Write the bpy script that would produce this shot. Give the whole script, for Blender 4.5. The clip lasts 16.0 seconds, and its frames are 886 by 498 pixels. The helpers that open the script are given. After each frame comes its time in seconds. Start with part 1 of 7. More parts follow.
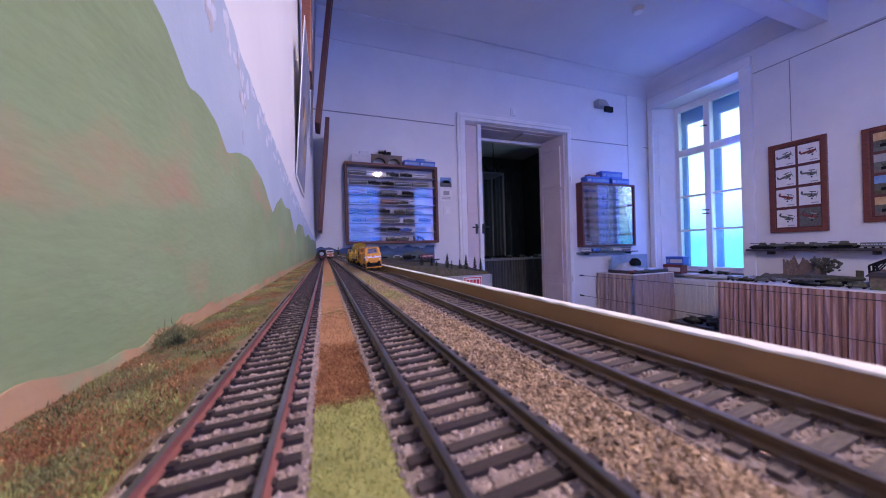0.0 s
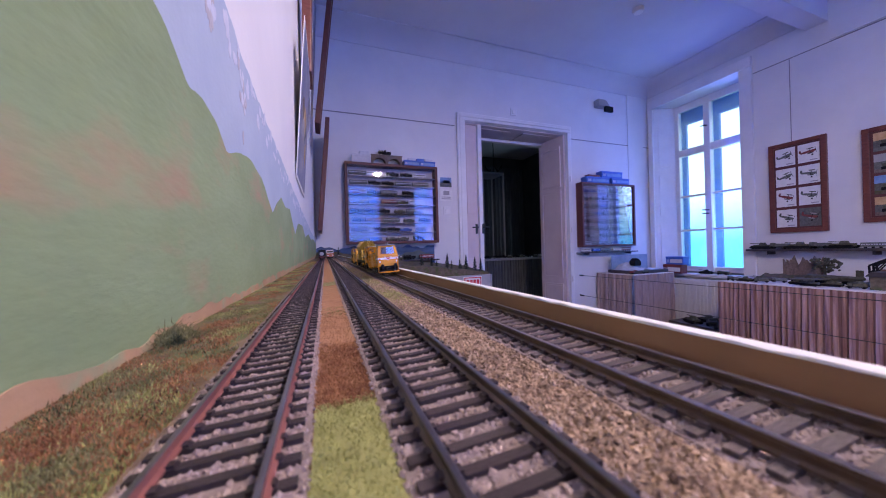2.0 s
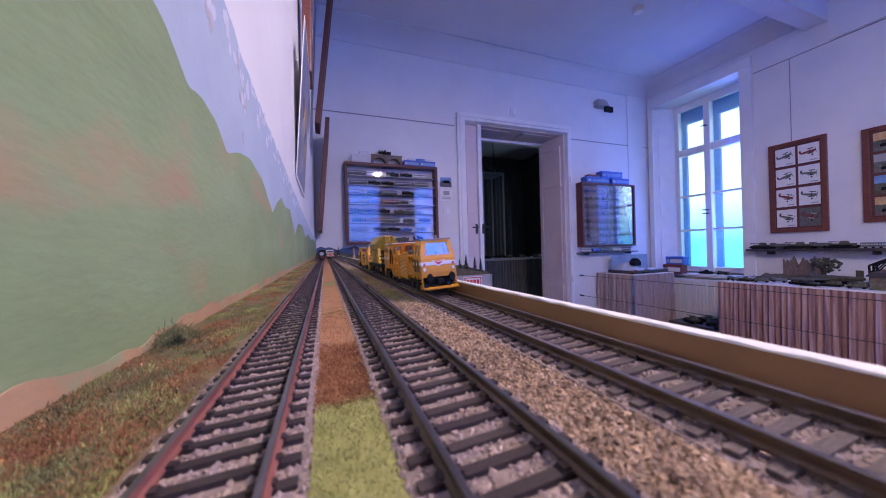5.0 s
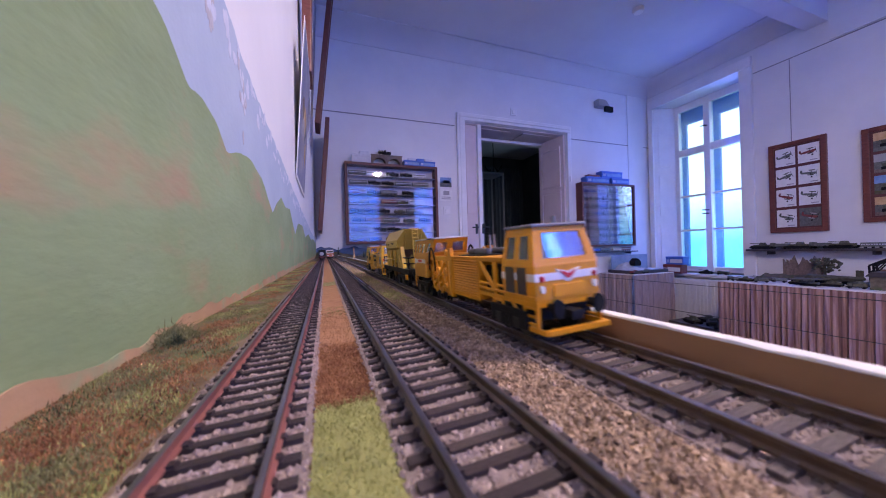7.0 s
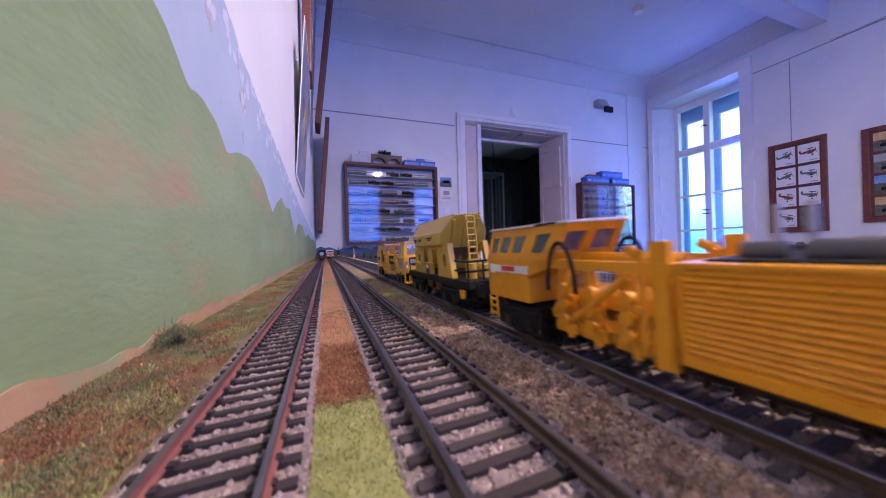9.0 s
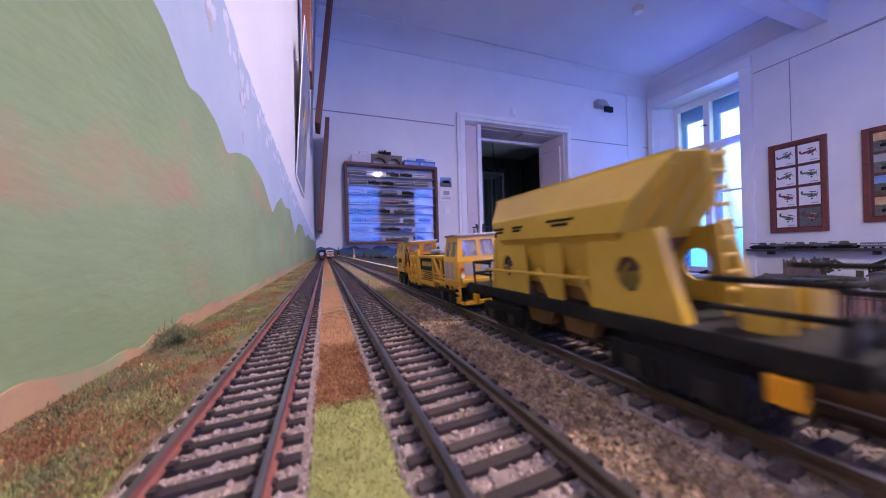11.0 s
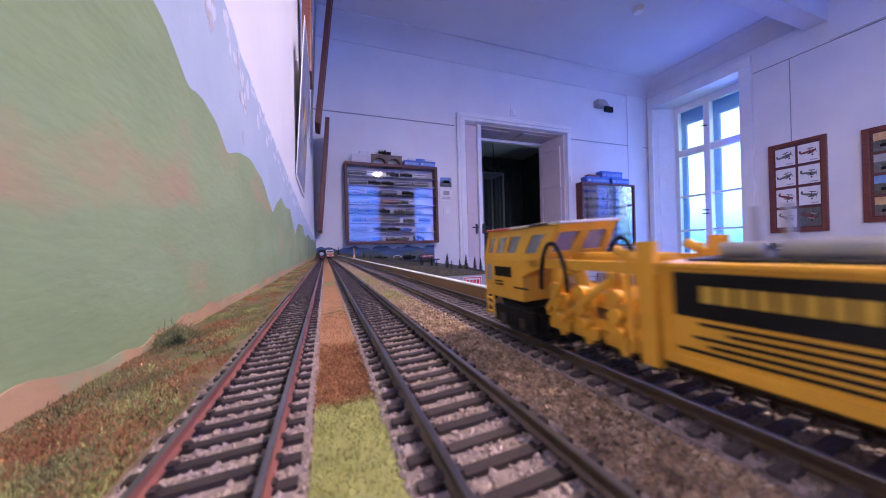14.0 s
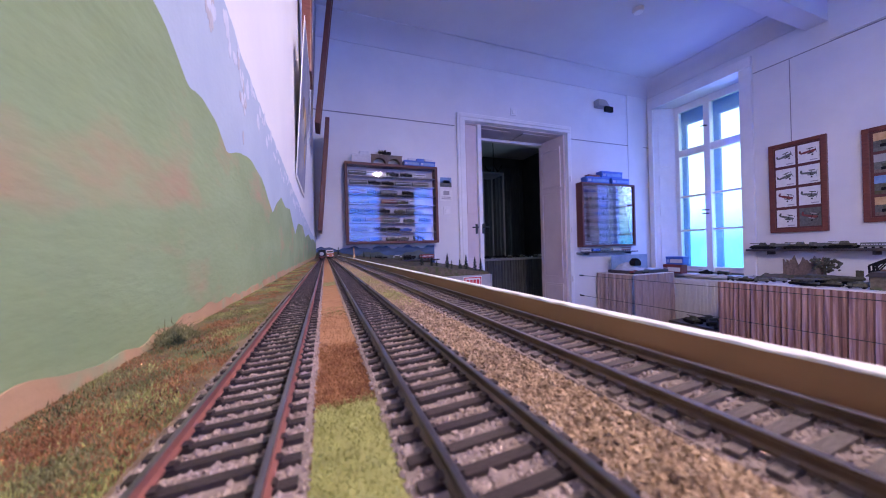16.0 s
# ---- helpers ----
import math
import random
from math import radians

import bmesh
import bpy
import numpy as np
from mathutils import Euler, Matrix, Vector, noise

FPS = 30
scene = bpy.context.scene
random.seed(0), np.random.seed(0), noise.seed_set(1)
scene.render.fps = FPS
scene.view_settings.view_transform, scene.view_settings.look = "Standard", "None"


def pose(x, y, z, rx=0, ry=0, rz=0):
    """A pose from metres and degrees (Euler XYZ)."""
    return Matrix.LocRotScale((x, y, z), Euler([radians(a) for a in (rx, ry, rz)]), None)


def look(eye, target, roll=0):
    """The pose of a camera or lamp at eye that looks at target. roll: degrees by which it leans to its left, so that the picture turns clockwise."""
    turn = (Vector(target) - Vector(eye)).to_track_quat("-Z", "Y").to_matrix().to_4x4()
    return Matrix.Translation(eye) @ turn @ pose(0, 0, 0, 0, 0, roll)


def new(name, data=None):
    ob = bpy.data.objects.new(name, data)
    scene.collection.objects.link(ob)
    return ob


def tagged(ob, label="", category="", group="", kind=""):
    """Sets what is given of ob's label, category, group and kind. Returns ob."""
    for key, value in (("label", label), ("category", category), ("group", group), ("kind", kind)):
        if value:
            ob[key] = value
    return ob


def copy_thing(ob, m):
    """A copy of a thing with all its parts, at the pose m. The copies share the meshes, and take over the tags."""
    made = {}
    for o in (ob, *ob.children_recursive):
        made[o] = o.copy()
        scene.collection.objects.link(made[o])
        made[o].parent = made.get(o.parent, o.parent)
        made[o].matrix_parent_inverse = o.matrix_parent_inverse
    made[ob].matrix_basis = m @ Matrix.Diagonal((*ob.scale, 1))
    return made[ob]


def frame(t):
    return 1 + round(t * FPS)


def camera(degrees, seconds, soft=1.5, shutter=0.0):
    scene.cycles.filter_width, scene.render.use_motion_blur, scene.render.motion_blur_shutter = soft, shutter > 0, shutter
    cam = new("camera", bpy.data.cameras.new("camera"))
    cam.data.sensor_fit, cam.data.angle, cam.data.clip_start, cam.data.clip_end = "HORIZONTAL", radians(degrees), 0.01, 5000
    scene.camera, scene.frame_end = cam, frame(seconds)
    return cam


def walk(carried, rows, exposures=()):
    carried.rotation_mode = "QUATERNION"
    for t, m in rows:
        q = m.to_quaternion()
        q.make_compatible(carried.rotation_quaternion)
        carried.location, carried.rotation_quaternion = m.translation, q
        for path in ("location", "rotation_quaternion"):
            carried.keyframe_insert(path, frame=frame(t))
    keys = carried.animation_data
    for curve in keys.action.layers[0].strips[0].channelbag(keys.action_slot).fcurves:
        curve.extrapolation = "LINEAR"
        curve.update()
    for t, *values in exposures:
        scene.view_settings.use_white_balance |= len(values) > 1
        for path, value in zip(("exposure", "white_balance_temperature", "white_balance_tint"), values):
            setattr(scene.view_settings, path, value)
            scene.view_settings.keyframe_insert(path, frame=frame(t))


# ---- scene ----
cam = camera(108.46, 16.0, soft=1.05, shutter=0.9)
EYE = Vector((0.0, 0.0, 1.0))
cam.data.dof.use_dof, cam.data.dof.focus_distance, cam.data.dof.aperture_fstop = True, 1.3, 25.0
VIEW = look(EYE, EYE + Vector((0.346791, 0.937941, 0.00138)), -1.52)
walk(cam, [(0.0, VIEW), (16.0, VIEW)], exposures=[(0.0, 0.08), (6.5, 0.08), (8.5, 0.18), (11.5, 0.32), (16.0, 0.34)])

# ---- world and light ----
world = bpy.data.worlds.new("sky")
scene.world = world
world.use_nodes = True
wn = world.node_tree.nodes
sky = wn.new("ShaderNodeTexSky")
sky.sky_type = "NISHITA"
sky.sun_disc = False
sky.sun_elevation = radians(35)
sky.sun_rotation = radians(200)
wn["Background"].inputs["Strength"].default_value = 0.08
world.node_tree.links.new(sky.outputs["Color"], wn["Background"].inputs["Color"])


def area_lamp(name, m, sx, sy, watts, colour):
    d = bpy.data.lights.new(name, "AREA")
    d.shape, d.size, d.size_y, d.energy, d.color = "RECTANGLE", sx, sy, watts, colour
    ob = new(name, d)
    ob.matrix_world = m
    return ob


# daylight through the side window and through the two windows of the back wall
area_lamp("window_daylight", look((4.08, 2.36, 1.65), (2.0, 1.2, 1.3)), 0.6, 1.7, 22, (0.10, 0.17, 1.0))
for wx, ww in ((0.95, 0.75), (2.515, 0.5)):
    area_lamp("window_daylight", look((wx, -2.56, 1.85), (wx, 2.0, 1.5)), ww, 1.6, 21, (0.12, 0.17, 1.0))
# weak fill added in the room beyond the doorway, with no window built
area_lamp("window_daylight", look((4.2, 5.2, 1.7), (2.2, 4.6, 1.2)), 0.7, 1.5, 8.0, (0.34, 0.5, 0.7))
# the ceiling lamp behind the camera
lamp = bpy.data.lights.new("ceiling_bulb", "POINT")
lamp.energy, lamp.color, lamp.shadow_soft_size = 118, (1.0, 0.79, 0.72), 0.06
new("ceiling_bulb", lamp).location = (0.94, -0.29, 2.42)

# ---- materials ----
def material(name, rough=0.6, metal=0.0):
    m = bpy.data.materials.new(name)
    m.use_nodes = True
    b = m.node_tree.nodes["Principled BSDF"]
    b.inputs["Roughness"].default_value = rough
    b.inputs["Metallic"].default_value = metal
    return m, m.node_tree, b


def node(tree, kind, **values):
    n = tree.nodes.new(kind)
    for k, v in values.items():
        n.inputs[k].default_value = v
    return n


def surface(name, dark, light, scale=20.0, rough=0.6, metal=0.0, bump=0.0, bump_scale=200.0, detail=6.0, stretch=None,
            vary=0.0, spread=(0.3, 0.7), spots=None):
    """Two colours mixed by a noise at one scale, relief at another; vary: brightness from piece to piece."""
    m, t, b = material(name, rough, metal)
    co = t.nodes.new("ShaderNodeTexCoord")
    src = co.outputs["Object"]
    if stretch:
        mp = t.nodes.new("ShaderNodeMapping")
        mp.inputs["Scale"].default_value = stretch
        t.links.new(src, mp.inputs["Vector"])
        src = mp.outputs["Vector"]
    n = node(t, "ShaderNodeTexNoise", Scale=scale, Detail=detail, Roughness=0.65)
    t.links.new(src, n.inputs["Vector"])
    r = t.nodes.new("ShaderNodeValToRGB")
    r.color_ramp.elements[0].position, r.color_ramp.elements[1].position = spread
    r.color_ramp.elements[0].color, r.color_ramp.elements[1].color = (*dark, 1), (*light, 1)
    t.links.new(n.outputs["Fac"], r.inputs["Fac"])
    colour = r.outputs["Color"]
    if spots:
        n3 = node(t, "ShaderNodeTexNoise", Scale=spots[1], Detail=4.0, Roughness=0.6)
        t.links.new(src, n3.inputs["Vector"])
        r3 = t.nodes.new("ShaderNodeValToRGB")
        r3.color_ramp.elements[0].position, r3.color_ramp.elements[1].position = spots[2]
        t.links.new(n3.outputs["Fac"], r3.inputs["Fac"])
        mx3 = t.nodes.new("ShaderNodeMixRGB")
        mx3.inputs["Color2"].default_value = (*spots[0], 1)
        t.links.new(r3.outputs["Color"], mx3.inputs["Fac"])
        t.links.new(colour, mx3.inputs["Color1"])
        colour = mx3.outputs["Color"]
    if vary:
        oi = t.nodes.new("ShaderNodeObjectInfo")
        ge = t.nodes.new("ShaderNodeNewGeometry")
        ad = t.nodes.new("ShaderNodeMath")
        ad.operation = "ADD"
        t.links.new(oi.outputs["Random"], ad.inputs[0])
        t.links.new(ge.outputs["Random Per Island"], ad.inputs[1])
        mr = node(t, "ShaderNodeMapRange", **{"From Min": 0.0, "From Max": 2.0, "To Min": 1 - vary, "To Max": 1 + vary})
        t.links.new(ad.outputs[0], mr.inputs["Value"])
        hv = t.nodes.new("ShaderNodeHueSaturation")
        t.links.new(mr.outputs["Result"], hv.inputs["Value"])
        t.links.new(colour, hv.inputs["Color"])
        colour = hv.outputs["Color"]
    t.links.new(colour, b.inputs["Base Color"])
    n2 = node(t, "ShaderNodeTexNoise", Scale=bump_scale, Detail=5.0)
    t.links.new(src, n2.inputs["Vector"])
    mr2 = node(t, "ShaderNodeMapRange", **{"To Min": max(0.02, rough - 0.12), "To Max": min(1.0, rough + 0.12)})
    t.links.new(n2.outputs["Fac"], mr2.inputs["Value"])
    t.links.new(mr2.outputs["Result"], b.inputs["Roughness"])
    if bump:
        bp = node(t, "ShaderNodeBump", Strength=min(1.0, bump), Distance=0.3 / bump_scale)
        t.links.new(n2.outputs["Fac"], bp.inputs["Height"])
        t.links.new(bp.outputs["Normal"], b.inputs["Normal"])
    return m


def glow(name, colour, strength):
    m = bpy.data.materials.new(name)
    m.use_nodes = True
    t = m.node_tree
    t.nodes.remove(t.nodes["Principled BSDF"])
    e = node(t, "ShaderNodeEmission", Color=(*colour, 1), Strength=strength)
    t.links.new(e.outputs[0], t.nodes["Material Output"].inputs["Surface"])
    return m


def glass(name, rough=0.0, tint=(1, 1, 1), reflect=0.5, milky=0.0):
    """A thin pane: clear (or rippled) to look through, with the gloss of glass on it."""
    m = bpy.data.materials.new(name)
    m.use_nodes = True
    t = m.node_tree
    t.nodes.remove(t.nodes["Principled BSDF"])
    tr = node(t, "ShaderNodeBsdfTransparent", Color=(*tint, 1))
    gl = node(t, "ShaderNodeBsdfGlossy", Roughness=rough)
    fr = node(t, "ShaderNodeFresnel", IOR=1.5)
    mr = node(t, "ShaderNodeMapRange", **{"To Min": 0.0, "To Max": 2 * reflect})
    mx = t.nodes.new("ShaderNodeMixShader")
    t.links.new(fr.outputs[0], mr.inputs["Value"])
    t.links.new(mr.outputs["Result"], mx.inputs["Fac"])
    t.links.new(tr.outputs[0], mx.inputs[1])
    t.links.new(gl.outputs[0], mx.inputs[2])
    out = mx.outputs[0]
    if milky:
        df = node(t, "ShaderNodeBsdfDiffuse", Color=(0.62, 0.62, 0.68, 1))
        m2 = node(t, "ShaderNodeMixShader", Fac=milky)
        t.links.new(out, m2.inputs[1])
        t.links.new(df.outputs[0], m2.inputs[2])
        out = m2.outputs[0]
    t.links.new(out, t.nodes["Material Output"].inputs["Surface"])
    return m


WALL = surface("wall_paint", (0.68, 0.67, 0.68), (0.75, 0.74, 0.74), 3.0, 0.8, bump=0.15, bump_scale=90)
# paler copy of WALL: carries the lamp's brightness on the long wall
LAMPLIT_WALL = surface("lamplit_wall_paint", (0.80, 0.79, 0.79), (0.86, 0.85, 0.84), 3.0, 0.75, bump=0.15, bump_scale=90)
CEIL = surface("ceiling_paint", (0.6, 0.59, 0.62), (0.66, 0.65, 0.67), 2.0, 0.85, bump=0.1, bump_scale=60)
WHITE = surface("white_gloss_paint", (0.72, 0.7, 0.7), (0.8, 0.78, 0.77), 9.0, 0.4, bump=0.1, bump_scale=120)
DOORPAINT = surface("door_paint", (0.6, 0.5, 0.5), (0.68, 0.58, 0.57), 6.0, 0.42, bump=0.12, bump_scale=80)
FLOOR = surface("parquet", (0.07, 0.04, 0.025), (0.14, 0.085, 0.05), 14.0, 0.4, stretch=(1, 8, 1), bump=0.2)
# dark colour stands in for the missing light beyond the doorway
GLOOMWALL = surface("room_gloom_paint", (0.06, 0.06, 0.065), (0.1, 0.1, 0.1), 3.0, 0.8)
BACKWALL = surface("grey_wall_paint", (0.17, 0.17, 0.18), (0.24, 0.24, 0.25), 3.0, 0.8)
MAHOG = surface("mahogany", (0.07, 0.016, 0.014), (0.13, 0.035, 0.03), 30.0, 0.55, stretch=(1, 1, 7), bump=0.15)
REDWOOD = surface("stained_wood", (0.11, 0.028, 0.02), (0.2, 0.06, 0.04), 26.0, 0.4, stretch=(1, 1, 6), bump=0.2)
BLACK = surface("black_plastic", (0.007, 0.007, 0.008), (0.018, 0.018, 0.019), 60.0, 0.55)
BLACK.node_tree.nodes["Principled BSDF"].inputs["Specular IOR Level"].default_value = 0.12
BACKING = surface("cabinet_back", (0.5, 0.46, 0.5), (0.58, 0.54, 0.57), 8.0, 0.6)
SHELF = surface("dark_shelf", (0.03, 0.025, 0.03), (0.06, 0.05, 0.05), 30.0, 0.5)
CLEAR = glass("cabinet_glass", 0.0, (0.95, 0.96, 0.98), 0.36)
DAY = glow("daylight_beyond_window", (0.6, 0.92, 1.0), 2.4)
day_tree = DAY.node_tree
day_ramp = day_tree.nodes.new("ShaderNodeValToRGB")
day_ramp.color_ramp.elements[0].position, day_ramp.color_ramp.elements[0].color = 0.30, (0.13, 0.62, 1.0, 1)
day_ramp.color_ramp.elements[1].position, day_ramp.color_ramp.elements[1].color = 0.50, (0.78, 0.95, 1.0, 1)
day_map = node(day_tree, "ShaderNodeMapRange", **{"From Min": 0.0, "From Max": 3.4})
day_sep, day_co = day_tree.nodes.new("ShaderNodeSeparateXYZ"), day_tree.nodes.new("ShaderNodeTexCoord")
day_tree.links.new(day_co.outputs["Object"], day_sep.inputs[0])
day_tree.links.new(day_sep.outputs["Z"], day_map.inputs["Value"])
day_tree.links.new(day_map.outputs["Result"], day_ramp.inputs["Fac"])
day_tree.links.new(day_ramp.outputs["Color"], day_tree.nodes["Emission"].inputs["Color"])
DAY_BACK = glow("daylight_beyond_back_windows", (0.05, 0.28, 1.0), 7.0)

# ---- helpers of this scene ----
def bm_box(bm, lo, hi, mat=0, m=None):
    xs, ys, zs = zip(lo, hi)
    vs = [bm.verts.new(Vector((xs[i & 1], ys[i >> 1 & 1], zs[i >> 2]))) for i in range(8)]
    for f in ((0, 2, 3, 1), (4, 5, 7, 6), (0, 1, 5, 4), (2, 6, 7, 3), (0, 4, 6, 2), (1, 3, 7, 5)):
        bm.faces.new([vs[i] for i in f]).material_index = mat
    if m:
        bmesh.ops.transform(bm, matrix=m, verts=vs)
    return vs


def bm_bevel(bm, w, segments=2):
    bmesh.ops.bevel(bm, geom=list(bm.edges), offset=w, segments=segments, affect="EDGES", profile=0.6, clamp_overlap=True)


def bm_tube(bm, a, b, r, r2=None, n=12, caps=True):
    a, b = Vector(a), Vector(b)
    m = Matrix.Translation((a + b) / 2) @ (b - a).to_track_quat("Z", "Y").to_matrix().to_4x4()
    return bmesh.ops.create_cone(bm, cap_ends=caps, segments=n, radius1=r, radius2=r if r2 is None else r2, depth=(b - a).length, matrix=m)["verts"]


def bm_prism(bm, outline, axis, a, b):
    """Extrudes an outline of 2D points along an axis from a to b: x: points are (y, z); y: (x, z); z: (x, y)."""
    def at(p, w):
        return {"x": (w, p[0], p[1]), "y": (p[0], w, p[1]), "z": (p[0], p[1], w)}[axis]
    v1 = [bm.verts.new(at(p, a)) for p in outline]
    v2 = [bm.verts.new(at(p, b)) for p in outline]
    n = len(outline)
    fs = [bm.faces.new(v1), bm.faces.new(v2)]
    for i in range(n):
        fs.append(bm.faces.new((v1[i], v1[(i + 1) % n], v2[(i + 1) % n], v2[i])))
    bmesh.ops.recalc_face_normals(bm, faces=fs)
    return v1 + v2


def bm_path(bm, pts, r, n=8):
    """A bent round bar through the points."""
    for p, q in zip(pts, pts[1:]):
        bm_tube(bm, p, q, r, n=n)
    for p in pts[1:-1]:
        bmesh.ops.create_icosphere(bm, subdivisions=1, radius=r * 1.02, matrix=Matrix.Translation(p))


def bm_sweep(bm, pts, r, n=8):
    """One bent tube through points of a plane of constant x."""
    rings = []
    for i, p in enumerate(pts):
        t = (Vector(pts[min(i + 1, len(pts) - 1)]) - Vector(pts[max(i - 1, 0)])).normalized()
        a = Vector((1, 0, 0))
        b = t.cross(a)
        rings.append([bm.verts.new(Vector(p) + r * (a * math.cos(2 * math.pi * k / n) + b * math.sin(2 * math.pi * k / n))) for k in range(n)])
    for u, v in zip(rings, rings[1:]):
        for k in range(n):
            bm.faces.new((u[k], u[(k + 1) % n], v[(k + 1) % n], v[k]))
    bm.faces.new(rings[0]), bm.faces.new(rings[-1])
    bmesh.ops.recalc_face_normals(bm, faces=list(bm.faces))


def mesh_of(name, bm, mats, smooth=False):
    me = bpy.data.meshes.new(name)
    bm.normal_update()
    bm.to_mesh(me)
    bm.free()
    for m in mats if isinstance(mats, (list, tuple)) else [mats]:
        me.materials.append(m)
    if smooth:
        me.shade_smooth()
        me.set_sharp_from_angle(angle=radians(35))
    return me


def part(name, bm, mats, parent, label="", smooth=False, m=None):
    ob = new(name, mesh_of(name, bm, mats, smooth))
    ob.parent = parent
    if m is not None:
        ob.matrix_basis = m
    if label:
        ob["label"] = label
    return ob


def box_part(name, lo, hi, mat, parent, bevel=0.0, label="", m=None):
    bm = bmesh.new()
    bm_box(bm, lo, hi)
    if bevel:
        bm_bevel(bm, bevel)
    return part(name, bm, mat, parent, label, m=m)


def thing(name, m, label, category, group="", kind=""):
    ob = new(name)
    ob.empty_display_size = 0.05
    ob.matrix_basis = m
    return tagged(ob, label, category, group, kind)


def solid(name, bm, mats, label, category, kind="", smooth=False, m=None, group=""):
    ob = new(name, mesh_of(name, bm, mats, smooth))
    if m is not None:
        ob.matrix_basis = m
    return tagged(ob, label, category, group, kind)


def structure_box(name, boxes, mat, label, category, bevel=0.0):
    bm = bmesh.new()
    for lo, hi in boxes:
        bm_box(bm, lo, hi)
    if bevel:
        bm_bevel(bm, bevel)
    return solid(name, bm, mat, label, category, "structure")


# ---- the room ----
XL, XR, YF, YB, ZC = -0.071, 3.9, 2.9, -2.6, 3.0
DX0, DX1, DZ = 1.325, 2.584, 2.27        # door opening
WY0, WY1, WZ0, WZ1 = 1.93, 2.82, 0.66, 2.68   # window opening
structure_box("floor", [((XL - 0.4, YB - 0.4, -0.1), (5.2, 7.0, 0.0))], FLOOR, "dark brown parquet floor of the room", "floor")
structure_box("ceiling", [((XL - 0.4, YB - 0.4, ZC), (4.6, 7.0, ZC + 0.15))], CEIL, "plain white painted ceiling in bluish light", "ceiling")
structure_box("wall_left", [((XL - 0.3, YB - 0.3, 0), (XL, YF + 0.37, ZC))], LAMPLIT_WALL, "white plastered wall behind the model railway", "wall")
structure_box("wall_far", [((XL, YF, 0), (DX0, YF + 0.37, ZC)), ((DX1, YF, 0), (XR + 0.4, YF + 0.37, ZC)), ((DX0, YF, DZ), (DX1, YF + 0.37, ZC))],
              WALL, "white plastered wall with a double doorway", "wall")
structure_box("wall_window", [((XR, YB, 0), (XR + 0.4, WY0, ZC)), ((XR, WY1, 0), (XR + 0.4, YF, ZC)), ((XR, WY0, 0), (XR + 0.4, WY1, WZ0)), ((XR, WY0, WZ1), (XR + 0.4, WY1, ZC))],
              WALL, "white plastered outer wall with a deep window niche", "wall")
structure_box("wall_back", [((XL, YB - 0.3, 0), (0.55, YB, ZC)), ((1.35, YB - 0.3, 0), (2.25, YB, ZC)), ((2.78, YB - 0.3, 0), (XR + 0.4, YB, ZC)),
                            ((0.55, YB - 0.3, 0), (1.35, YB, 1.0)), ((0.55, YB - 0.3, 2.7), (1.35, YB, ZC)), ((2.25, YB - 0.3, 0), (2.78, YB, 1.0)), ((2.25, YB - 0.3, 2.7), (2.78, YB, ZC))],
              BACKWALL, "grey painted wall with two windows", "wall")
structure_box("backdrop", [((5.0, 1.2, 0.0), (5.05, 3.6, 3.4))], DAY, "bright bluish daylight beyond the frosted window", "backdrop")
structure_box("backdrop", [((-0.2, YB - 0.55, 0.6), (3.8, YB - 0.5, 3.0))], DAY_BACK, "bright bluish daylight beyond the back windows", "backdrop")

# ---- the layout ----
TILT = -3.0
H = 0.031
LAY = Matrix.Translation(EYE) @ pose(0, 0, 0, 0, TILT, 0) @ Matrix.Translation((0, 0, -H))   # z = 0: top of the rails
TRACKS = (-0.0195, 0.0230, 0.0672)
SLEEPER = surface("dark_sleeper", (0.0144, 0.0088, 0.0096), (0.0416, 0.0272, 0.028), 500, 0.6, vary=0.35, bump=0.4, bump_scale=900, stretch=(1, 5, 1))
SLEEPER_GREY = surface("worn_sleeper", (0.036, 0.0264, 0.0288), (0.104, 0.08, 0.08), 400, 0.65, vary=0.3, bump=0.4, bump_scale=900, stretch=(1, 6, 1))
RAIL_RED = surface("rusty_rail_side", (0.1376, 0.0473, 0.043), (0.258, 0.0946, 0.0774), 150, 0.55, stretch=(1, 0.2, 1), bump=0.2, bump_scale=500)
RAIL_BROWN = surface("weathered_rail_side", (0.043, 0.02752, 0.0215), (0.172, 0.1204, 0.0774), 120, 0.45, metal=0.5, stretch=(1, 0.25, 1), bump=0.2, bump_scale=500)
RAIL_TOP = surface("rail_head_steel", (0.1376, 0.1204, 0.129), (0.258, 0.2322, 0.2408), 200, 0.3, metal=0.9, stretch=(1, 0.1, 1))
BED = surface("track_bed", (0.16, 0.12, 0.112), (0.264, 0.208, 0.192), 300, 0.9, bump=0.8, bump_scale=700)
BED_EARTH = surface("earth_bed", (0.096, 0.06, 0.036), (0.224, 0.16, 0.104), 260, 0.95, bump=0.8, bump_scale=700)
BALLAST_PINK = surface("pinkish_ballast", (0.216, 0.16, 0.148), (0.368, 0.296, 0.272), 300, 0.85, vary=0.35)
BALLAST_BROWN = surface("brown_crushed_stone", (0.12, 0.072, 0.044), (0.36, 0.256, 0.168), 220, 0.75, vary=0.85, spots=((0.66, 0.54, 0.43), 500, (0.62, 0.75)))
WOODFACE = surface("beige_board", (0.2322, 0.1247, 0.0602), (0.3096, 0.172, 0.086), 40, 0.55, stretch=(1, 0.15, 1), bump=0.1, bump_scale=200)
WOODTOP = surface("white_board_edge", (0.72, 0.72, 0.72), (0.85, 0.85, 0.85), 90, 0.6, bump=0.4, bump_scale=300)
GRASS_OLIVE = surface("olive_fibres", (0.136, 0.132, 0.048), (0.256, 0.248, 0.104), 150, 0.9, vary=0.5)
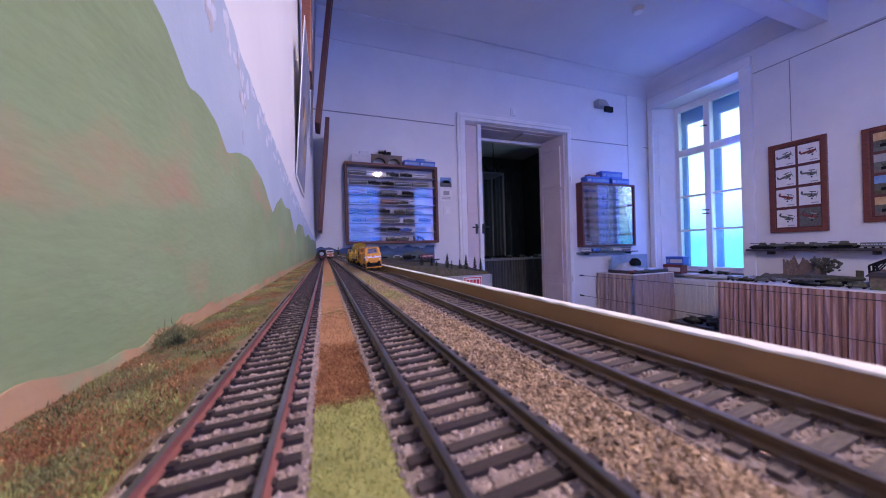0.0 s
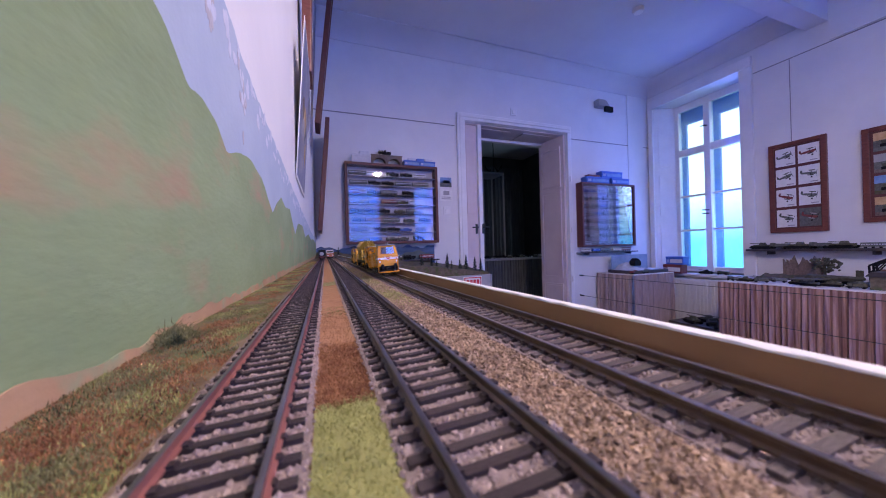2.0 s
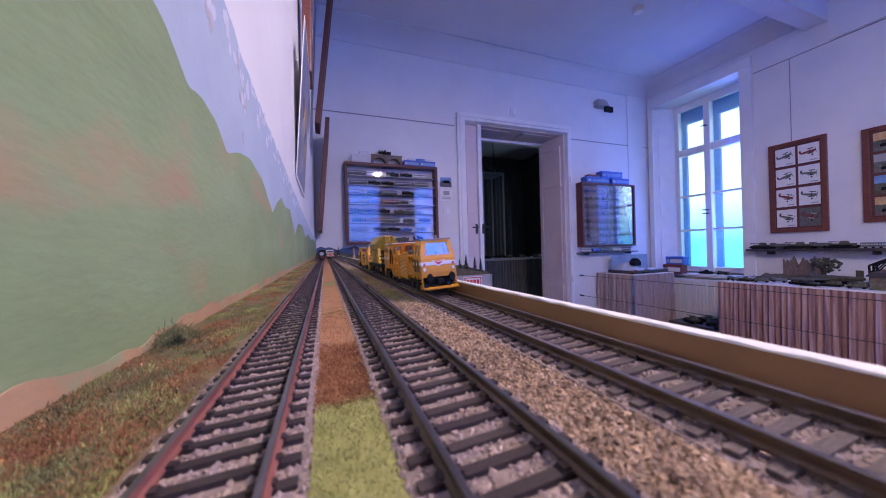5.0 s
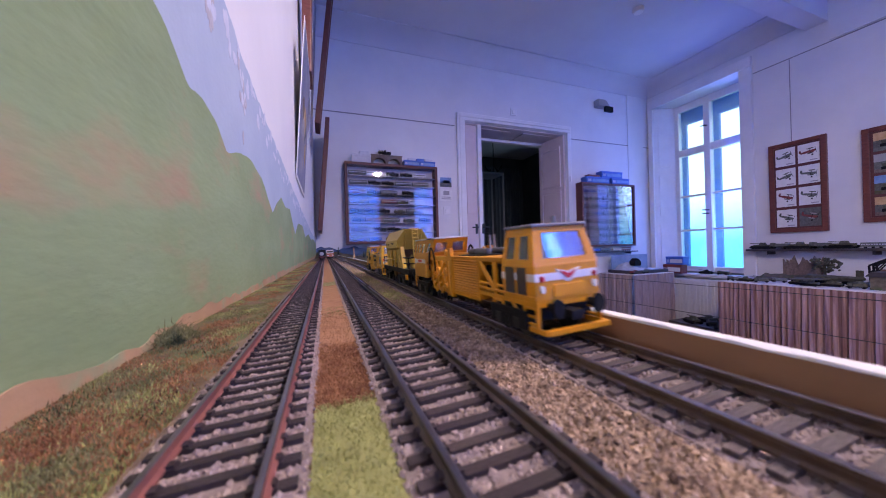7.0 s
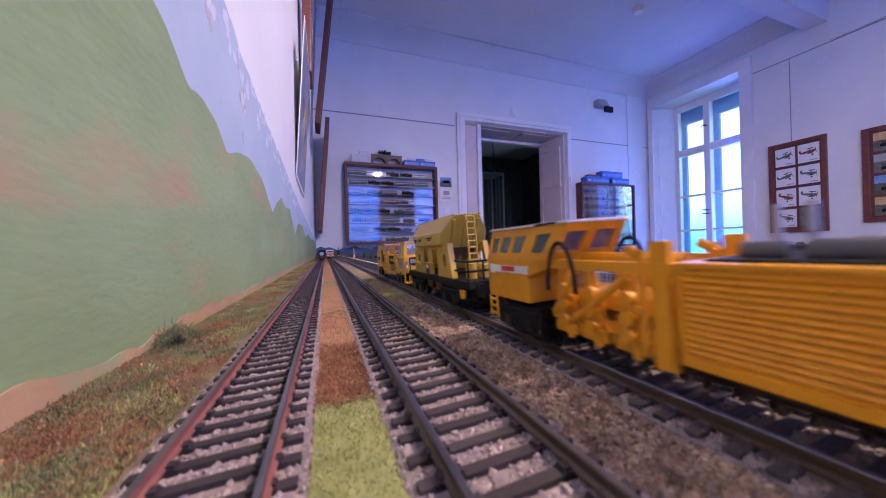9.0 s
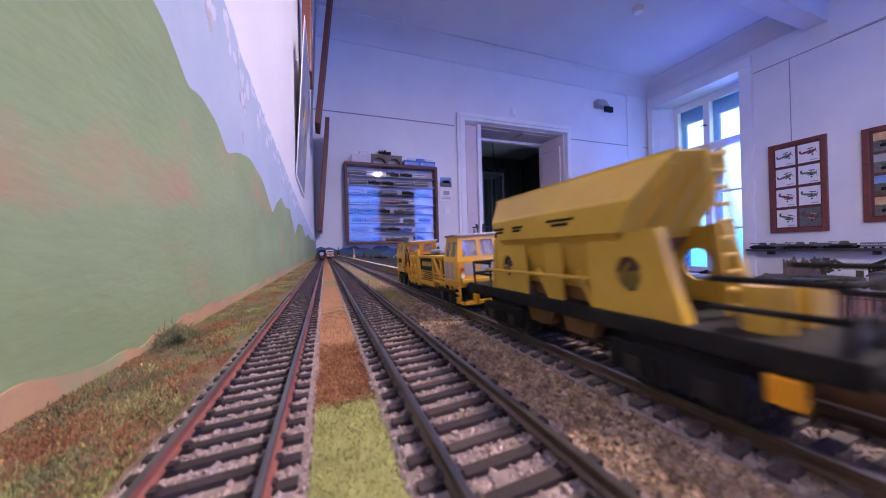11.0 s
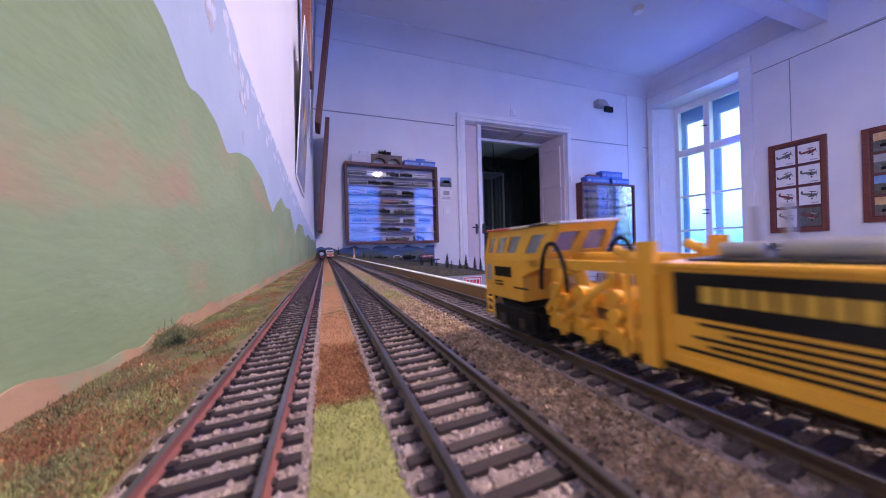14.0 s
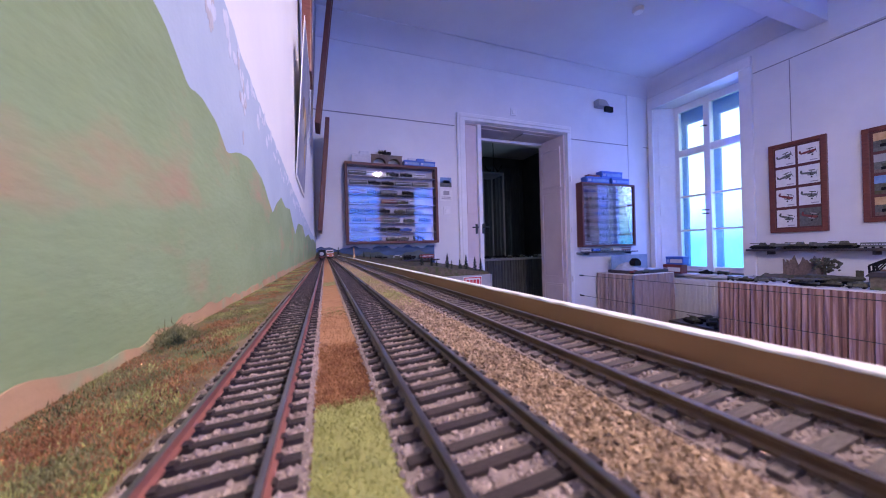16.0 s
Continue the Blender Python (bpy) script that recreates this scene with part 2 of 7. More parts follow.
GRASS_GREEN = surface("light_green_fibres", (0.24, 0.248, 0.072), (0.4, 0.4, 0.144), 150, 0.9, vary=0.2)
GRASS_RUST = surface("rust_fibres", (0.1892, 0.0774, 0.0301), (0.3612, 0.172, 0.0774), 150, 0.9, vary=0.4)
GRASS_TAN = surface("orange_tan_fibres", (0.248, 0.112, 0.052), (0.384, 0.2, 0.1), 150, 0.9, vary=0.3)
GRASS_DARK = surface("dark_green_fibres", (0.02, 0.028, 0.012), (0.07, 0.09, 0.03), 150, 0.9, vary=0.4)
V0, V1 = -0.25, 2.35

base = thing("baseboard", LAY, "long narrow model railway baseboard against the wall", "baseboard", kind="structure")
box_part("deck", (-0.0745, V0, -0.05), (0.0815, V1, -0.0052), BED_EARTH, base)
for u in TRACKS[:2]:
    box_part("track_bed", (u - 0.0142, V0, -0.0051), (u + 0.0142, V1, -0.0038), BED, base, label="pinkish grey track bed")
box_part("track_bed", (TRACKS[2] - 0.0142, V0, -0.0051), (TRACKS[2] + 0.0142, V1, -0.0038), BED, base, label="pinkish grey track bed")
edge = thing("edge_board", LAY, "beige wooden edge board with a white painted top", "board")
box_part("board_face", (0.0822, V0, -0.12), (0.0846, V1, 0.0044), WOODFACE, edge, label="beige plywood face")
bm = bmesh.new()
rng = random.Random(5)
ys = [V0 + i * 0.006 for i in range(int((V1 - V0) / 0.006) + 1)]
rows = []
for y in ys:
    j = rng.uniform(-0.00022, 0.00022)
    rows.append([bm.verts.new(p) for p in ((0.0820 + j, y, 0.0043), (0.0820 + j, y, 0.0050 + j), (0.0826, y, 0.0053 + j), (0.0843, y, 0.0054), (0.0848, y, 0.0050), (0.0848, y, 0.0043))])
for a, b in zip(rows, rows[1:]):
    for i in range(6):
        bm.faces.new((a[i], a[(i + 1) % 6], b[(i + 1) % 6], b[i]))
bm.faces.new(rows[0]), bm.faces.new(rows[-1])
bmesh.ops.recalc_face_normals(bm, faces=list(bm.faces))
part("painted_edge", bm, WOODTOP, edge, "rough white painted top edge", smooth=True)


def rail_mesh(side):
    o = [(-0.0011, -0.0027), (0.0011, -0.0027), (0.0011, -0.0023), (0.00032, -0.0019), (0.00032, -0.0009), (0.00058, -0.0007), (0.00058, -0.00018), (0.0004, 0.0),
         (-0.0004, 0.0), (-0.00058, -0.00018), (-0.00058, -0.0007), (-0.00032, -0.0009), (-0.00032, -0.0019), (-0.0011, -0.0023)]
    bm = bmesh.new()
    bm_prism(bm, o, "y", V0, V1)
    for f in bm.faces:
        f.material_index = 1 if f.calc_center_median().z > -0.0002 and abs(f.normal.y) < 0.5 else 0
    return mesh_of("rail", bm, [side, RAIL_TOP])


def sleeper_mesh(mat):
    bm = bmesh.new()
    bm_prism(bm, [(-0.0012, -0.0050), (0.0012, -0.0050), (0.0011, -0.0029), (-0.0011, -0.0029)], "x", -0.0132, 0.0132)
    for s in (-1, 1):
        for k in (-1, 1):
            bm_box(bm, (s * 0.0083 + k * 0.0013 - 0.0006, -0.0009, -0.0030), (s * 0.0083 + k * 0.0013 + 0.0006, 0.0009, -0.0021))
        bm_box(bm, (s * 0.0083 - 0.0021, -0.0012, -0.0030), (s * 0.0083 + 0.0021, 0.0012, -0.0026))
    return mesh_of("sleeper", bm, mat)


def stones(name, n, spot, size, mat, parent, label, seed):
    """Crushed stone: n small uneven lumps, each at a place given by spot(rng)."""
    r = np.random.RandomState(seed)
    octa = np.array([(1, 0, 0), (-1, 0, 0), (0, 1, 0), (0, -1, 0), (0, 0, 1), (0, 0, -1)], float)
    tri = np.array([(0, 2, 4), (2, 1, 4), (1, 3, 4), (3, 0, 4), (2, 0, 5), (1, 2, 5), (3, 1, 5), (0, 3, 5)])
    p = spot(r, n)
    s = size * r.uniform(0.55, 1.35, (n, 1, 1)) * r.uniform(0.7, 1.25, (n, 6, 1))
    ang = r.uniform(0, 6.28, n)
    q = octa[None] * s + r.uniform(-0.3, 0.3, (n, 6, 3)) * size
    tl = r.uniform(-0.7, 0.7, (n, 1))
    x, y, z = q[..., 0], q[..., 1], q[..., 2]
    x, z = x * np.cos(tl) - z * np.sin(tl), x * np.sin(tl) + z * np.cos(tl)
    c, si = np.cos(ang)[:, None], np.sin(ang)[:, None]
    q = np.stack((x * c - y * si, x * si + y * c, z * 0.8), -1) + p[:, None]
    me = bpy.data.meshes.new(name)
    me.from_pydata(q.reshape(-1, 3).tolist(), [], (tri[None] + 6 * np.arange(n)[:, None, None]).reshape(-1, 3).tolist())
    me.materials.append(mat)
    ob = new(name, me)
    ob.parent = parent
    return tagged(ob, label, "", "", "stuff")


def fibres(name, n, spot, length, mat, parent, label, seed, lean=0.9, width=0.00014):
    """Static grass: n thin leaning blades."""
    r = np.random.RandomState(seed)
    p = spot(r, n)
    d = np.stack((r.normal(0, lean, n), r.normal(0, lean, n), np.ones(n)), -1)
    d *= (length * r.uniform(0.5, 1.3, n) / np.linalg.norm(d, axis=1))[:, None]
    ang = r.uniform(0, 6.28, n)
    w = np.stack((np.cos(ang), np.sin(ang), np.zeros(n)), -1) * (width * r.uniform(0.7, 1.5, n))[:, None]
    v = np.stack((p - w, p + w, p + d * 0.6 + w * 0.8, p + d, p + d * 0.6 - w * 0.8), 1)
    f = np.array([(0, 1, 2, 4), (4, 2, 3, 3)])
    i = 5 * np.arange(n)[:, None]
    faces = np.concatenate((i + np.array([[0, 1, 2, 4]]),), 1).tolist() + np.concatenate((i + np.array([[4, 2, 3]]),), 1).tolist()
    me = bpy.data.meshes.new(name)
    me.from_pydata(v.reshape(-1, 3).tolist(), [], faces)
    me.materials.append(mat)
    ob = new(name, me)
    ob.parent = parent
    return tagged(ob, label, "", "", "stuff")


def near(r, n, lo=-0.02, hi=1.6, k=2.2):
    """Distances along the line, denser towards the near end."""
    return lo + (hi - lo) * r.uniform(0, 1, n) ** k


def strip(u0, u1, z, jz=0.0004, lo=-0.02, hi=1.6, k=2.2):
    return lambda r, n: np.stack((r.uniform(u0, u1, n), near(r, n, lo, hi, k), z + r.uniform(-jz, jz, n)), -1)


# three tracks
PITCHES = (0.0063, 0.0061, 0.0053)
for i, u in enumerate(TRACKS):
    PITCH = PITCHES[i]
    label = ("model track with rusty red rails beside the grass bank", "model track with dark brown rails between two strips", "model track with worn grey sleepers along the edge board")[i]
    tr = thing("track", LAY @ Matrix.Translation((u, 0, 0)), label, "railway track", "parallel model tracks")
    rm = rail_mesh(RAIL_RED if i == 0 else RAIL_BROWN)
    for s in (-1, 1):
        r = new("rail", rm)
        r.parent = tr
        r.location = (s * 0.00865, 0, 0)
    sm = sleeper_mesh(SLEEPER if i < 2 else SLEEPER_GREY)
    rng = random.Random(20 + i)
    for k in range(170):
        s = new("sleeper", sm)
        s.parent = tr
        s.location = (rng.uniform(-0.0002, 0.0002), -0.06 + k * PITCH + rng.uniform(-0.0001, 0.0001), rng.uniform(-0.0001, 0.0001))
        s.rotation_euler = (0, 0, rng.uniform(-0.012, 0.012))
    bm = bmesh.new()
    for k in range(170, int(2.38 / PITCH)):
        bm_box(bm, (-0.0132, -0.06 + k * PITCH - 0.0013, -0.005), (0.0132, -0.06 + k * PITCH + 0.0013, -0.0029))
    tagged(part("far_sleepers", bm, SLEEPER if i < 2 else SLEEPER_GREY, tr), kind="stuff")

    def between(r, n, PITCH=PITCH):
        y = near(r, n, -0.05, 1.1, 2.0)
        cell = np.floor((y + 0.06 - PITCH / 2) / PITCH)
        y = -0.06 + (cell + 1) * PITCH + r.uniform(-0.0019, 0.0019, n)
        return np.stack((r.uniform(-0.0138, 0.0138, n), y - 0.00 + 0.0, np.full(n, -0.0040) + r.uniform(-0.0002, 0.0005, n)), -1)

    def gaps(r, n, f=between, PITCH=PITCH):
        p = f(r, n)
        p[:, 1] += PITCH / 2
        return p
    stones("ballast", 19000, gaps, 0.00064, BALLAST_PINK, tr, "fine pinkish ballast between the sleepers", 31 + i)
    stones("ballast", 5000, lambda r, n: np.stack((r.choice((-1, 1), n) * r.uniform(0.0125, 0.0145, n), near(r, n, -0.05, 0.9, 2.0), -0.0044 + r.uniform(-0.0004, 0.0004, n)), -1),
           0.0007, BALLAST_PINK, tr, "fine pinkish ballast at the sleeper ends", 41 + i)

# crushed stone between the second and third track
verge = thing("stone_strip", LAY, "brown crushed stone between two model tracks", "ballast", kind="stuff")
stones("ballast", 32000, strip(0.0362, 0.0525, -0.0043, 0.0005, -0.02, 1.0), 0.00066, BALLAST_BROWN, verge, "brown crushed stone", 51)
fibres("grass", 20000, lambda r, n: np.stack((r.uniform(0.0375, 0.0505, n), np.where(r.uniform(0, 1, n) < 0.4, r.normal(0.235, 0.020, n), np.where(r.uniform(0, 1, n) < 0.6, r.normal(0.36, 0.035, n), r.normal(0.55, 0.09, n))), np.full(n, -0.0045)), -1), 0.0014,
       GRASS_GREEN, verge, "yellowish green grass patches", 52)

# grass strip between the first and the second track
mid = thing("grass_strip", LAY, "strip of green and rust coloured scatter grass", "grass", kind="stuff")
for lo, hi, n, mat, words in ((-0.03, 0.0785, 44000, GRASS_GREEN, "light green grass"), (0.0775, 0.128, 24000, GRASS_RUST, "rust brown grass"), (0.124, 0.2, 18000, GRASS_TAN, "orange tan scatter"),
                              (0.185, 0.215, 1800, GRASS_OLIVE, "olive grass"), (0.2, 0.36, 7000, GRASS_TAN, "orange tan scatter"), (0.35, 0.41, 1500, GRASS_OLIVE, "olive grass"), (0.4, 1.7, 9000, GRASS_TAN, "orange tan scatter")):
    def patch(r, n, lo=lo, hi=hi):
        y = r.uniform(lo, hi, n)
        return np.stack((0.0022 + r.uniform(-1, 1, n) * (0.0068 + 0.0006 * np.sin(y * 160)), y + r.normal(0, 0.0012, n), np.full(n, -0.0050)), -1)
    fibres("grass", n, patch, 0.0013 if mat is not GRASS_TAN else 0.0011, mat, mid, words, int(lo * 1000) + 90, lean=0.9)
    rr = random.Random(int(lo * 1000) + 7)
    bm = bmesh.new()
    ends = [(-0.0048 + 0.0142 * k / 9, hi - 0.001 + rr.uniform(-0.003, 0.003) * (1 + 2 * lo)) for k in range(10)]
    starts = [(0.0094 - 0.0142 * k / 9, lo + rr.uniform(-0.003, 0.003) * (1 + 2 * lo)) for k in range(10)]
    bm_prism(bm, ends + starts, "z", -0.0050, -0.0043 + rr.uniform(-0.0001, 0.0001))
    part("sod", bm, mat, mid)
box_part("sod", (-0.0051, V0, -0.0052), (0.0096, V1, -0.0047), surface("matted_sod", (0.2, 0.12, 0.05), (0.35, 0.2, 0.1), 60, 0.95, bump=0.7, bump_scale=800), mid)

# grass bank along the wall
bank = thing("grass_bank", LAY, "overgrown bank of olive and rust grass along the wall", "grass", kind="stuff")
bm = bmesh.new()
grid = []
for iy in range(160):
    y = -0.05 + 1.9 * (iy / 159) ** 1.7
    row = []
    for iu in range(9):
        u = -0.0738 + iu * (0.0406 / 8)
        z = -0.0052 + 0.0012 * (1 - iu / 8) ** 1.2 + 0.0007 * noise.noise(Vector((u * 120, y * 60, 1.0)))
        row.append(bm.verts.new((u, y, z if iu < 8 else -0.0056)))
    grid.append(row)
for a, b in zip(grid, grid[1:]):
    for i in range(8):
        bm.faces.new((a[i], a[i + 1], b[i + 1], b[i]))
part("soil", bm, surface("bank_soil", (0.09, 0.055, 0.025), (0.2, 0.13, 0.06), 110, 0.95, bump=0.8, bump_scale=600, spots=((0.1, 0.11, 0.035), 45, (0.45, 0.55))), bank, "brown soil", smooth=True)


def on_bank(clump, seed, y0=0.02, y1=1.5, k=2.4):
    def f(r, n):
        c = max(1, n // clump)
        cy, cu = near(r, c, y0, y1, k), r.uniform(-0.0725, -0.0375, c)
        i = r.randint(0, c, n)
        u = np.clip(cu[i] + r.normal(0, 0.0030, n), -0.0735, -0.0365)
        return np.stack((u, cy[i] + r.normal(0, 0.0050, n), -0.0056 + 0.0012 * np.clip((-0.0332 - u) / 0.0406, 0, 1) ** 1.2), -1)
    return f


fibres("grass", 52000, on_bank(420, 1), 0.0016, GRASS_OLIVE, bank, "olive grass tufts", 61, lean=0.55)
fibres("grass", 64000, on_bank(420, 2), 0.0016, GRASS_RUST, bank, "rust brown grass tufts", 62, lean=0.6)
fibres("grass", 30000, on_bank(300, 5), 0.0013, GRASS_TAN, bank, "tan grass tufts", 67, lean=0.7)
fibres("grass", 26000, on_bank(300, 3), 0.0019, GRASS_GREEN, bank, "pale green grass tufts", 63, lean=0.5)
fibres("grass", 1500, on_bank(60, 4), 0.0022, GRASS_DARK, bank, "dark green grass tufts", 64, lean=0.5)
fibres("bush", 2600, lambda r, n: np.stack((-0.0665 + r.normal(0, 0.0024, n), 0.178 + r.normal(0, 0.005, n), -0.005 + np.abs(r.normal(0, 0.0026, n))), -1), 0.0036, GRASS_OLIVE, bank, "small olive bush against the wall", 65, lean=1.0)
# dark fibres put the shade of the bush's hollow into colour
fibres("bush", 700, lambda r, n: np.stack((-0.0635 + r.normal(0, 0.0012, n), 0.171 + r.normal(0, 0.0016, n), -0.005 + np.abs(r.normal(0, 0.0014, n))), -1), 0.0022, GRASS_DARK, bank, "dark fibres painting the shade in the bush's hollow", 66, lean=1.0)

# the painted landscape on the wall
PAINT_GREEN = surface("mural_green", (0.225, 0.305, 0.14), (0.305, 0.4, 0.2), 9.0, 0.75, bump=0.2, bump_scale=170, spots=((0.43, 0.29, 0.165), 13, (0.55, 0.76)), stretch=(1, 0.6, 1.6))
PAINT_SKY = surface("mural_sky", (0.40, 0.49, 0.60), (0.49, 0.57, 0.66), 10.0, 0.75, bump=0.2, bump_scale=160)
PAINT_EARTH = surface("mural_earth", (0.42, 0.25, 0.13), (0.52, 0.34, 0.19), 20.0, 0.8, bump=0.2, bump_scale=160, spots=((0.3, 0.36, 0.2), 25, (0.52, 0.65)))
PAINT_CLOUD = surface("mural_cloud", (0.56, 0.60, 0.70), (0.72, 0.74, 0.80), 90.0, 0.8, bump=0.2, bump_scale=160)
PAINT_ROCK = surface("mural_rock", (0.44, 0.42, 0.43), (0.6, 0.58, 0.62), 70.0, 0.8, bump=0.3, bump_scale=160)
mural = thing("mural", Matrix.Translation((XL, 0, 1.0)), "painted mural of green hills under a pale sky", "mural", kind="structure")


def ridge(points):
    ys, zs = np.array(points).T
    return lambda y: float(np.interp(y, ys, zs))


def painted(name, top, bottom, y0, y1, thick, mat, label, rough=0.0, n=260):
    bm = bmesh.new()
    rows = []
    for i in range(n + 1):
        y = y0 + (y1 - y0) * (i / n) ** 1.8
        t = top(y) + rough * noise.noise(Vector((y * 55, 3.0, thick * 9000)))
        rows.append([bm.verts.new(p) for p in ((0, y, bottom(y)), (thick, y, bottom(y)), (thick, y, t), (0, y, t))])
    for a, b in zip(rows, rows[1:]):
        for i in range(4):
            bm.faces.new((a[i], b[i], b[(i + 1) % 4], a[(i + 1) % 4]))
    bm.faces.new(rows[0]), bm.faces.new(rows[-1])
    bmesh.ops.recalc_face_normals(bm, faces=list(bm.faces))
    return part(name, bm, mat, mural, label)


HILLS = ridge([(0.05, 0.15), (0.17, 0.118), (0.192, 0.113), (0.204, 0.105), (0.219, 0.0955), (0.24, 0.099), (0.267, 0.095), (0.293, 0.080), (0.33, 0.091), (0.374, 0.099), (0.405, 0.0955), (0.441, 0.093), (0.524, 0.059),
               (0.57, 0.081), (0.628, 0.099), (0.69, 0.09), (0.77, 0.097), (0.895, 0.048), (1.0, 0.085), (1.19, 0.094), (1.35, 0.06), (1.6, 0.088), (1.9, 0.07), (2.2, 0.09), (2.88, 0.075)])
SKYLINE = ridge([(0.02, 0.222), (0.30, 0.205), (0.36, 0.190), (0.533, 0.178), (0.895, 0.157), (1.4, 0.137), (1.9, 0.118), (2.88, 0.108)])
painted("sky_band", SKYLINE, lambda y: -0.05, 0.03, 2.88, 0.0004, PAINT_SKY, "pale blue painted sky", 0.004)
painted("hill_range", HILLS, lambda y: -0.05, 0.03, 2.88, 0.0009, PAINT_GREEN, "flat green painted hills", 0.002)
painted("earth_band", ridge([(0.02, -0.031), (0.105, -0.030), (0.14, -0.035), (0.178, -0.033), (0.22, -0.031), (0.34, -0.0325), (0.6, -0.03), (1.2, -0.03), (2.88, -0.02)]), lambda y: -0.052, 0.03, 2.88, 0.0014, PAINT_EARTH, "sandy brown painted earth", 0.0045)


def blotch(name, y, z, sy, sz, mat, label, seed):
    bm = bmesh.new()
    r = random.Random(seed)
    o = []
    lift = r.uniform(0, 0.00012)
    for i in range(18):
        a = 2 * math.pi * i / 18
        k = r.uniform(0.65, 1.15)
        o.append((y + sy * k * math.cos(a), z + sz * k * math.sin(a)))
    bm_prism(bm, o, "x", 0.0003, 0.00055 + lift)
    part(name, bm, mat, mural, label)


# brushed clouds along the upper edge of the sky, two grey peaks
rng = random.Random(77)
for i in range(64):
    y = 0.30 + 1.5 * (i / 63) ** 1.5 + rng.uniform(-0.006, 0.006)
    k = 0.5 + y
    blotch("painted_cloud", y, SKYLINE(y) - rng.uniform(0.004, 0.030), 0.0085 * k * rng.uniform(0.6, 1.3), 0.0075 * rng.uniform(0.5, 1.3), PAINT_CLOUD, "white painted cloud", 80 + i)
for i in range(26):
    c = ((0.262, 0.172, 0.006, 0.010), (0.352, 0.158, 0.008, 0.016))[i % 2]
    blotch("painted_rock", c[0] + rng.gauss(0, c[2]), c[1] + rng.gauss(0, c[3]), 0.0042 * rng.uniform(0.6, 1.3), 0.0065 * rng.uniform(0.6, 1.4), PAINT_ROCK if i % 4 < 2 else PAINT_CLOUD, "grey painted rock peak", 170 + i)

# ---- the works train ----
YELLOW = surface("orange_yellow_plastic", (0.62, 0.25, 0.008), (0.74, 0.33, 0.015), 60, 0.38, bump=0.06, bump_scale=700, spots=((0.45, 0.2, 0.03), 90, (0.66, 0.85)))
LEMON = surface("pale_yellow_plastic", (0.50, 0.31, 0.04), (0.60, 0.385, 0.055), 60, 0.42, bump=0.06, bump_scale=700, spots=((0.5, 0.28, 0.05), 80, (0.66, 0.85)))
ROOF = surface("grey_roof_plastic", (0.2, 0.19, 0.19), (0.3, 0.28, 0.28), 80, 0.5)
SILVER = surface("silencer_grey", (0.3, 0.29, 0.29), (0.42, 0.4, 0.4), 80, 0.35, metal=0.5)
BANDWHITE = surface("white_band", (0.75, 0.73, 0.72), (0.82, 0.8, 0.8), 80, 0.4)
RED = surface("red_print", (0.5, 0.02, 0.03), (0.6, 0.04, 0.05), 80, 0.4)
LAMPGLASS = surface("lamp_glass", (0.75, 0.75, 0.72), (0.85, 0.85, 0.82), 80, 0.1)
PANE = glass("cab_pane", 0.04, (0.88, 0.87, 0.93), 1.0, milky=0.07)
PANE_DULL = glass("dull_cab_pane", 0.06, (0.86, 0.84, 0.88), 1.0, milky=0.2)
PALEROOF = surface("pale_roof_plastic", (0.5, 0.46, 0.42), (0.62, 0.57, 0.52), 80, 0.45)
DRUM = surface("dark_drum_grey", (0.06, 0.055, 0.06), (0.12, 0.11, 0.115), 80, 0.4)
SEATGREY = surface("cab_interior_grey", (0.2, 0.2, 0.22), (0.3, 0.3, 0.32), 80, 0.7)
WHEEL = surface("blackened_wheel_metal", (0.02, 0.018, 0.018), (0.06, 0.055, 0.055), 90, 0.4, metal=0.6)
PALE = surface("pale_pane", (0.36, 0.32, 0.34), (0.46, 0.42, 0.45), 60, 0.15)
WARM = surface("warm_yellow_plastic", (0.66, 0.33, 0.03), (0.76, 0.41, 0.045), 60, 0.38, bump=0.06, bump_scale=700, spots=((0.5, 0.25, 0.04), 90, (0.66, 0.85)))
# yellow plastic darkened to brown: holds the shade below the bin
SHADED = surface("shaded_brown_plastic", (0.09, 0.04, 0.015), (0.22, 0.11, 0.03), 70, 0.7)
SMOKED = surface("smoked_pane", (0.04, 0.035, 0.03), (0.08, 0.07, 0.06), 80, 0.12)


def on_face(c, u, v, off):
    """A point of a four-cornered face (bottom left, bottom right, top right, top left), lifted by off."""
    a, b, d, e = [Vector(p) for p in c]
    n = (b - a).cross(e - a).normalized()
    return a.lerp(b, u).lerp(e.lerp(d, u), v) + n * off


def slab(bm, c, u0, u1, v0, v1, lo, hi):
    """A plate on part of a face, from lo to hi out of it."""
    vs = [bm.verts.new(on_face(c, u, v, o)) for o in (lo, hi) for u, v in ((u0, v0), (u1, v0), (u1, v1), (u0, v1))]
    for f in ((3, 2, 1, 0), (4, 5, 6, 7), (0, 1, 5, 4), (1, 2, 6, 5), (2, 3, 7, 6), (3, 0, 4, 7)):
        bm.faces.new([vs[i] for i in f])


def cab_shell(x0, x1, y0, y1, z0, xt, yt0, yt1, z1):
    """The four sloping faces of a cab: front, left, back, right; x0 at the foot, xt at the top."""
    b = [(-x0, y0, z0), (x0, y0, z0), (x0, y1, z0), (-x0, y1, z0)]
    t = [(-xt, yt0, z1), (xt, yt0, z1), (xt, yt1, z1), (-xt, yt1, z1)]
    return {"front": (b[0], b[1], t[1], t[0]), "right": (b[1], b[2], t[2], t[1]), "back": (b[2], b[3], t[3], t[2]), "left": (b[3], b[0], t[0], t[3])}


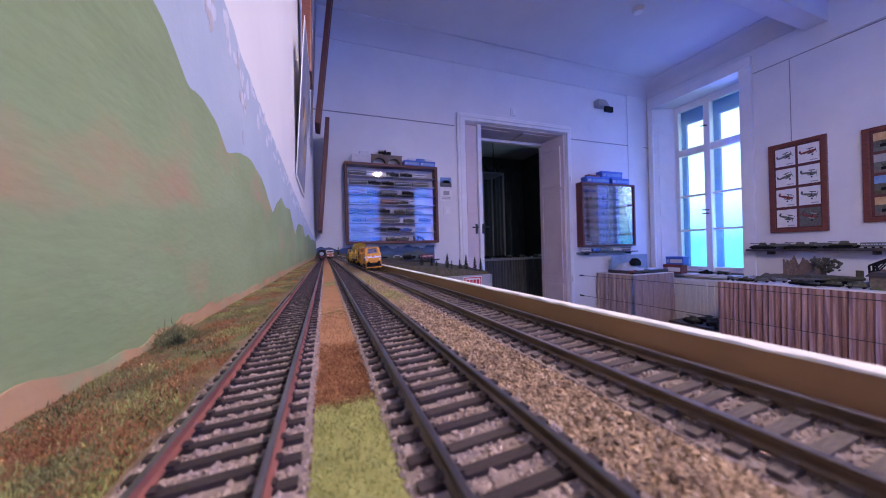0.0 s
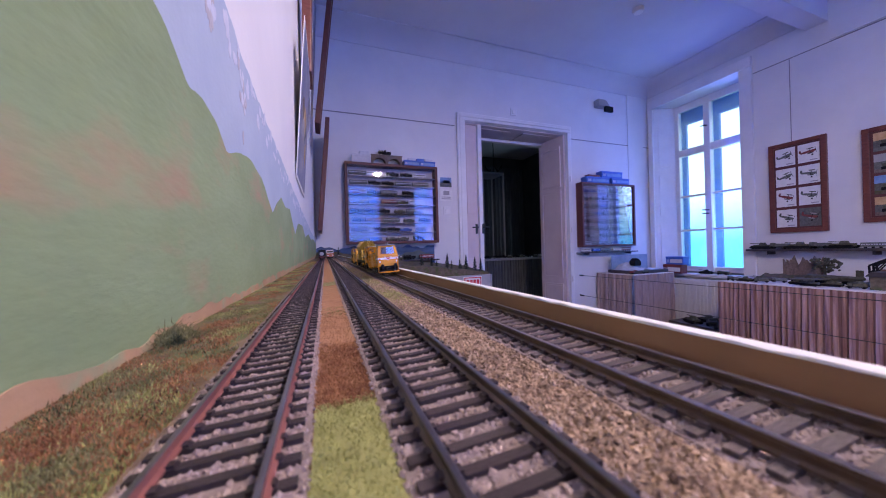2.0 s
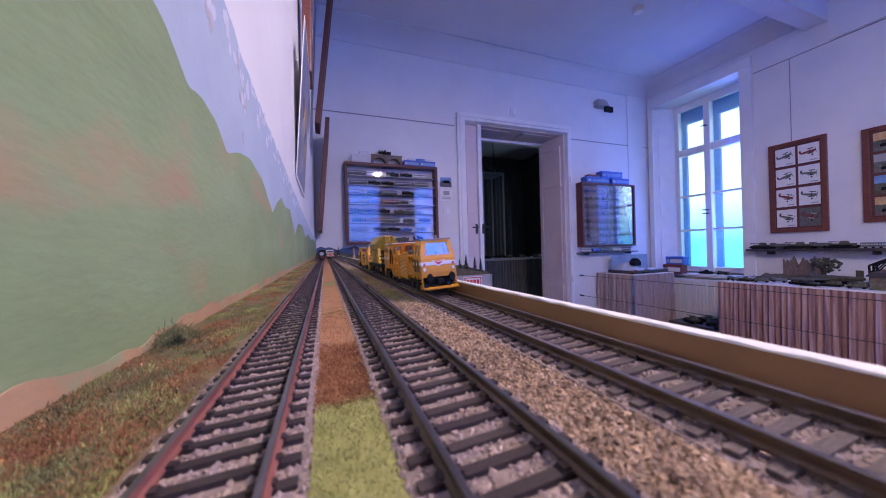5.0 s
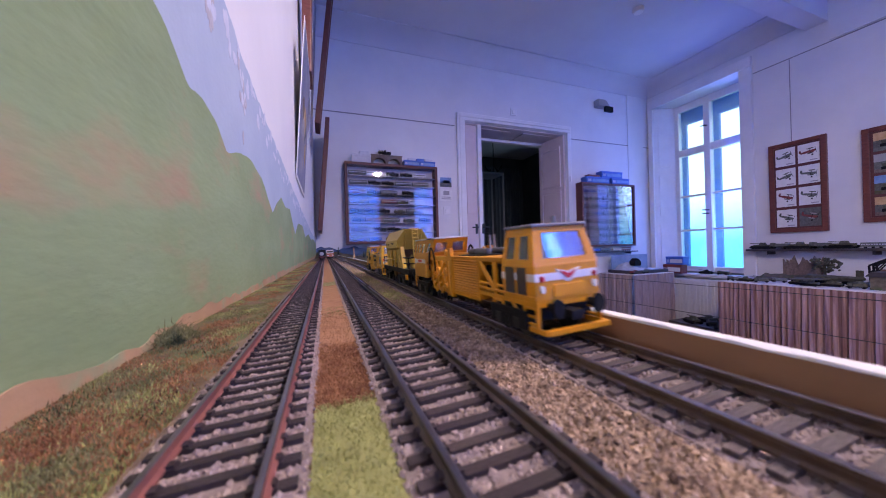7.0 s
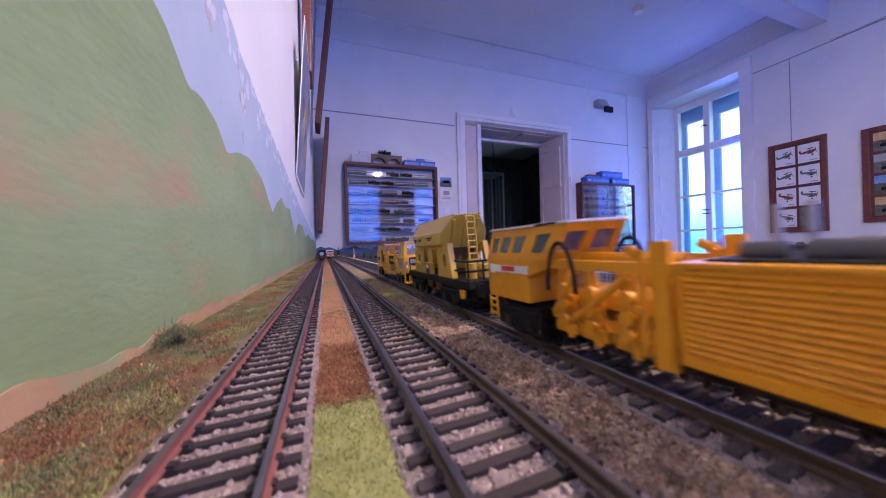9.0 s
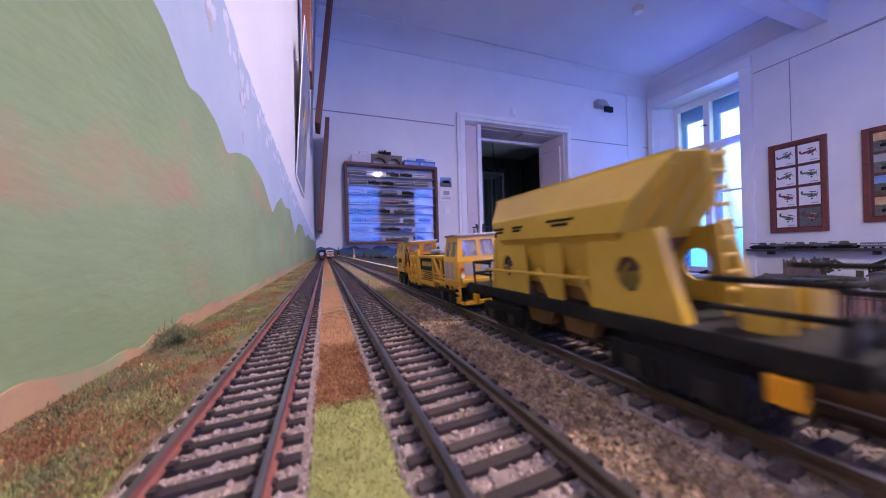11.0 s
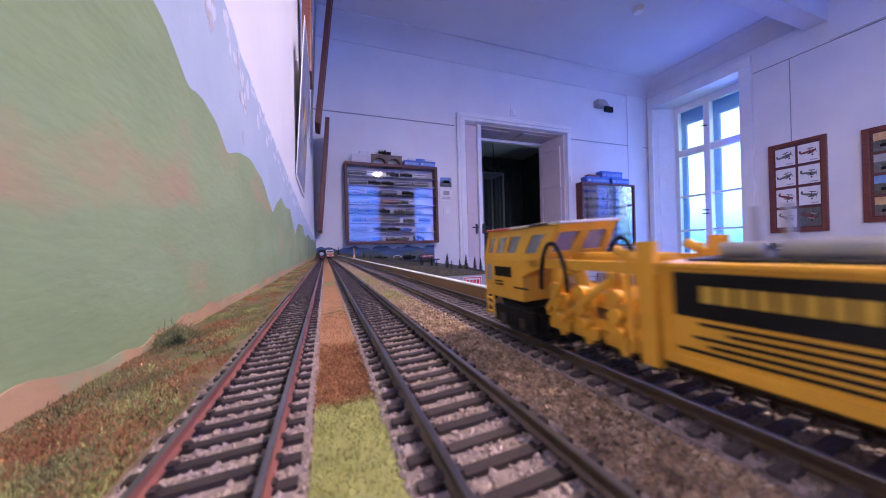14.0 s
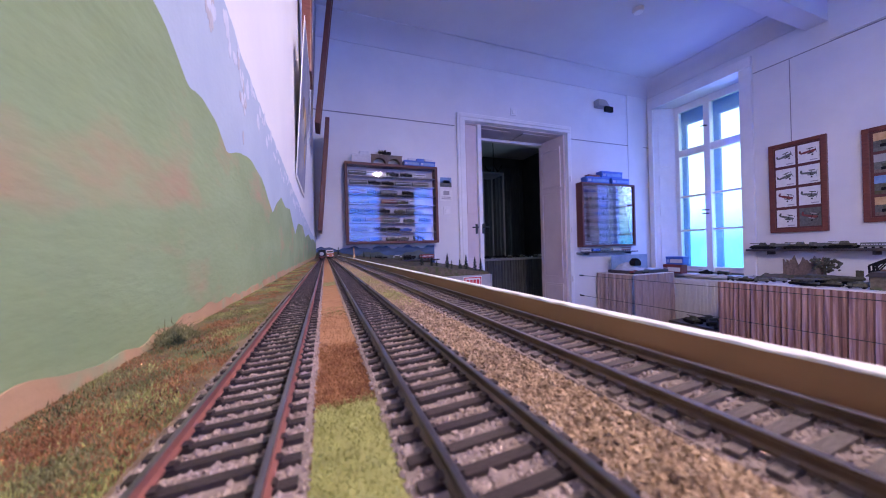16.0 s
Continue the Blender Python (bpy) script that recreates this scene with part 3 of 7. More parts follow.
def glazed(cab, faces, windows, skin, glazing, thick=0.0007):
    """The walls of a cab with openings cut between pillars, and a pane with its own seal in each opening."""
    bm = bmesh.new()
    for side, c in faces.items():
        wins = windows.get(side, [])
        if not wins:
            slab(bm, c, 0, 1, 0, 1, -thick, 0)
            continue
        v0, v1 = wins[0][2], wins[0][3]
        slab(bm, c, 0, 1, 0, v0, -thick, 0)
        slab(bm, c, 0, 1, v1, 1, -thick, 0)
        u = 0.0
        for w in wins:
            slab(bm, c, u, w[0], v0, v1, -thick, 0)
            u = w[1]
        slab(bm, c, u, 1, v0, v1, -thick, 0)
    body = part("cab_wall", bm, skin, cab)
    for side, wins in windows.items():
        for u0, u1, v0, v1 in wins:
            b2 = bmesh.new()
            slab(b2, faces[side], u0, u1, v0, v1, -0.0005, -0.0003)
            pane = part("window_pane", b2, glazing, body)
            pane.visible_shadow = False
            b3 = bmesh.new()
            du, dv = 0.05 * (u1 - u0), 0.05 * (v1 - v0)
            for a in ((u0, u1, v0, v0 + dv), (u0, u1, v1 - dv, v1), (u0, u0 + du, v0 + dv, v1 - dv), (u1 - du, u1, v0 + dv, v1 - dv)):
                slab(b3, faces[side], *a, -0.0003, 0.00012)
            part("window_seal", b3, skin, body)
    return body


def wheelset(bm, y, r=0.0046):
    for s in (-1, 1):
        bm_tube(bm, (s * 0.0072, y, r), (s * 0.0094, y, r), r, n=20)
        bm_tube(bm, (s * 0.0067, y, r), (s * 0.0072, y, r), r + 0.0006, n=20)
        bm_box(bm, (s * 0.0118 - 0.001, y - 0.0016, r - 0.0016), (s * 0.0118 + 0.001, y + 0.0016, r + 0.0018))
    bm_tube(bm, (-0.0115, y, r), (0.0115, y, r), 0.001, n=8)


def bogie(name, y0, y1, parent):
    bm = bmesh.new()
    for s in (-1, 1):
        bm_box(bm, (s * 0.0118 - 0.0009, y0, 0.0032), (s * 0.0118 + 0.0009, y1, 0.0088))
        for k in range(3):
            yc = (y0 + y1) / 2 + (k - 1) * 0.0022
            bm_tube(bm, (s * 0.0123, yc, 0.003), (s * 0.0123, yc, 0.0072), 0.0008, n=8)
    bm_box(bm, (-0.0105, y0 + 0.002, 0.0062), (0.0105, y1 - 0.002, 0.0098))
    bo = part(name, bm, BLACK, parent, "black bogie with two axles")
    for y in (y0 + 0.005, y1 - 0.005):
        bm = bmesh.new()
        wheelset(bm, y)
        part("wheelset", bm, WHEEL, bo, "dark wheels on one axle", smooth=True)
    return bo


def ladder(name, a, b, width_axis, w, rungs, mat, parent, r=0.0005):
    """Two stiles from a to b and rungs between, w apart along an axis."""
    a, b, d = Vector(a), Vector(b), Vector(width_axis) * w
    bm = bmesh.new()
    for o in (a, a + d):
        bm_tube(bm, o, o + (b - a), r, n=6)
    for i in range(rungs):
        p = a.lerp(b, (i + 0.5) / rungs)
        bm_tube(bm, p, p + d, r * 0.85, n=6)
    return part(name, bm, mat, parent)


def buffers(veh, y, z, sign):
    for s in (-1, 1):
        bm = bmesh.new()
        bm_tube(bm, (s * 0.0102, y, z), (s * 0.0102, y + sign * 0.0035, z), 0.0013, n=12)
        bm_tube(bm, (s * 0.0102, y + sign * 0.0035, z), (s * 0.0102, y + sign * 0.0046, z), 0.0029, 0.0026, n=18)
        part("buffer", bm, BLACK, veh, "black round buffer", smooth=True)


def tamper(first):
    words = "orange-yellow model tamping machine with white band on its cab" if first else "orange-yellow model tamping machine with a black side panel"
    veh = thing("tamping_machine", LAY, words, "rail vehicle", "vehicles of the works train")
    skin = YELLOW if first else WARM
    # front cab: lower body
    bm = bmesh.new()
    bm_box(bm, (-0.0163, 0.0, 0.0116), (0.0163, 0.0225, 0.0228))
    bm_bevel(bm, 0.0006)
    low = part("cab_body", bm, skin, veh)
    faces = cab_shell(0.0163, 0, 0.0002, 0.0225, 0.0226, 0.0132, 0.0034, 0.0212, 0.0338)
    # in glazed() a face runs left to right as seen from outside
    wins = {"front": [(0.1, 0.9, 0.12, 0.88)], "left": [(0.1, 0.44, 0.12, 0.82), (0.54, 0.88, 0.12, 0.82)], "right": [(0.1, 0.44, 0.12, 0.82), (0.54, 0.88, 0.12, 0.82)], "back": [(0.15, 0.85, 0.15, 0.8)]}
    if not first:
        wins["front"] = [(0.1, 0.47, 0.12, 0.85), (0.53, 0.9, 0.12, 0.85)]
    glazed(veh, faces, wins, skin, PANE if first else PANE_DULL)
    bm = bmesh.new()
    bm_box(bm, (-0.0142, 0.0024, 0.0338), (0.0142, 0.0222, 0.0348))
    bm_bevel(bm, 0.0004)
    part("roof", bm, ROOF if first else PALEROOF, veh, "flat grey roof slab" if first else "flat pale roof slab")
    bm = bmesh.new()
    bm_box(bm, (-0.006, 0.009, 0.023), (-0.001, 0.0135, 0.0265))
    bm_box(bm, (0.002, 0.009, 0.023), (0.007, 0.0135, 0.0265))
    bm_box(bm, (-0.006, 0.013, 0.0265), (-0.001, 0.0138, 0.0295))
    bm_box(bm, (-0.013, 0.001, 0.0228), (0.013, 0.0055, 0.0238))
    part("cab_interior", bm, SEATGREY, veh, "grey seats and desk")
    bm = bmesh.new()
    bm_tube(bm, (0.002, 0.008, 0.0348), (0.002, 0.008, 0.0372), 0.0012, 0.001, n=14)
    part("roof_beacon", bm, SEATGREY, veh, "grey roof beacon", smooth=True)
    left, front = faces["left"], ((-0.0163, 0, 0.0116), (0.0163, 0, 0.0116), (0.0163, 0, 0.0228), (-0.0163, 0, 0.0228))
    lowleft = ((-0.0163, 0.0225, 0.0116), (-0.0163, 0, 0.0116), (-0.0163, 0, 0.0228), (-0.0163, 0.0225, 0.0228))
    # lower door panes on both sides
    for u0, u1 in ((0.12, 0.42), (0.5, 0.76)):
        for c, f in ((lowleft, 1), (tuple((-p[0], p[1], p[2]) for p in (lowleft[1], lowleft[0], lowleft[3], lowleft[2])), 0)):
            bm = bmesh.new()
            slab(bm, c, u0 if f else 1 - u1, u1 if f else 1 - u0, 0.18, 0.92, -0.0001, 0.00022)
            part("door_pane", bm, SMOKED if first else PALE, veh, "dark lower cab pane" if first else "pale lower cab pane")
    if first:
        bm = bmesh.new()
        slab(bm, front, 0.0, 1.0, 0.56, 0.76, 0.0, 0.0002)
        slab(bm, lowleft, 0.78, 1.0, 0.56, 0.76, 0.0, 0.0002)
        slab(bm, lowleft, 0.43, 0.49, 0.56, 0.76, 0.0, 0.0002)
        slab(bm, lowleft, 0.0, 0.1, 0.56, 0.76, 0.0, 0.0002)
        part("white_band", bm, BANDWHITE, veh, "white painted waist band")
        for k, (w, zlo, zhi, mat) in enumerate(((0.0062, 0.0176, 0.0211, BANDWHITE), (0.0044, 0.0186, 0.0206, RED))):
            bm = bmesh.new()
            bm_prism(bm, [(-w, zhi), (-w * 0.25, zhi - 0.0007), (0, zhi - 0.0012), (w * 0.25, zhi - 0.0007), (w, zhi), (w * 0.35, zlo), (0, zlo - 0.0006), (-w * 0.35, zlo)], "y", -0.0003 - 0.0002 * k, 0.0)
            part("emblem", bm, mat, veh, "winged emblem shape")
        box_part("front_hatch", (-0.0078, -0.0004, 0.0128), (0.0078, 0.0, 0.0166), skin, veh, 0.0002)
    else:
        for u0, u1 in ((0.14, 0.4), (0.5, 0.84)):
            bm = bmesh.new()
            slab(bm, front, u0, u1, 0.35, 0.85, -0.0001, 0.0002)
            part("front_pane", bm, PALE, veh, "pale lower front pane")
        box_part("roof_stripe", (-0.01435, 0.006, 0.0339), (-0.0141, 0.0222, 0.0347), RED, veh, label="red stripe along the roof edge")
        box_part("front_sill", (-0.0135, -0.0012, 0.0122), (0.0135, 0.0002, 0.0139), LEMON, veh, 0.0003)
    for s in (-1, 1):
        for z, mat, r in ((0.0186, RED, 0.0009), (0.0156, LAMPGLASS, 0.00115)):
            bm = bmesh.new()
            bm_tube(bm, (s * 0.0134, 0.0002, z), (s * 0.0134, -0.0008, z), r, n=14)
            part("headlight", bm, mat, veh, "red lamp" if mat is RED else "clear headlight", smooth=True)
    buffers(veh, 0.0, 0.0102, -1)
    buffers(veh, 0.1265, 0.0102, 1)
    # front apron
    bm = bmesh.new()
    bm_box(bm, (-0.0150, -0.0040, 0.0030), (0.0150, -0.0022, 0.0044))
    for s in (-1, 1):
        bm_box(bm, (s * 0.0155 - 0.0007, -0.0036, 0.0030), (s * 0.0155 + 0.0007, 0.0085, 0.0044))
        bm_box(bm, (s * 0.0158 - 0.0005, -0.0005, 0.0036), (s * 0.0158 + 0.0005, 0.0012, 0.0120))
        bm_box(bm, (s * 0.0158 - 0.0005, 0.0075, 0.0036), (s * 0.0158 + 0.0005, 0.0088, 0.0120))
        for k in range(3):
            bm_box(bm, (s * 0.0158 - 0.0006, 0.0012, 0.0050 + k * 0.0023), (s * 0.0158 + 0.0006, 0.0075, 0.0056 + k * 0.0023))
        bm_tube(bm, (s * 0.0158, 0.0082, 0.0040), (s * 0.0158, 0.0178, 0.0116), 0.0007, n=6)
    part("apron_frame", bm, skin, veh)
    box_part("coupler", (-0.003, -0.0035, 0.0062), (0.003, 0.006, 0.009), BLACK, veh, 0.0004)
    box_part("undercarriage", (-0.0118, 0.003, 0.0058), (0.0118, 0.0225, 0.0116), BLACK, veh, 0.0003)
    # main frame with rails along both sides
    bm = bmesh.new()
    bm_box(bm, (-0.0163, 0.0, 0.0104), (0.0163, 0.0345, 0.0118))
    bm_box(bm, (-0.0125, 0.0345, 0.0085), (0.0125, 0.0985, 0.0110))
    for s in (-1, 1):
        bm_tube(bm, (s * 0.0162, 0.0, 0.0132), (s * 0.0162, 0.034, 0.0132), 0.0005, n=6)
    part("main_frame", bm, skin, veh)
    bogie("bogie", 0.0085, 0.0295, veh)
    bogie("bogie", 0.0995, 0.1205, veh)
    # open engine bay behind the cab, with a truss
    box_part("engine_block", (-0.0125, 0.0226, 0.0118), (0.0125, 0.0335, 0.0215), BLACK, veh, 0.0006)
    for s in (-1, 1):
        bm = bmesh.new()
        bm_box(bm, (s * 0.0156 - 0.0006, 0.0228, 0.0232), (s * 0.0156 + 0.0006, 0.0345, 0.0247))
        bm_box(bm, (s * 0.0156 - 0.0006, 0.0262, 0.0116), (s * 0.0156 + 0.0006, 0.0277, 0.0240))
        a, b = Vector((s * 0.0157, 0.0270, 0.0124)), Vector((s * 0.0157, 0.0340, 0.0236))
        bm_tube(bm, a, b, 0.0009, n=6)
        bm_tube(bm, (s * 0.0157, 0.0230, 0.0150), (s * 0.0157, 0.0345, 0.0150), 0.0005, n=6)
        part("truss", bm, skin, veh)
    for s in (-1, 1):
        ladder("step_ladder", (s * 0.0160, 0.0232, 0.0040), (s * 0.0160, 0.0232, 0.0112), (0, 1, 0), 0.0046, 3, skin, veh, 0.0006)
    # engine hood with louvred sides
    bm = bmesh.new()
    bm_box(bm, (-0.0155, 0.0340, 0.0078), (0.0155, 0.0655, 0.0240))
    bm_bevel(bm, 0.0004)
    hood = part("engine_hood", bm, skin, veh)
    box_part("hood_top", (-0.0165, 0.0225, 0.0240), (0.0165, 0.0660, 0.0248), skin, veh, 0.0002)
    bm = bmesh.new()
    for s in (-1, 1):
        bm = bmesh.new()
        bm_box(bm, (s * 0.0160 - 0.0004, 0.0340, 0.0074), (s * 0.0160 + 0.0004, 0.0352, 0.0242))
        bm_box(bm, (s * 0.0160 - 0.0004, 0.0645, 0.0074), (s * 0.0160 + 0.0004, 0.0657, 0.0242))
        bm_box(bm, (s * 0.0160 - 0.0004, 0.0352, 0.0074), (s * 0.0160 + 0.0004, 0.0645, 0.0090))
        part("hood_frame", bm, skin, veh)
    sm = bmesh.new()
    bm_prism(sm, [(0, 0), (-0.0005, 0.00045), (0, 0.0009)], "y", 0.0, 0.0292)
    sm = mesh_of("slat", sm, skin)
    for s in (-1, 1):
        if first or s > 0:
            for k in range(13):
                o = new("slat", sm)
                o.parent = hood
                o.location, o.rotation_euler = (s * 0.0155, 0.0353 if s < 0 else 0.0645, 0.0095 + k * 0.00108), (0, 0, 0 if s < 0 else math.pi)
    if not first:
        box_part("sign_panel", (-0.01575, 0.0360, 0.0158), (-0.0154, 0.0636, 0.0232), BLACK, veh, label="black sign panel with yellow lettering shapes")
        y = 0.0378
        for w in (0.002, 0.0017, 0.002, 0.0018, 0.002, 0.0016, 0.0019, 0.0022):
            box_part("letter_bar", (-0.01590, y, 0.0184), (-0.01574, y + w, 0.0211), LEMON, veh, label="yellow letter bar")
            y += w + 0.0008
        for k, w in enumerate((0.0265, 0.021, 0.0235, 0.018, 0.0225)):
            box_part("print_bar", (-0.01572, 0.0368, 0.0100 + k * 0.00115), (-0.0154, 0.0368 + w, 0.0105 + k * 0.00115), BLACK, veh, label="black print bar")
    # silencers and pipes on the hood
    for x, y0, y1, r in ((-0.0065, 0.0385, 0.0500, 0.0017), (0.0035, 0.0340, 0.0480, 0.0015), (-0.0060, 0.0530, 0.0590, 0.0015)):
        bm = bmesh.new()
        bm_tube(bm, (x, y0, 0.0262), (x, y1, 0.0262), r, n=18)
        for yy in (y0, y1):
            bmesh.ops.create_uvsphere(bm, u_segments=16, v_segments=8, radius=r, matrix=Matrix.Translation((x, yy, 0.0262)) @ Matrix.Diagonal((1, 0.35, 1, 1)))
        part("silencer", bm, DRUM if first else SILVER, veh, "grey silencer drum", smooth=True)
    for y in (0.0545, 0.0595):
        bm = bmesh.new()
        bm_tube(bm, (0.009, y, 0.0245), (0.009, y, 0.0335), 0.0008, n=10)
        part("exhaust_pipe", bm, SILVER, veh, "thin grey upright pipe", smooth=True)
    bm = bmesh.new()
    bm_box(bm, (-0.0125, 0.0345, 0.0248), (0.0125, 0.0625, 0.0252))
    part("hood_grille", bm, BLACK, veh, "black top grille")
    # tamping units
    bm = bmesh.new()
    for s in (-1, 1):
        bm = bmesh.new()
        bm_box(bm, (s * 0.0152 - 0.0011, 0.0660, 0.0224), (s * 0.0152 + 0.0011, 0.1010, 0.0246))
        bm_box(bm, (s * 0.0150 - 0.0012, 0.0668, 0.0052), (s * 0.0150 + 0.0012, 0.0698, 0.0285))
        bm_tube(bm, (s * 0.0158, 0.0716, 0.0075), (s * 0.0158, 0.0716, 0.0270), 0.0008, n=8)
        bm_tube(bm, (s * 0.0150, 0.0705, 0.0246), (s * 0.0150, 0.0745, 0.0272), 0.0011, n=8)
        part("tool_beam", bm, skin, veh)
    for s in (-1, 1):
        for y in (0.0745, 0.0835, 0.0915):
            bm = bmesh.new()
            bm_tube(bm, (s * 0.0118, y, 0.0085), (s * 0.0140, y + 0.0015, 0.0222), 0.0017, n=12)
            for z in (0.0095, 0.0132, 0.0172):
                bm_tube(bm, (s * 0.0128, y + 0.0005, z), (s * 0.0166, y + 0.0005, z), 0.00155, n=12)
            unit = part("tamping_unit", bm, skin, veh, smooth=True)
            bm = bmesh.new()
            bm_tube(bm, (s * 0.0145, y - 0.0008, 0.0050), (s * 0.0145, y + 0.0026, 0.0135), 0.0011, n=10)
            part("piston", bm, skin, unit, smooth=True)
            box_part("tool_head", (s * 0.0135 - 0.0018, y - 0.0030, 0.0062), (s * 0.0135 + 0.0018, y + 0.0038, 0.0088), skin, unit, 0.0002)
            box_part("bracket", (s * 0.0142 - 0.0012, y - 0.0022, 0.0142), (s * 0.0142 + 0.0012, y + 0.0030, 0.0158), skin, unit, 0.0002)
            bm = bmesh.new()
            for k in (-0.0012, 0.0016):
                bm_tube(bm, (s * 0.0138, y + k, 0.0062), (s * 0.0138, y + k * 1.6, 0.0022), 0.0005, n=6)
            part("tamping_tine", bm, BLACK, veh)
        bm = bmesh.new()
        bm_tube(bm, (s * 0.0160, 0.0745, 0.0215), (s * 0.0160, 0.0885, 0.0105), 0.0009, n=8)
        bm_tube(bm, (s * 0.0160, 0.0870, 0.0220), (s * 0.0160, 0.0950, 0.0110), 0.0009, n=8)
        part("hydraulic_arm", bm, skin, veh, smooth=True)
        bm = bmesh.new()
        bm_sweep(bm, [(s * 0.0168, 0.0872 + 0.0046 * (1 - math.cos(math.pi * k / 12)) , 0.0165 + (0.0125 * math.sin(math.pi * k / 12)) ) for k in range(13)], 0.0006, 7)
        part("hose", bm, BLACK, veh, "black hose loop", smooth=True)
    bm = bmesh.new()
    bm_tube(bm, (0, 0.070, 0.0235), (0, 0.098, 0.0235), 0.0022, n=12)
    bm_box(bm, (-0.010, 0.0700, 0.0130), (0.010, 0.0975, 0.0165))
    part("tool_carrier", bm, skin, veh)
    # rear cab
    bm = bmesh.new()
    bm_prism(bm, [(0.1050, 0.0112), (0.1265, 0.0112), (0.1265, 0.0245), (0.0968, 0.0245), (0.0968, 0.0222), (0.1050, 0.0190)], "x", -0.0163, 0.0163)
    bm_bevel(bm, 0.0005)
    part("rear_body", bm, skin, veh)
    faces = cab_shell(0.0163, 0, 0.0965, 0.1265, 0.0243, 0.0140, 0.0905, 0.1245, 0.0338)
    wins = {"front": [(0.06, 0.42, 0.18, 0.82), (0.54, 0.9, 0.18, 0.82)], "left": [(0.06, 0.18, 0.18, 0.8), (0.22, 0.38, 0.18, 0.8), (0.42, 0.60, 0.18, 0.8), (0.72, 0.90, 0.18, 0.8)],
            "right": [(0.10, 0.28, 0.18, 0.8), (0.40, 0.58, 0.18, 0.8), (0.62, 0.78, 0.18, 0.8), (0.82, 0.94, 0.18, 0.8)], "back": [(0.14, 0.86, 0.16, 0.84)]}
    glazed(veh, faces, wins, skin, PANE if first else PANE_DULL)
    bm = bmesh.new()
    bm_box(bm, (-0.0150, 0.0897, 0.0338), (0.0150, 0.1252, 0.0346))
    bm_bevel(bm, 0.0003)
    part("roof", bm, PALEROOF, veh, "flat pale roof slab")
    bm = bmesh.new()
    bm_box(bm, (-0.006, 0.110, 0.0245), (0.006, 0.115, 0.0285))
    bm_box(bm, (-0.012, 0.098, 0.0245), (0.012, 0.101, 0.0262))
    part("cab_interior", bm, SEATGREY, veh, "grey seat and desk")
    rl = ((-0.0163, 0.1265, 0.0112), (-0.0163, 0.0985, 0.0112), (-0.0163, 0.0985, 0.0245), (-0.0163, 0.1265, 0.0245))
    if first:
        bm = bmesh.new()
        slab(bm, rl, 0.06, 0.16, 0.62, 0.86, 0, 0.0002)
        slab(bm, rl, 0.16, 0.78, 0.66, 0.84, 0, 0.0002)
        part("white_band", bm, BANDWHITE, veh, "white painted waist band")
        bm = bmesh.new()
        slab(bm, rl, 0.32, 0.56, 0.7, 0.82, 0.0002, 0.0004)
        part("emblem", bm, RED, veh, "red emblem shape")
    else:
        bm = bmesh.new()
        slab(bm, rl, 0.24, 0.58, 0.55, 0.8, 0, 0.0002)
        part("sign_panel", bm, BLACK, veh, "small black lettered panel")
        for u0, u1, v0, v1 in ((0.24, 0.42, 0.32, 0.36), (0.24, 0.4, 0.4, 0.44), (0.62, 0.86, 0.3, 0.34)):
            bm = bmesh.new()
            slab(bm, rl, u0, u1, v0, v1, 0, 0.0002)
            part("print_bar", bm, BLACK, veh, "black print bar")
        bm = bmesh.new()
        slab(bm, rl, 0.07, 0.18, 0.42, 0.84, 0, 0.0002)
        part("door_pane", bm, PALE, veh, "pale lower cab door pane")
        box_part("roof_stripe", (-0.01515, 0.111, 0.0338), (-0.01495, 0.125, 0.0345), RED, veh, label="red stripe along the roof edge")
    box_part("cab_floor", (-0.0162, 0.0955, 0.0236), (0.0162, 0.0986, 0.0244), skin, veh)
    box_part("roof_mark", (-0.01515, 0.0935, 0.0339), (-0.01495, 0.1015, 0.0345), BLACK, veh)
    for s in (-1, 1):
        ladder("step_ladder", (s * 0.0160, 0.1222, 0.0038), (s * 0.0160, 0.1222, 0.0112), (0, 1, 0), 0.0042, 3, skin, veh, 0.0006)
    for s in (-1, 1):
        bm = bmesh.new()
        bm_tube(bm, (s * 0.0134, 0.1264, 0.0160), (s * 0.0134, 0.1273, 0.0160), 0.0011, n=12)
        part("headlight", bm, RED, veh, "red tail lamp", smooth=True)
    box_part("coupler", (-0.003, 0.124, 0.0062), (0.003, 0.132, 0.009), BLACK, veh, 0.0004)
    return veh


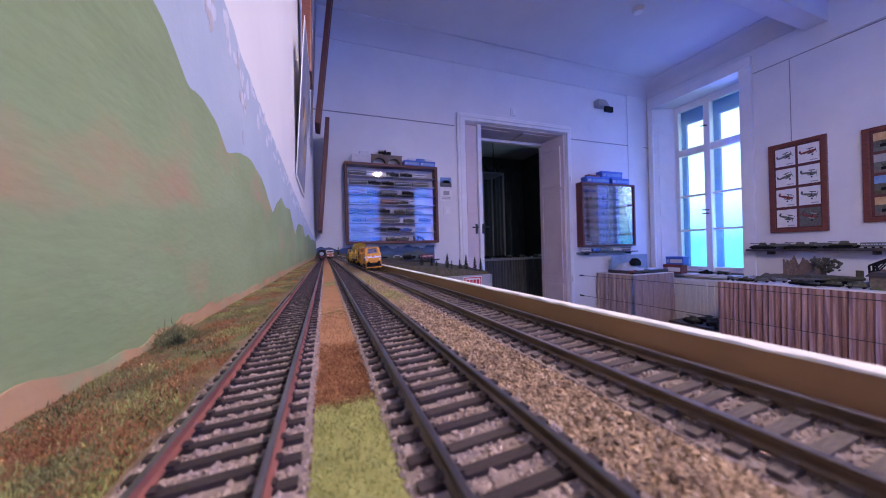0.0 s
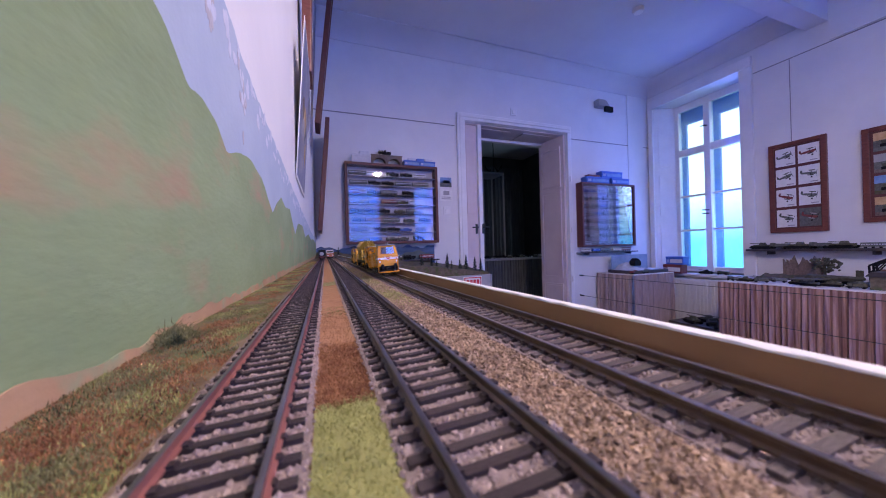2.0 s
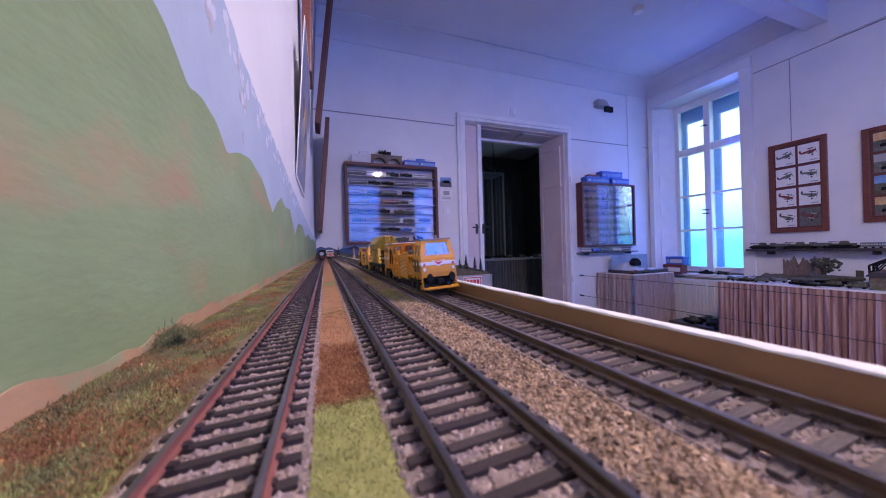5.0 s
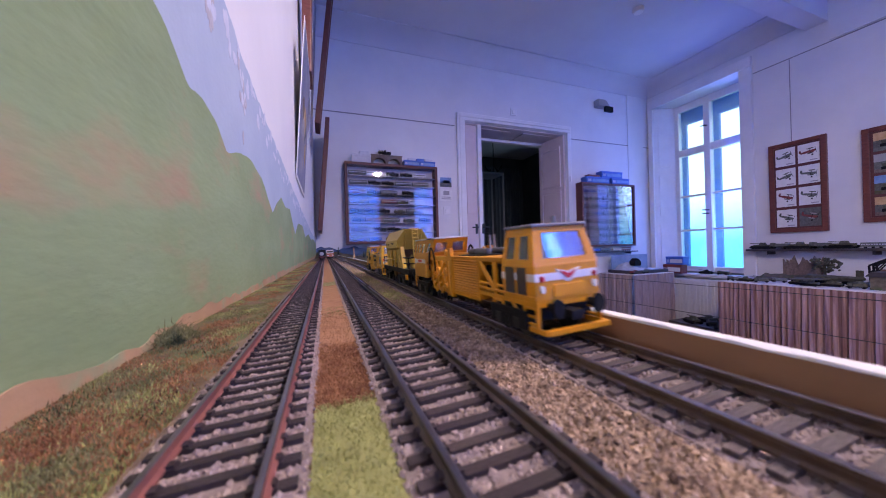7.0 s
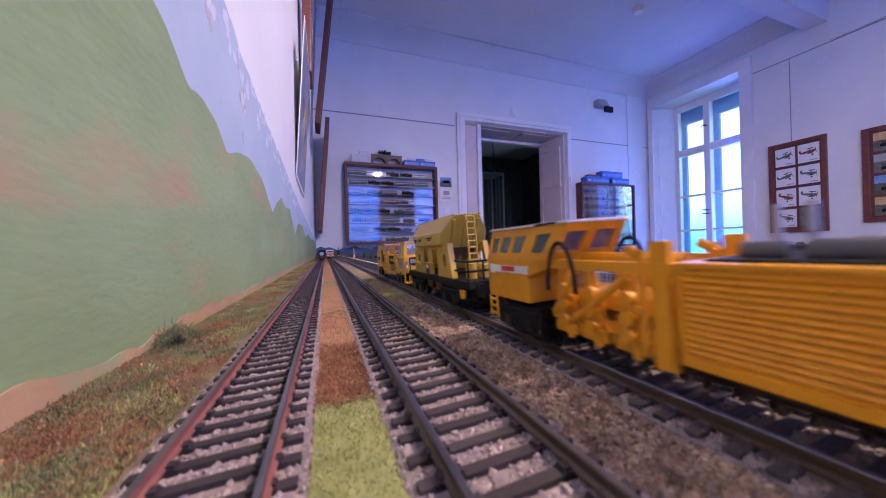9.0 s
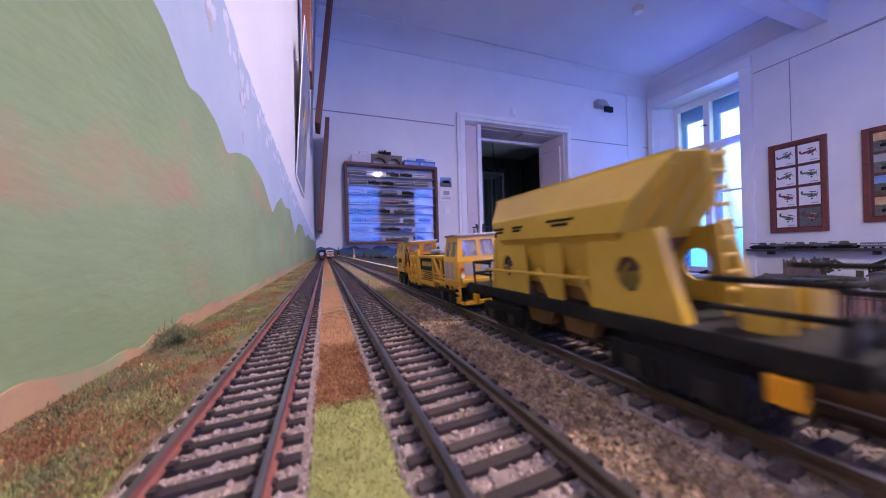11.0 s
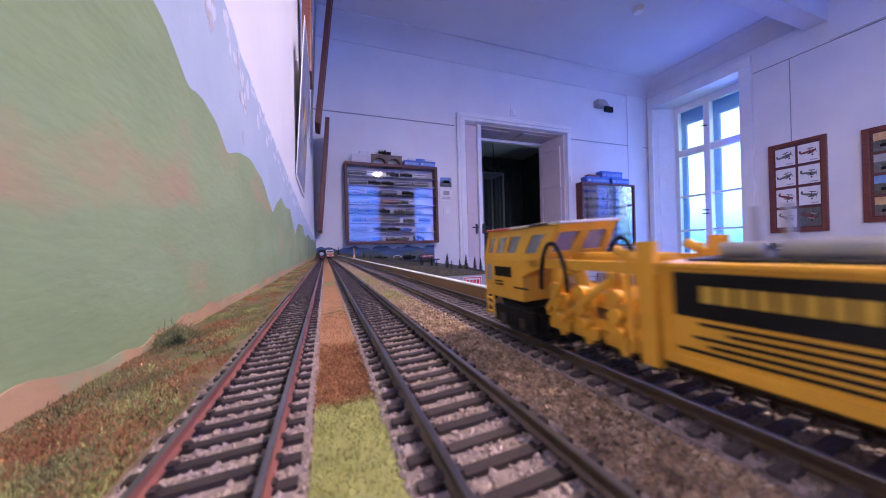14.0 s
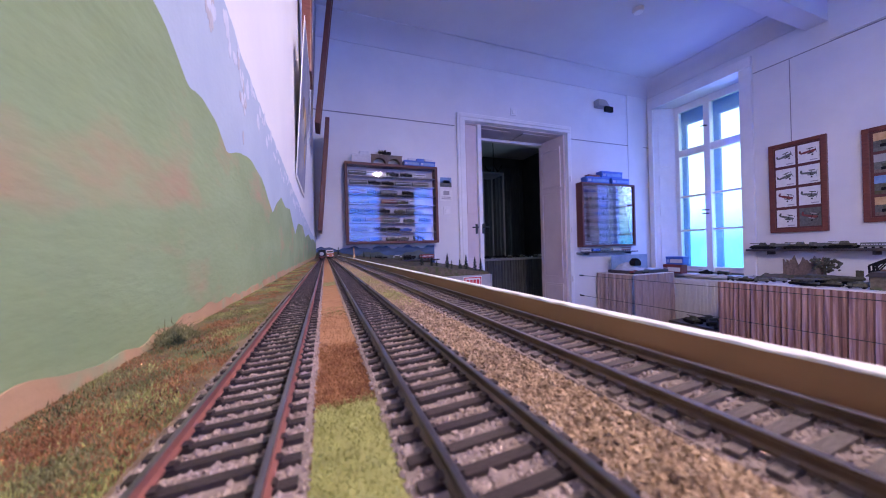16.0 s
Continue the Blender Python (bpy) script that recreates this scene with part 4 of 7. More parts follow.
def hopper():
    veh = thing("hopper_wagon", LAY, "pale yellow model ballast hopper wagon on black frame", "rail vehicle", "vehicles of the works train")
    # local y: 0 at the front end of the frame; body from 0.022 to 0.090
    prof = [(0.0, 0.0450), (0.0088, 0.0446), (0.0150, 0.0374), (0.0158, 0.0367), (0.0158, 0.0312), (0.0132, 0.0285), (0.0090, 0.0168)]
    ring = prof + [(-x, z) for x, z in reversed(prof) if x > 0]
    bm = bmesh.new()
    a = [bm.verts.new((x, 0.0245 + 0.65 * (0.0450 - z), z)) for x, z in ring]
    b = [bm.verts.new((x, 0.0920 - 0.65 * (0.0450 - z), z)) for x, z in ring]
    n = len(ring)
    bm.faces.new(a), bm.faces.new(b)
    for i in range(n):
        bm.faces.new((a[i], a[(i + 1) % n], b[(i + 1) % n], b[i]))
    bmesh.ops.recalc_face_normals(bm, faces=list(bm.faces))
    bm_bevel(bm, 0.00025, 1)
    part("bin", bm, LEMON, veh, "angular yellow bin with chamfered roof and sloping ends")
    for s in (-1, 1):
        bm = bmesh.new()
        bm_box(bm, (s * 0.0160 - 0.0003, 0.0335, 0.0306), (s * 0.0160 + 0.0003, 0.0830, 0.0316))
        part("bin_rim", bm, LEMON, veh)
        bm = bmesh.new()
        bm_box(bm, (s * 0.0086 - 0.0004, 0.0243, 0.0442), (s * 0.0086 + 0.0004, 0.0922, 0.0450))
        part("roof_edge", bm, LEMON, veh)
    # ribs on the sloping ends
    for y, d in ((0.0245, 1), (0.0920, -1)):
        for x in (-0.0085, 0.0, 0.0085):
            bm = bmesh.new()
            p, q = Vector((x, y + d * 0.0015, 0.0425)), Vector((x * 0.8, y + d * 0.0162, 0.0200))
            for e in (-0.0005, 0.0005):
                bm_tube(bm, p + Vector((e, 0, 0)), q + Vector((e, 0, 0)), 0.0007, n=6)
            part("end_rib", bm, LEMON, veh)
    # sloping hopper bottoms, a slotted gate above each chute
    # hopper bottom and chutes take a brown that paints in their shadow
    bm = bmesh.new()
    bm_prism(bm, [(0.0330, 0.0285), (0.0840, 0.0285), (0.0690, 0.0130), (0.0480, 0.0130)], "x", -0.0092, 0.0092)
    part("chute_hopper", bm, SHADED, veh, "sloping hopper bottom with its shade in the colour")
    for s in (-1, 1):
        for y in (0.0445, 0.0608):
            bm = bmesh.new()
            bm_prism(bm, [(s * 0.0092, 0.0285), (s * 0.0118, 0.0262), (s * 0.0118, 0.0250), (s * 0.0092, 0.0250)], "y", y, y + 0.0088)
            part("gate_hood", bm, LEMON, veh)
            box_part("gate_slot", (s * 0.0100 - 0.0009, y + 0.0005, 0.0222), (s * 0.0100 + 0.0009, y + 0.0083, 0.0249), BLACK, veh, label="dark slot of the gate")
            bm = bmesh.new()
            bm_tube(bm, (s * 0.0110, y + 0.0010, 0.0145), (s * 0.0110, y + 0.0058, 0.0215), 0.0009, n=8)
            part("gate_lever", bm, LEMON, veh, smooth=True)
            bm = bmesh.new()
            bm_prism(bm, [(y - 0.0020, 0.0125), (y + 0.0125, 0.0125), (y + 0.0105, 0.0058), (y + 0.0015, 0.0058)], "x", s * 0.0096 - 0.0020, s * 0.0096 + 0.0020)
            part("discharge_chute", bm, SHADED, veh, "brown discharge chute with shade in the colour")
        # added black box that darkens the shaded gap under the frame
        bm = bmesh.new()
        bm_box(bm, (s * 0.0060 - 0.0008, 0.0350, 0.0045), (s * 0.0060 + 0.0008, 0.0800, 0.0106))
        part("brake_rigging", bm, BLACK, veh, "black box standing in for the shade below the frame")
    # side walls with end plates, a middle post and a round hole
    for s in (-1, 1):
        for y0, y1, yt in ((0.0235, 0.0440, 0.0290), (0.0905, 0.0698, 0.0860)):
            d = 1 if y1 > y0 else -1
            bm = bmesh.new()
            cy, cz, r = y0 + d * 0.0100, 0.0222, 0.0036
            outer = [(y0, 0.0140), (y1, 0.0140), (y1, 0.0225), (y1, 0.0306), (yt, 0.0306)]
            hole = [(cy + r * 0.85 * math.cos(t * math.pi / 8), cz + r * math.sin(t * math.pi / 8)) for t in range(16)]
            rims = []
            for x in (s * 0.0126, s * 0.0136):
                vo = [bm.verts.new((x, y, z)) for y, z in outer]
                vh = [bm.verts.new((x, y, z)) for y, z in hole]
                e = [bm.edges.new((vo[i], vo[(i + 1) % 5])) for i in range(5)] + [bm.edges.new((vh[i], vh[(i + 1) % 16])) for i in range(16)]
                bmesh.ops.triangle_fill(bm, use_beauty=True, edges=e)
                rims.append((vo, vh))
            for k in (0, 1):
                p, q = rims[0][k], rims[1][k]
                for i in range(len(p)):
                    bm.faces.new((p[i], p[(i + 1) % len(p)], q[(i + 1) % len(p)], q[i]))
            bmesh.ops.recalc_face_normals(bm, faces=list(bm.faces))
            part("side_plate", bm, LEMON, veh, "side plate with an oval opening")
            # leaning flange at the outer end of the plate
            bm = bmesh.new()
            bm_prism(bm, [(y0 - d * 0.0012, 0.0138), (y0 + d * 0.0016, 0.0138), (yt + d * 0.0006, 0.0310), (yt - d * 0.0022, 0.0310)], "x", s * 0.0104, s * 0.0140)
            part("end_post", bm, LEMON, veh)
        box_part("side_post", (s * 0.0130 - 0.0006, 0.0536, 0.0140), (s * 0.0130 + 0.0006, 0.0604, 0.0300), LEMON, veh, 0.0003)
        bm = bmesh.new()
        bm_tube(bm, (s * 0.0158, 0.0440, 0.0206), (s * 0.0158, 0.0935, 0.0206), 0.0005, n=8)
        for y in (0.0445, 0.0570, 0.0720, 0.0900):
            bm_tube(bm, (s * 0.0134, y, 0.0206), (s * 0.0158, y, 0.0206), 0.0004, n=6)
        part("side_rail", bm, LEMON, veh, "thin side handrail", smooth=True)
        for y0, w, z in ((0.046, 0.010, 0.0342), (0.048, 0.006, 0.0331), (0.0675, 0.0055, 0.0338), (0.069, 0.004, 0.0328), (0.0785, 0.006, 0.0338), (0.0790, 0.0045, 0.0327)):
            box_part("print_bar", (s * 0.0159 - 0.0002, y0, z), (s * 0.0159 + 0.0002, y0 + w, z + 0.0007), BLACK, veh, label="black print bar")
    # frame, platforms, rails
    bm = bmesh.new()
    bm_box(bm, (-0.0148, 0.0015, 0.0105), (0.0148, 0.1085, 0.0140))
    bm_bevel(bm, 0.0003)
    part("frame", bm, BLACK, veh, "black wagon frame")
    for y, d in ((0.003, 1), (0.107, -1)):
        bm = bmesh.new()
        for z in (0.0182, 0.0225):
            bm_path(bm, [Vector((-0.0140, y + d * 0.015, z)), Vector((-0.0140, y, z)), Vector((0.0140, y, z)), Vector((0.0140, y + d * 0.015, z))], 0.0005, 6)
        rail = part("platform_railing", bm, BLACK, veh, "thin black platform railing")
        for x in (-0.014, -0.005, 0.005, 0.014):
            bm = bmesh.new()
            bm_tube(bm, (x, y, 0.0138), (x, y, 0.0228), 0.0005, n=6)
            part("railing_post", bm, BLACK, rail)
        bm = bmesh.new()
        bm_tube(bm, (-0.006, y + d * 0.011, 0.014), (-0.006, y + d * 0.011, 0.021), 0.0032, n=16)
        bm_box(bm, (0.001, y + d * 0.011 - 0.003, 0.014), (0.009, y + d * 0.011 + 0.003, 0.020))
        part("brake_gear", bm, LEMON, veh, "pale yellow platform equipment", smooth=True)
        buffers(veh, 0.0015 if d > 0 else 0.1085, 0.0108, -d)
        box_part("step", (-0.0158, y + d * 0.004, 0.0062), (-0.0140, y + d * 0.004 + 0.004, 0.0100), YELLOW, veh, 0.0003)
    ladder("end_ladder", (-0.0025, 0.0205, 0.0145), (-0.0025, 0.0228, 0.0450), (1, 0, 0), 0.0055, 10, LEMON, veh, 0.0005)
    bogie("bogie", 0.014, 0.037, veh)
    bogie("bogie", 0.073, 0.096, veh)
    return veh


TAMPER_A = tamper(True)
HOPPER = hopper()
TAMPER_B = tamper(False)


def fitted(veh, k, table):
    """Brings a vehicle's body to its true width and its parts to their true places along it; the running gear keeps gauge and wheels."""
    ys, ts = zip(*table)

    def along(y):
        return float(np.interp(y, ys, ts))

    for ob in veh.children_recursive:
        if ob.type != "MESH" or ob.name.startswith("wheelset") or ob.name.startswith("slat"):
            continue
        co = np.array([v.co for v in ob.data.vertices])
        if ob.name.startswith("bogie"):
            mid = co[:, 1].mean()
            ob.location.y = along(mid) - mid
            continue
        co[:, 0] *= k
        co[:, 1] = np.interp(co[:, 1], ys, ts)
        ob.data.vertices.foreach_set("co", co.ravel())
        ob.data.update()
    slats = [ob for ob in veh.children_recursive if ob.name.startswith("slat")]
    for ob in slats:
        ob.location = (ob.location.x * k, along(ob.location.y), ob.location.z)
    if slats:
        slats[0].data.transform(Matrix.Diagonal((1, (along(0.0645) - along(0.0353)) / 0.0292, 1, 1)))


TAMPER_PLAN = ((-0.01, -0.01), (0.0, 0.0), (0.0225, 0.0187), (0.0270, 0.0243), (0.0345, 0.0378), (0.0655, 0.0655), (0.0690, 0.0698), (0.0905, 0.0935), (0.1265, 0.1350), (0.15, 0.1585))
fitted(TAMPER_A, 0.72, [(a, 0.0020 + 0.965 * b) for a, b in TAMPER_PLAN])
fitted(TAMPER_B, 0.72, [(a, 0.0030 + 0.965 * b) for a, b in TAMPER_PLAN])
fitted(HOPPER, 0.80, ((-0.02, -0.0130), (0.2, 0.1960)))


def motions():
    run = [(0.0, 0.4840), (2.0, 0.3640), (4.0, 0.2475), (6.3, 0.1150), (7.0, 0.0745), (7.5, 0.0485), (8.0, 0.0235), (8.8, -0.0180), (9.2, -0.0385), (11.3, -0.1490), (13.0, -0.2377), (14.0, -0.2895), (14.6, -0.3210), (15.2, -0.3525), (16.0, -0.3945)]
    for ob, back in ((TAMPER_A, 0.0), (HOPPER, 0.1425), (TAMPER_B, 0.2630)):
        walk(ob, [(t, LAY @ Matrix.Translation((TRACKS[2], y + back, 0))) for t, y in run])


# ---- room fittings ----
CLOTH = surface("pleated_curtain_cloth", (0.20, 0.105, 0.10), (0.46, 0.30, 0.28), 9, 0.9, spread=(0.38, 0.62), stretch=(4, 4, 0.15), bump=0.4, bump_scale=400)
TABLETOP = surface("white_table_cloth", (0.62, 0.6, 0.62), (0.74, 0.72, 0.72), 12, 0.85, bump=0.2)
RADIATOR = surface("radiator_enamel", (0.7, 0.69, 0.7), (0.78, 0.77, 0.78), 10, 0.35)
LINE = surface("shadow_line_grey", (0.2, 0.19, 0.21), (0.28, 0.27, 0.29), 20, 0.7)
STEEL = surface("dark_wire", (0.03, 0.04, 0.045), (0.07, 0.08, 0.08), 40, 0.4, metal=0.6)
PAPER = surface("paper", (0.7, 0.69, 0.68), (0.8, 0.79, 0.78), 30, 0.8)
BLUEBOX = surface("blue_carton", (0.02, 0.06, 0.3), (0.05, 0.14, 0.5), 25, 0.5, vary=0.3)
BLUELIGHT = surface("light_blue_print", (0.10, 0.2, 0.45), (0.22, 0.36, 0.62), 25, 0.5)
GREYBOX = surface("grey_white_carton", (0.5, 0.5, 0.55), (0.66, 0.66, 0.7), 25, 0.6)
OCHRE = surface("ochre_print", (0.4, 0.24, 0.1), (0.62, 0.42, 0.22), 30, 0.6)
STONE = surface("model_stonework", (0.1, 0.075, 0.06), (0.24, 0.18, 0.15), 80, 0.85, bump=0.6, bump_scale=250)
OLIVE = surface("olive_drab_plastic", (0.03, 0.032, 0.02), (0.1, 0.1, 0.065), 60, 0.65, vary=0.4)
GREYGREEN = surface("grey_green_plastic", (0.06, 0.065, 0.06), (0.16, 0.17, 0.15), 60, 0.65, vary=0.4)
DARKRED = surface("dark_red_plastic", (0.12, 0.02, 0.02), (0.22, 0.05, 0.04), 60, 0.5, vary=0.3)
SANDY = surface("sandy_terrain", (0.07, 0.055, 0.04), (0.16, 0.13, 0.09), 60, 0.95, bump=0.8, bump_scale=180, spots=((0.07, 0.09, 0.03), 25, (0.5, 0.62)))
SNOW = surface("white_terrain", (0.4, 0.4, 0.42), (0.62, 0.62, 0.64), 40, 0.9, bump=0.6, bump_scale=120)
PINE = surface("pine_needles", (0.008, 0.018, 0.012), (0.03, 0.05, 0.03), 60, 0.9, vary=0.4)
BARK = surface("bark", (0.05, 0.035, 0.025), (0.1, 0.07, 0.05), 60, 0.9)
GREYPAINT = surface("grey_fascia_paint", (0.3, 0.29, 0.31), (0.38, 0.37, 0.38), 14, 0.6, bump=0.2)
LAKE = surface("blue_backdrop_paint", (0.03, 0.06, 0.13), (0.08, 0.14, 0.27), 6, 0.7, stretch=(1, 1, 4))
FROST = bpy.data.materials.new("frosted_glass")
FROST.use_nodes = True
ft = FROST.node_tree
ft.nodes.remove(ft.nodes["Principled BSDF"])
f_tl = node(ft, "ShaderNodeBsdfTranslucent", Color=(0.8, 0.95, 1.0, 1))
f_tr = node(ft, "ShaderNodeBsdfTransparent", Color=(0.85, 0.97, 1.0, 1))
f_gl = node(ft, "ShaderNodeBsdfGlossy", Roughness=0.25)
f_n = node(ft, "ShaderNodeTexNoise", Scale=70.0, Detail=3.0)
f_m1, f_m2 = ft.nodes.new("ShaderNodeMixShader"), node(ft, "ShaderNodeMixShader", Fac=0.08)
f_r = node(ft, "ShaderNodeMapRange", **{"From Min": 0.35, "From Max": 0.65, "To Min": 0.02, "To Max": 0.12})
f_c = ft.nodes.new("ShaderNodeTexCoord")
ft.links.new(f_c.outputs["Object"], f_n.inputs["Vector"])
ft.links.new(f_n.outputs["Fac"], f_r.inputs["Value"])
ft.links.new(f_r.outputs["Result"], f_m1.inputs["Fac"])
ft.links.new(f_tr.outputs[0], f_m1.inputs[1])
ft.links.new(f_tl.outputs[0], f_m1.inputs[2])
ft.links.new(f_m1.outputs[0], f_m2.inputs[1])
ft.links.new(f_gl.outputs[0], f_m2.inputs[2])
ft.links.new(f_m2.outputs[0], ft.nodes["Material Output"].inputs["Surface"])

# picture rail lines, ceiling beam, pilaster in the corner
def trim(name, lo, hi, mat, label, bevel=0.0):
    return structure_box(name, [(lo, hi)], mat, label, "trim", bevel)


# grey strips draw the shadow line of the picture rail
trim("trim", (XL, YF - 0.006, 2.213), (DX0 - 0.1, YF, 2.22), LINE, "thin dark strip drawn as the picture rail's shadow line")
trim("trim", (DX1 + 0.05, YF - 0.006, 2.218), (XR, YF, 2.225), LINE, "thin dark strip drawn as the picture rail's shadow line")
trim("trim", (XR - 0.006, -2.0, 2.605), (XR, 1.828, 2.612), LINE, "thin dark strip drawn as a shadow line along the window wall")
trim("trim", (XR - 0.03, -2.0, 2.615), (XR - 0.001, 1.325, 2.78), WALL, "shallow plaster band along the window wall", 0.004)
for y in (1.57, 0.95):
    trim("trim", (XR - 0.006, y, 1.86), (XR, y + 0.003, 2.60), LINE, "thin vertical seam in the wall")
trim("trim", (3.54, YF - 0.008, 0.0), (3.80, YF, ZC), WALL, "shallow plastered pilaster in the corner", 0.003)
trim("ceiling_beam", (-0.2, 1.335, 2.785), (XR, 1.47, ZC), CEIL, "white plastered ceiling beam meeting the window wall", 0.004)
# coved joint of wall and ceiling
bm = bmesh.new()
cove = [(0, 0), (0, -0.16), (-0.01, -0.16)] + [(-0.16 + 0.15 * math.cos(t * math.pi / 16), -0.16 + 0.15 * math.sin(t * math.pi / 16)) for t in range(9)] + [(-0.16, 0)]
bm_prism(bm, [(YF + y, ZC + z) for y, z in cove], "x", XL, XR)
solid("trim", bm, CEIL, "rounded plaster cove below the ceiling", "trim", "structure", smooth=True)
bm = bmesh.new()
bm_prism(bm, [(XR + x, ZC + z) for x, z in cove], "y", 1.47, YF)
solid("trim", bm, CEIL, "rounded plaster cove below the ceiling", "trim", "structure", smooth=True)

# the doorway
door = thing("door_1", Matrix(), "tall white double doorway with an open panelled leaf", "door", kind="structure")
for lo, hi in (((DX0 - 0.085, YF - 0.035, 0), (DX0, YF, DZ + 0.06)), ((DX1, YF - 0.035, 0), (DX1 + 0.05, YF, DZ + 0.06)), ((DX0 - 0.085, YF - 0.04, DZ), (DX1 + 0.05, YF, DZ + 0.075))):
    box_part("architrave", lo, hi, WHITE, door, 0.008)
for lo, hi in (((DX0 - 0.06, YF - 0.045, 0), (DX0 - 0.02, YF - 0.035, DZ + 0.03)), ((DX0 - 0.06, YF - 0.052, DZ + 0.028), (DX1 + 0.03, YF - 0.04, DZ + 0.05))):
    box_part("moulding", lo, hi, WHITE, door, 0.004)
box_part("lining", (DX0, YF + 0.02, DZ - 0.012), (DX1, YF + 0.37, DZ + 0.0), DOORPAINT, door, 0.003, "painted lintel lining")
for x in (DX0 + 0.2, DX0 + 0.75):
    box_part("lintel_panel", (x, YF + 0.08, DZ - 0.022), (x + 0.4, YF + 0.3, DZ - 0.012), DOORPAINT, door, 0.006)
rev = box_part("jamb_panelling", (DX1 - 0.03, YF + 0.01, 0), (DX1, YF + 0.37, DZ - 0.012), DOORPAINT, door, 0.003, "panelled door jamb", )
for z0, z1 in ((0.12, 0.55), (0.66, 1.62), (1.70, 2.12)):
    bm = bmesh.new()
    bm_box(bm, (DX1 - 0.040, YF + 0.07, z0), (DX1 - 0.03, YF + 0.31, z1))
    bm_bevel(bm, 0.008)
    p = part("jamb_panel", bm, DOORPAINT, rev)
    bm = bmesh.new()
    for lo, hi in (((YF + 0.05, z0 - 0.02), (YF + 0.33, z0 - 0.002)), ((YF + 0.05, z1 + 0.002), (YF + 0.33, z1 + 0.02)), ((YF + 0.05, z0 - 0.002), (YF + 0.068, z1 + 0.002)), ((YF + 0.312, z0 - 0.002), (YF + 0.33, z1 + 0.002))):
        bm_box(bm, (DX1 - 0.044, lo[0], lo[1]), (DX1 - 0.03, hi[0], hi[1]))
    part("panel_moulding", bm, DOORPAINT, rev)
hinge = Matrix.Translation((DX1, YF + 0.01, 0))
rev.matrix_basis = hinge @ pose(0, 0, 0, 0, 0, 10.0) @ hinge.inverted()
box_part("head_frame", (DX0 + 0.195, YF + 0.30, DZ - 0.055), (DX1 - 0.09, YF + 0.36, DZ - 0.024), WHITE, door, 0.004, "white frame head at the far side of the reveal")
leaf = box_part("door_leaf", (DX0 + 0.005, YF + 0.03, 0.01), (DX0 + 0.15, YF + 0.065, DZ - 0.015), DOORPAINT, door, 0.004, "narrow folded door leaf")
box_part("leaf_edge", (DX0 + 0.152, YF + 0.0, 0.01), (DX0 + 0.195, YF + 0.04, DZ - 0.013), WHITE, door, 0.004, "white door edge")
for z0, z1 in ((0.2, 0.9), (1.35, 2.1)):
    box_part("leaf_panel", (DX0 + 0.03, YF + 0.024, z0), (DX0 + 0.125, YF + 0.031, z1), DOORPAINT, leaf, 0.003)
for x, y in ((DX0 + 0.13, YF + 0.03), (DX0 + 0.19, YF)):
    bm = bmesh.new()
    bm_tube(bm, (x, y, 1.215), (x, y - 0.04, 1.215), 0.007, n=10)
    bm_tube(bm, (x, y - 0.035, 1.215), (x + (0.05 if y == YF else -0.06), y - 0.035, 1.213), 0.007, n=10)
    bm_box(bm, (x - 0.012, y - 0.005, 1.15), (x + 0.012, y, 1.25))
    part("door_handle", bm, STEEL, leaf, "dark metal door handle", smooth=True)
for k in range(3):
    bm = bmesh.new()
    z = (0.6, 1.15, 1.72)[k]
    bm_tube(bm, (DX1 + 0.02, YF - 0.042, z), (DX1 + 0.02, YF - 0.042, z + 0.06), 0.009, n=10)
    part("hinge", bm, WHITE, door, smooth=True)

# the room beyond; its gloom is put into the wall colour
structure_box("wall_beyond", [((DX0 - 1.2, 6.2, 0), (4.4, 6.35, ZC)), ((DX0 - 1.3, YF + 0.37, 0), (DX0 - 1.15, 6.2, ZC)), ((4.3, YF + 0.37, 0), (4.45, 6.2, ZC))], GLOOMWALL, "wall of the unlit room beyond the doorway, gloom in its colour", "wall")
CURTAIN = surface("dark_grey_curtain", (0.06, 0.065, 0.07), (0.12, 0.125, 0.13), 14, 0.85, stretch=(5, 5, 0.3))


def pleats(name, x0, x1, y, z0, z1, mat, label, n=40, depth=0.03, seed=1, axis="x"):
    r = random.Random(seed)
    bm = bmesh.new()
    pts = []
    m = n * 6
    ph = 0.0
    for i in range(m + 1):
        ph += (2 * math.pi * n / m) * r.uniform(0.6, 1.4)
        w = x0 + (x1 - x0) * i / m
        d = depth * (0.5 + 0.5 * math.sin(ph)) * (0.7 + 0.3 * math.sin(i * 0.37))
        pts.append((w, d))
    rows = []
    for k in range(5):
        z = z0 + (z1 - z0) * k / 4
        s = 1.0 - 0.55 * (k / 4) ** 3
        rows.append([bm.verts.new((w, y - d * s, z) if axis == "x" else (y - d * s, w, z)) for w, d in pts])
    for a, b in zip(rows, rows[1:]):
        for i in range(m):
            bm.faces.new((a[i], a[i + 1], b[i + 1], b[i]))
    return bm


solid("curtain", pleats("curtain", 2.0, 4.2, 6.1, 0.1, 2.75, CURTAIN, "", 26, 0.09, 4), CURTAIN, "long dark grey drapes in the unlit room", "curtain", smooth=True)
show = thing("glass_showcase", pose(2.58, 4.75, 0), "tall glass showcase in the unlit room", "showcase")
box_part("plinth", (-0.2, -0.2, 0), (0.2, 0.2, 0.3), BLACK, show, 0.006)
for s in ((-1, -1), (1, -1), (-1, 1), (1, 1)):
    box_part("post", (s[0] * 0.19 - 0.012, s[1] * 0.19 - 0.012, 0.3), (s[0] * 0.19 + 0.012, s[1] * 0.19 + 0.012, 2.2), SILVER, show, 0.002)
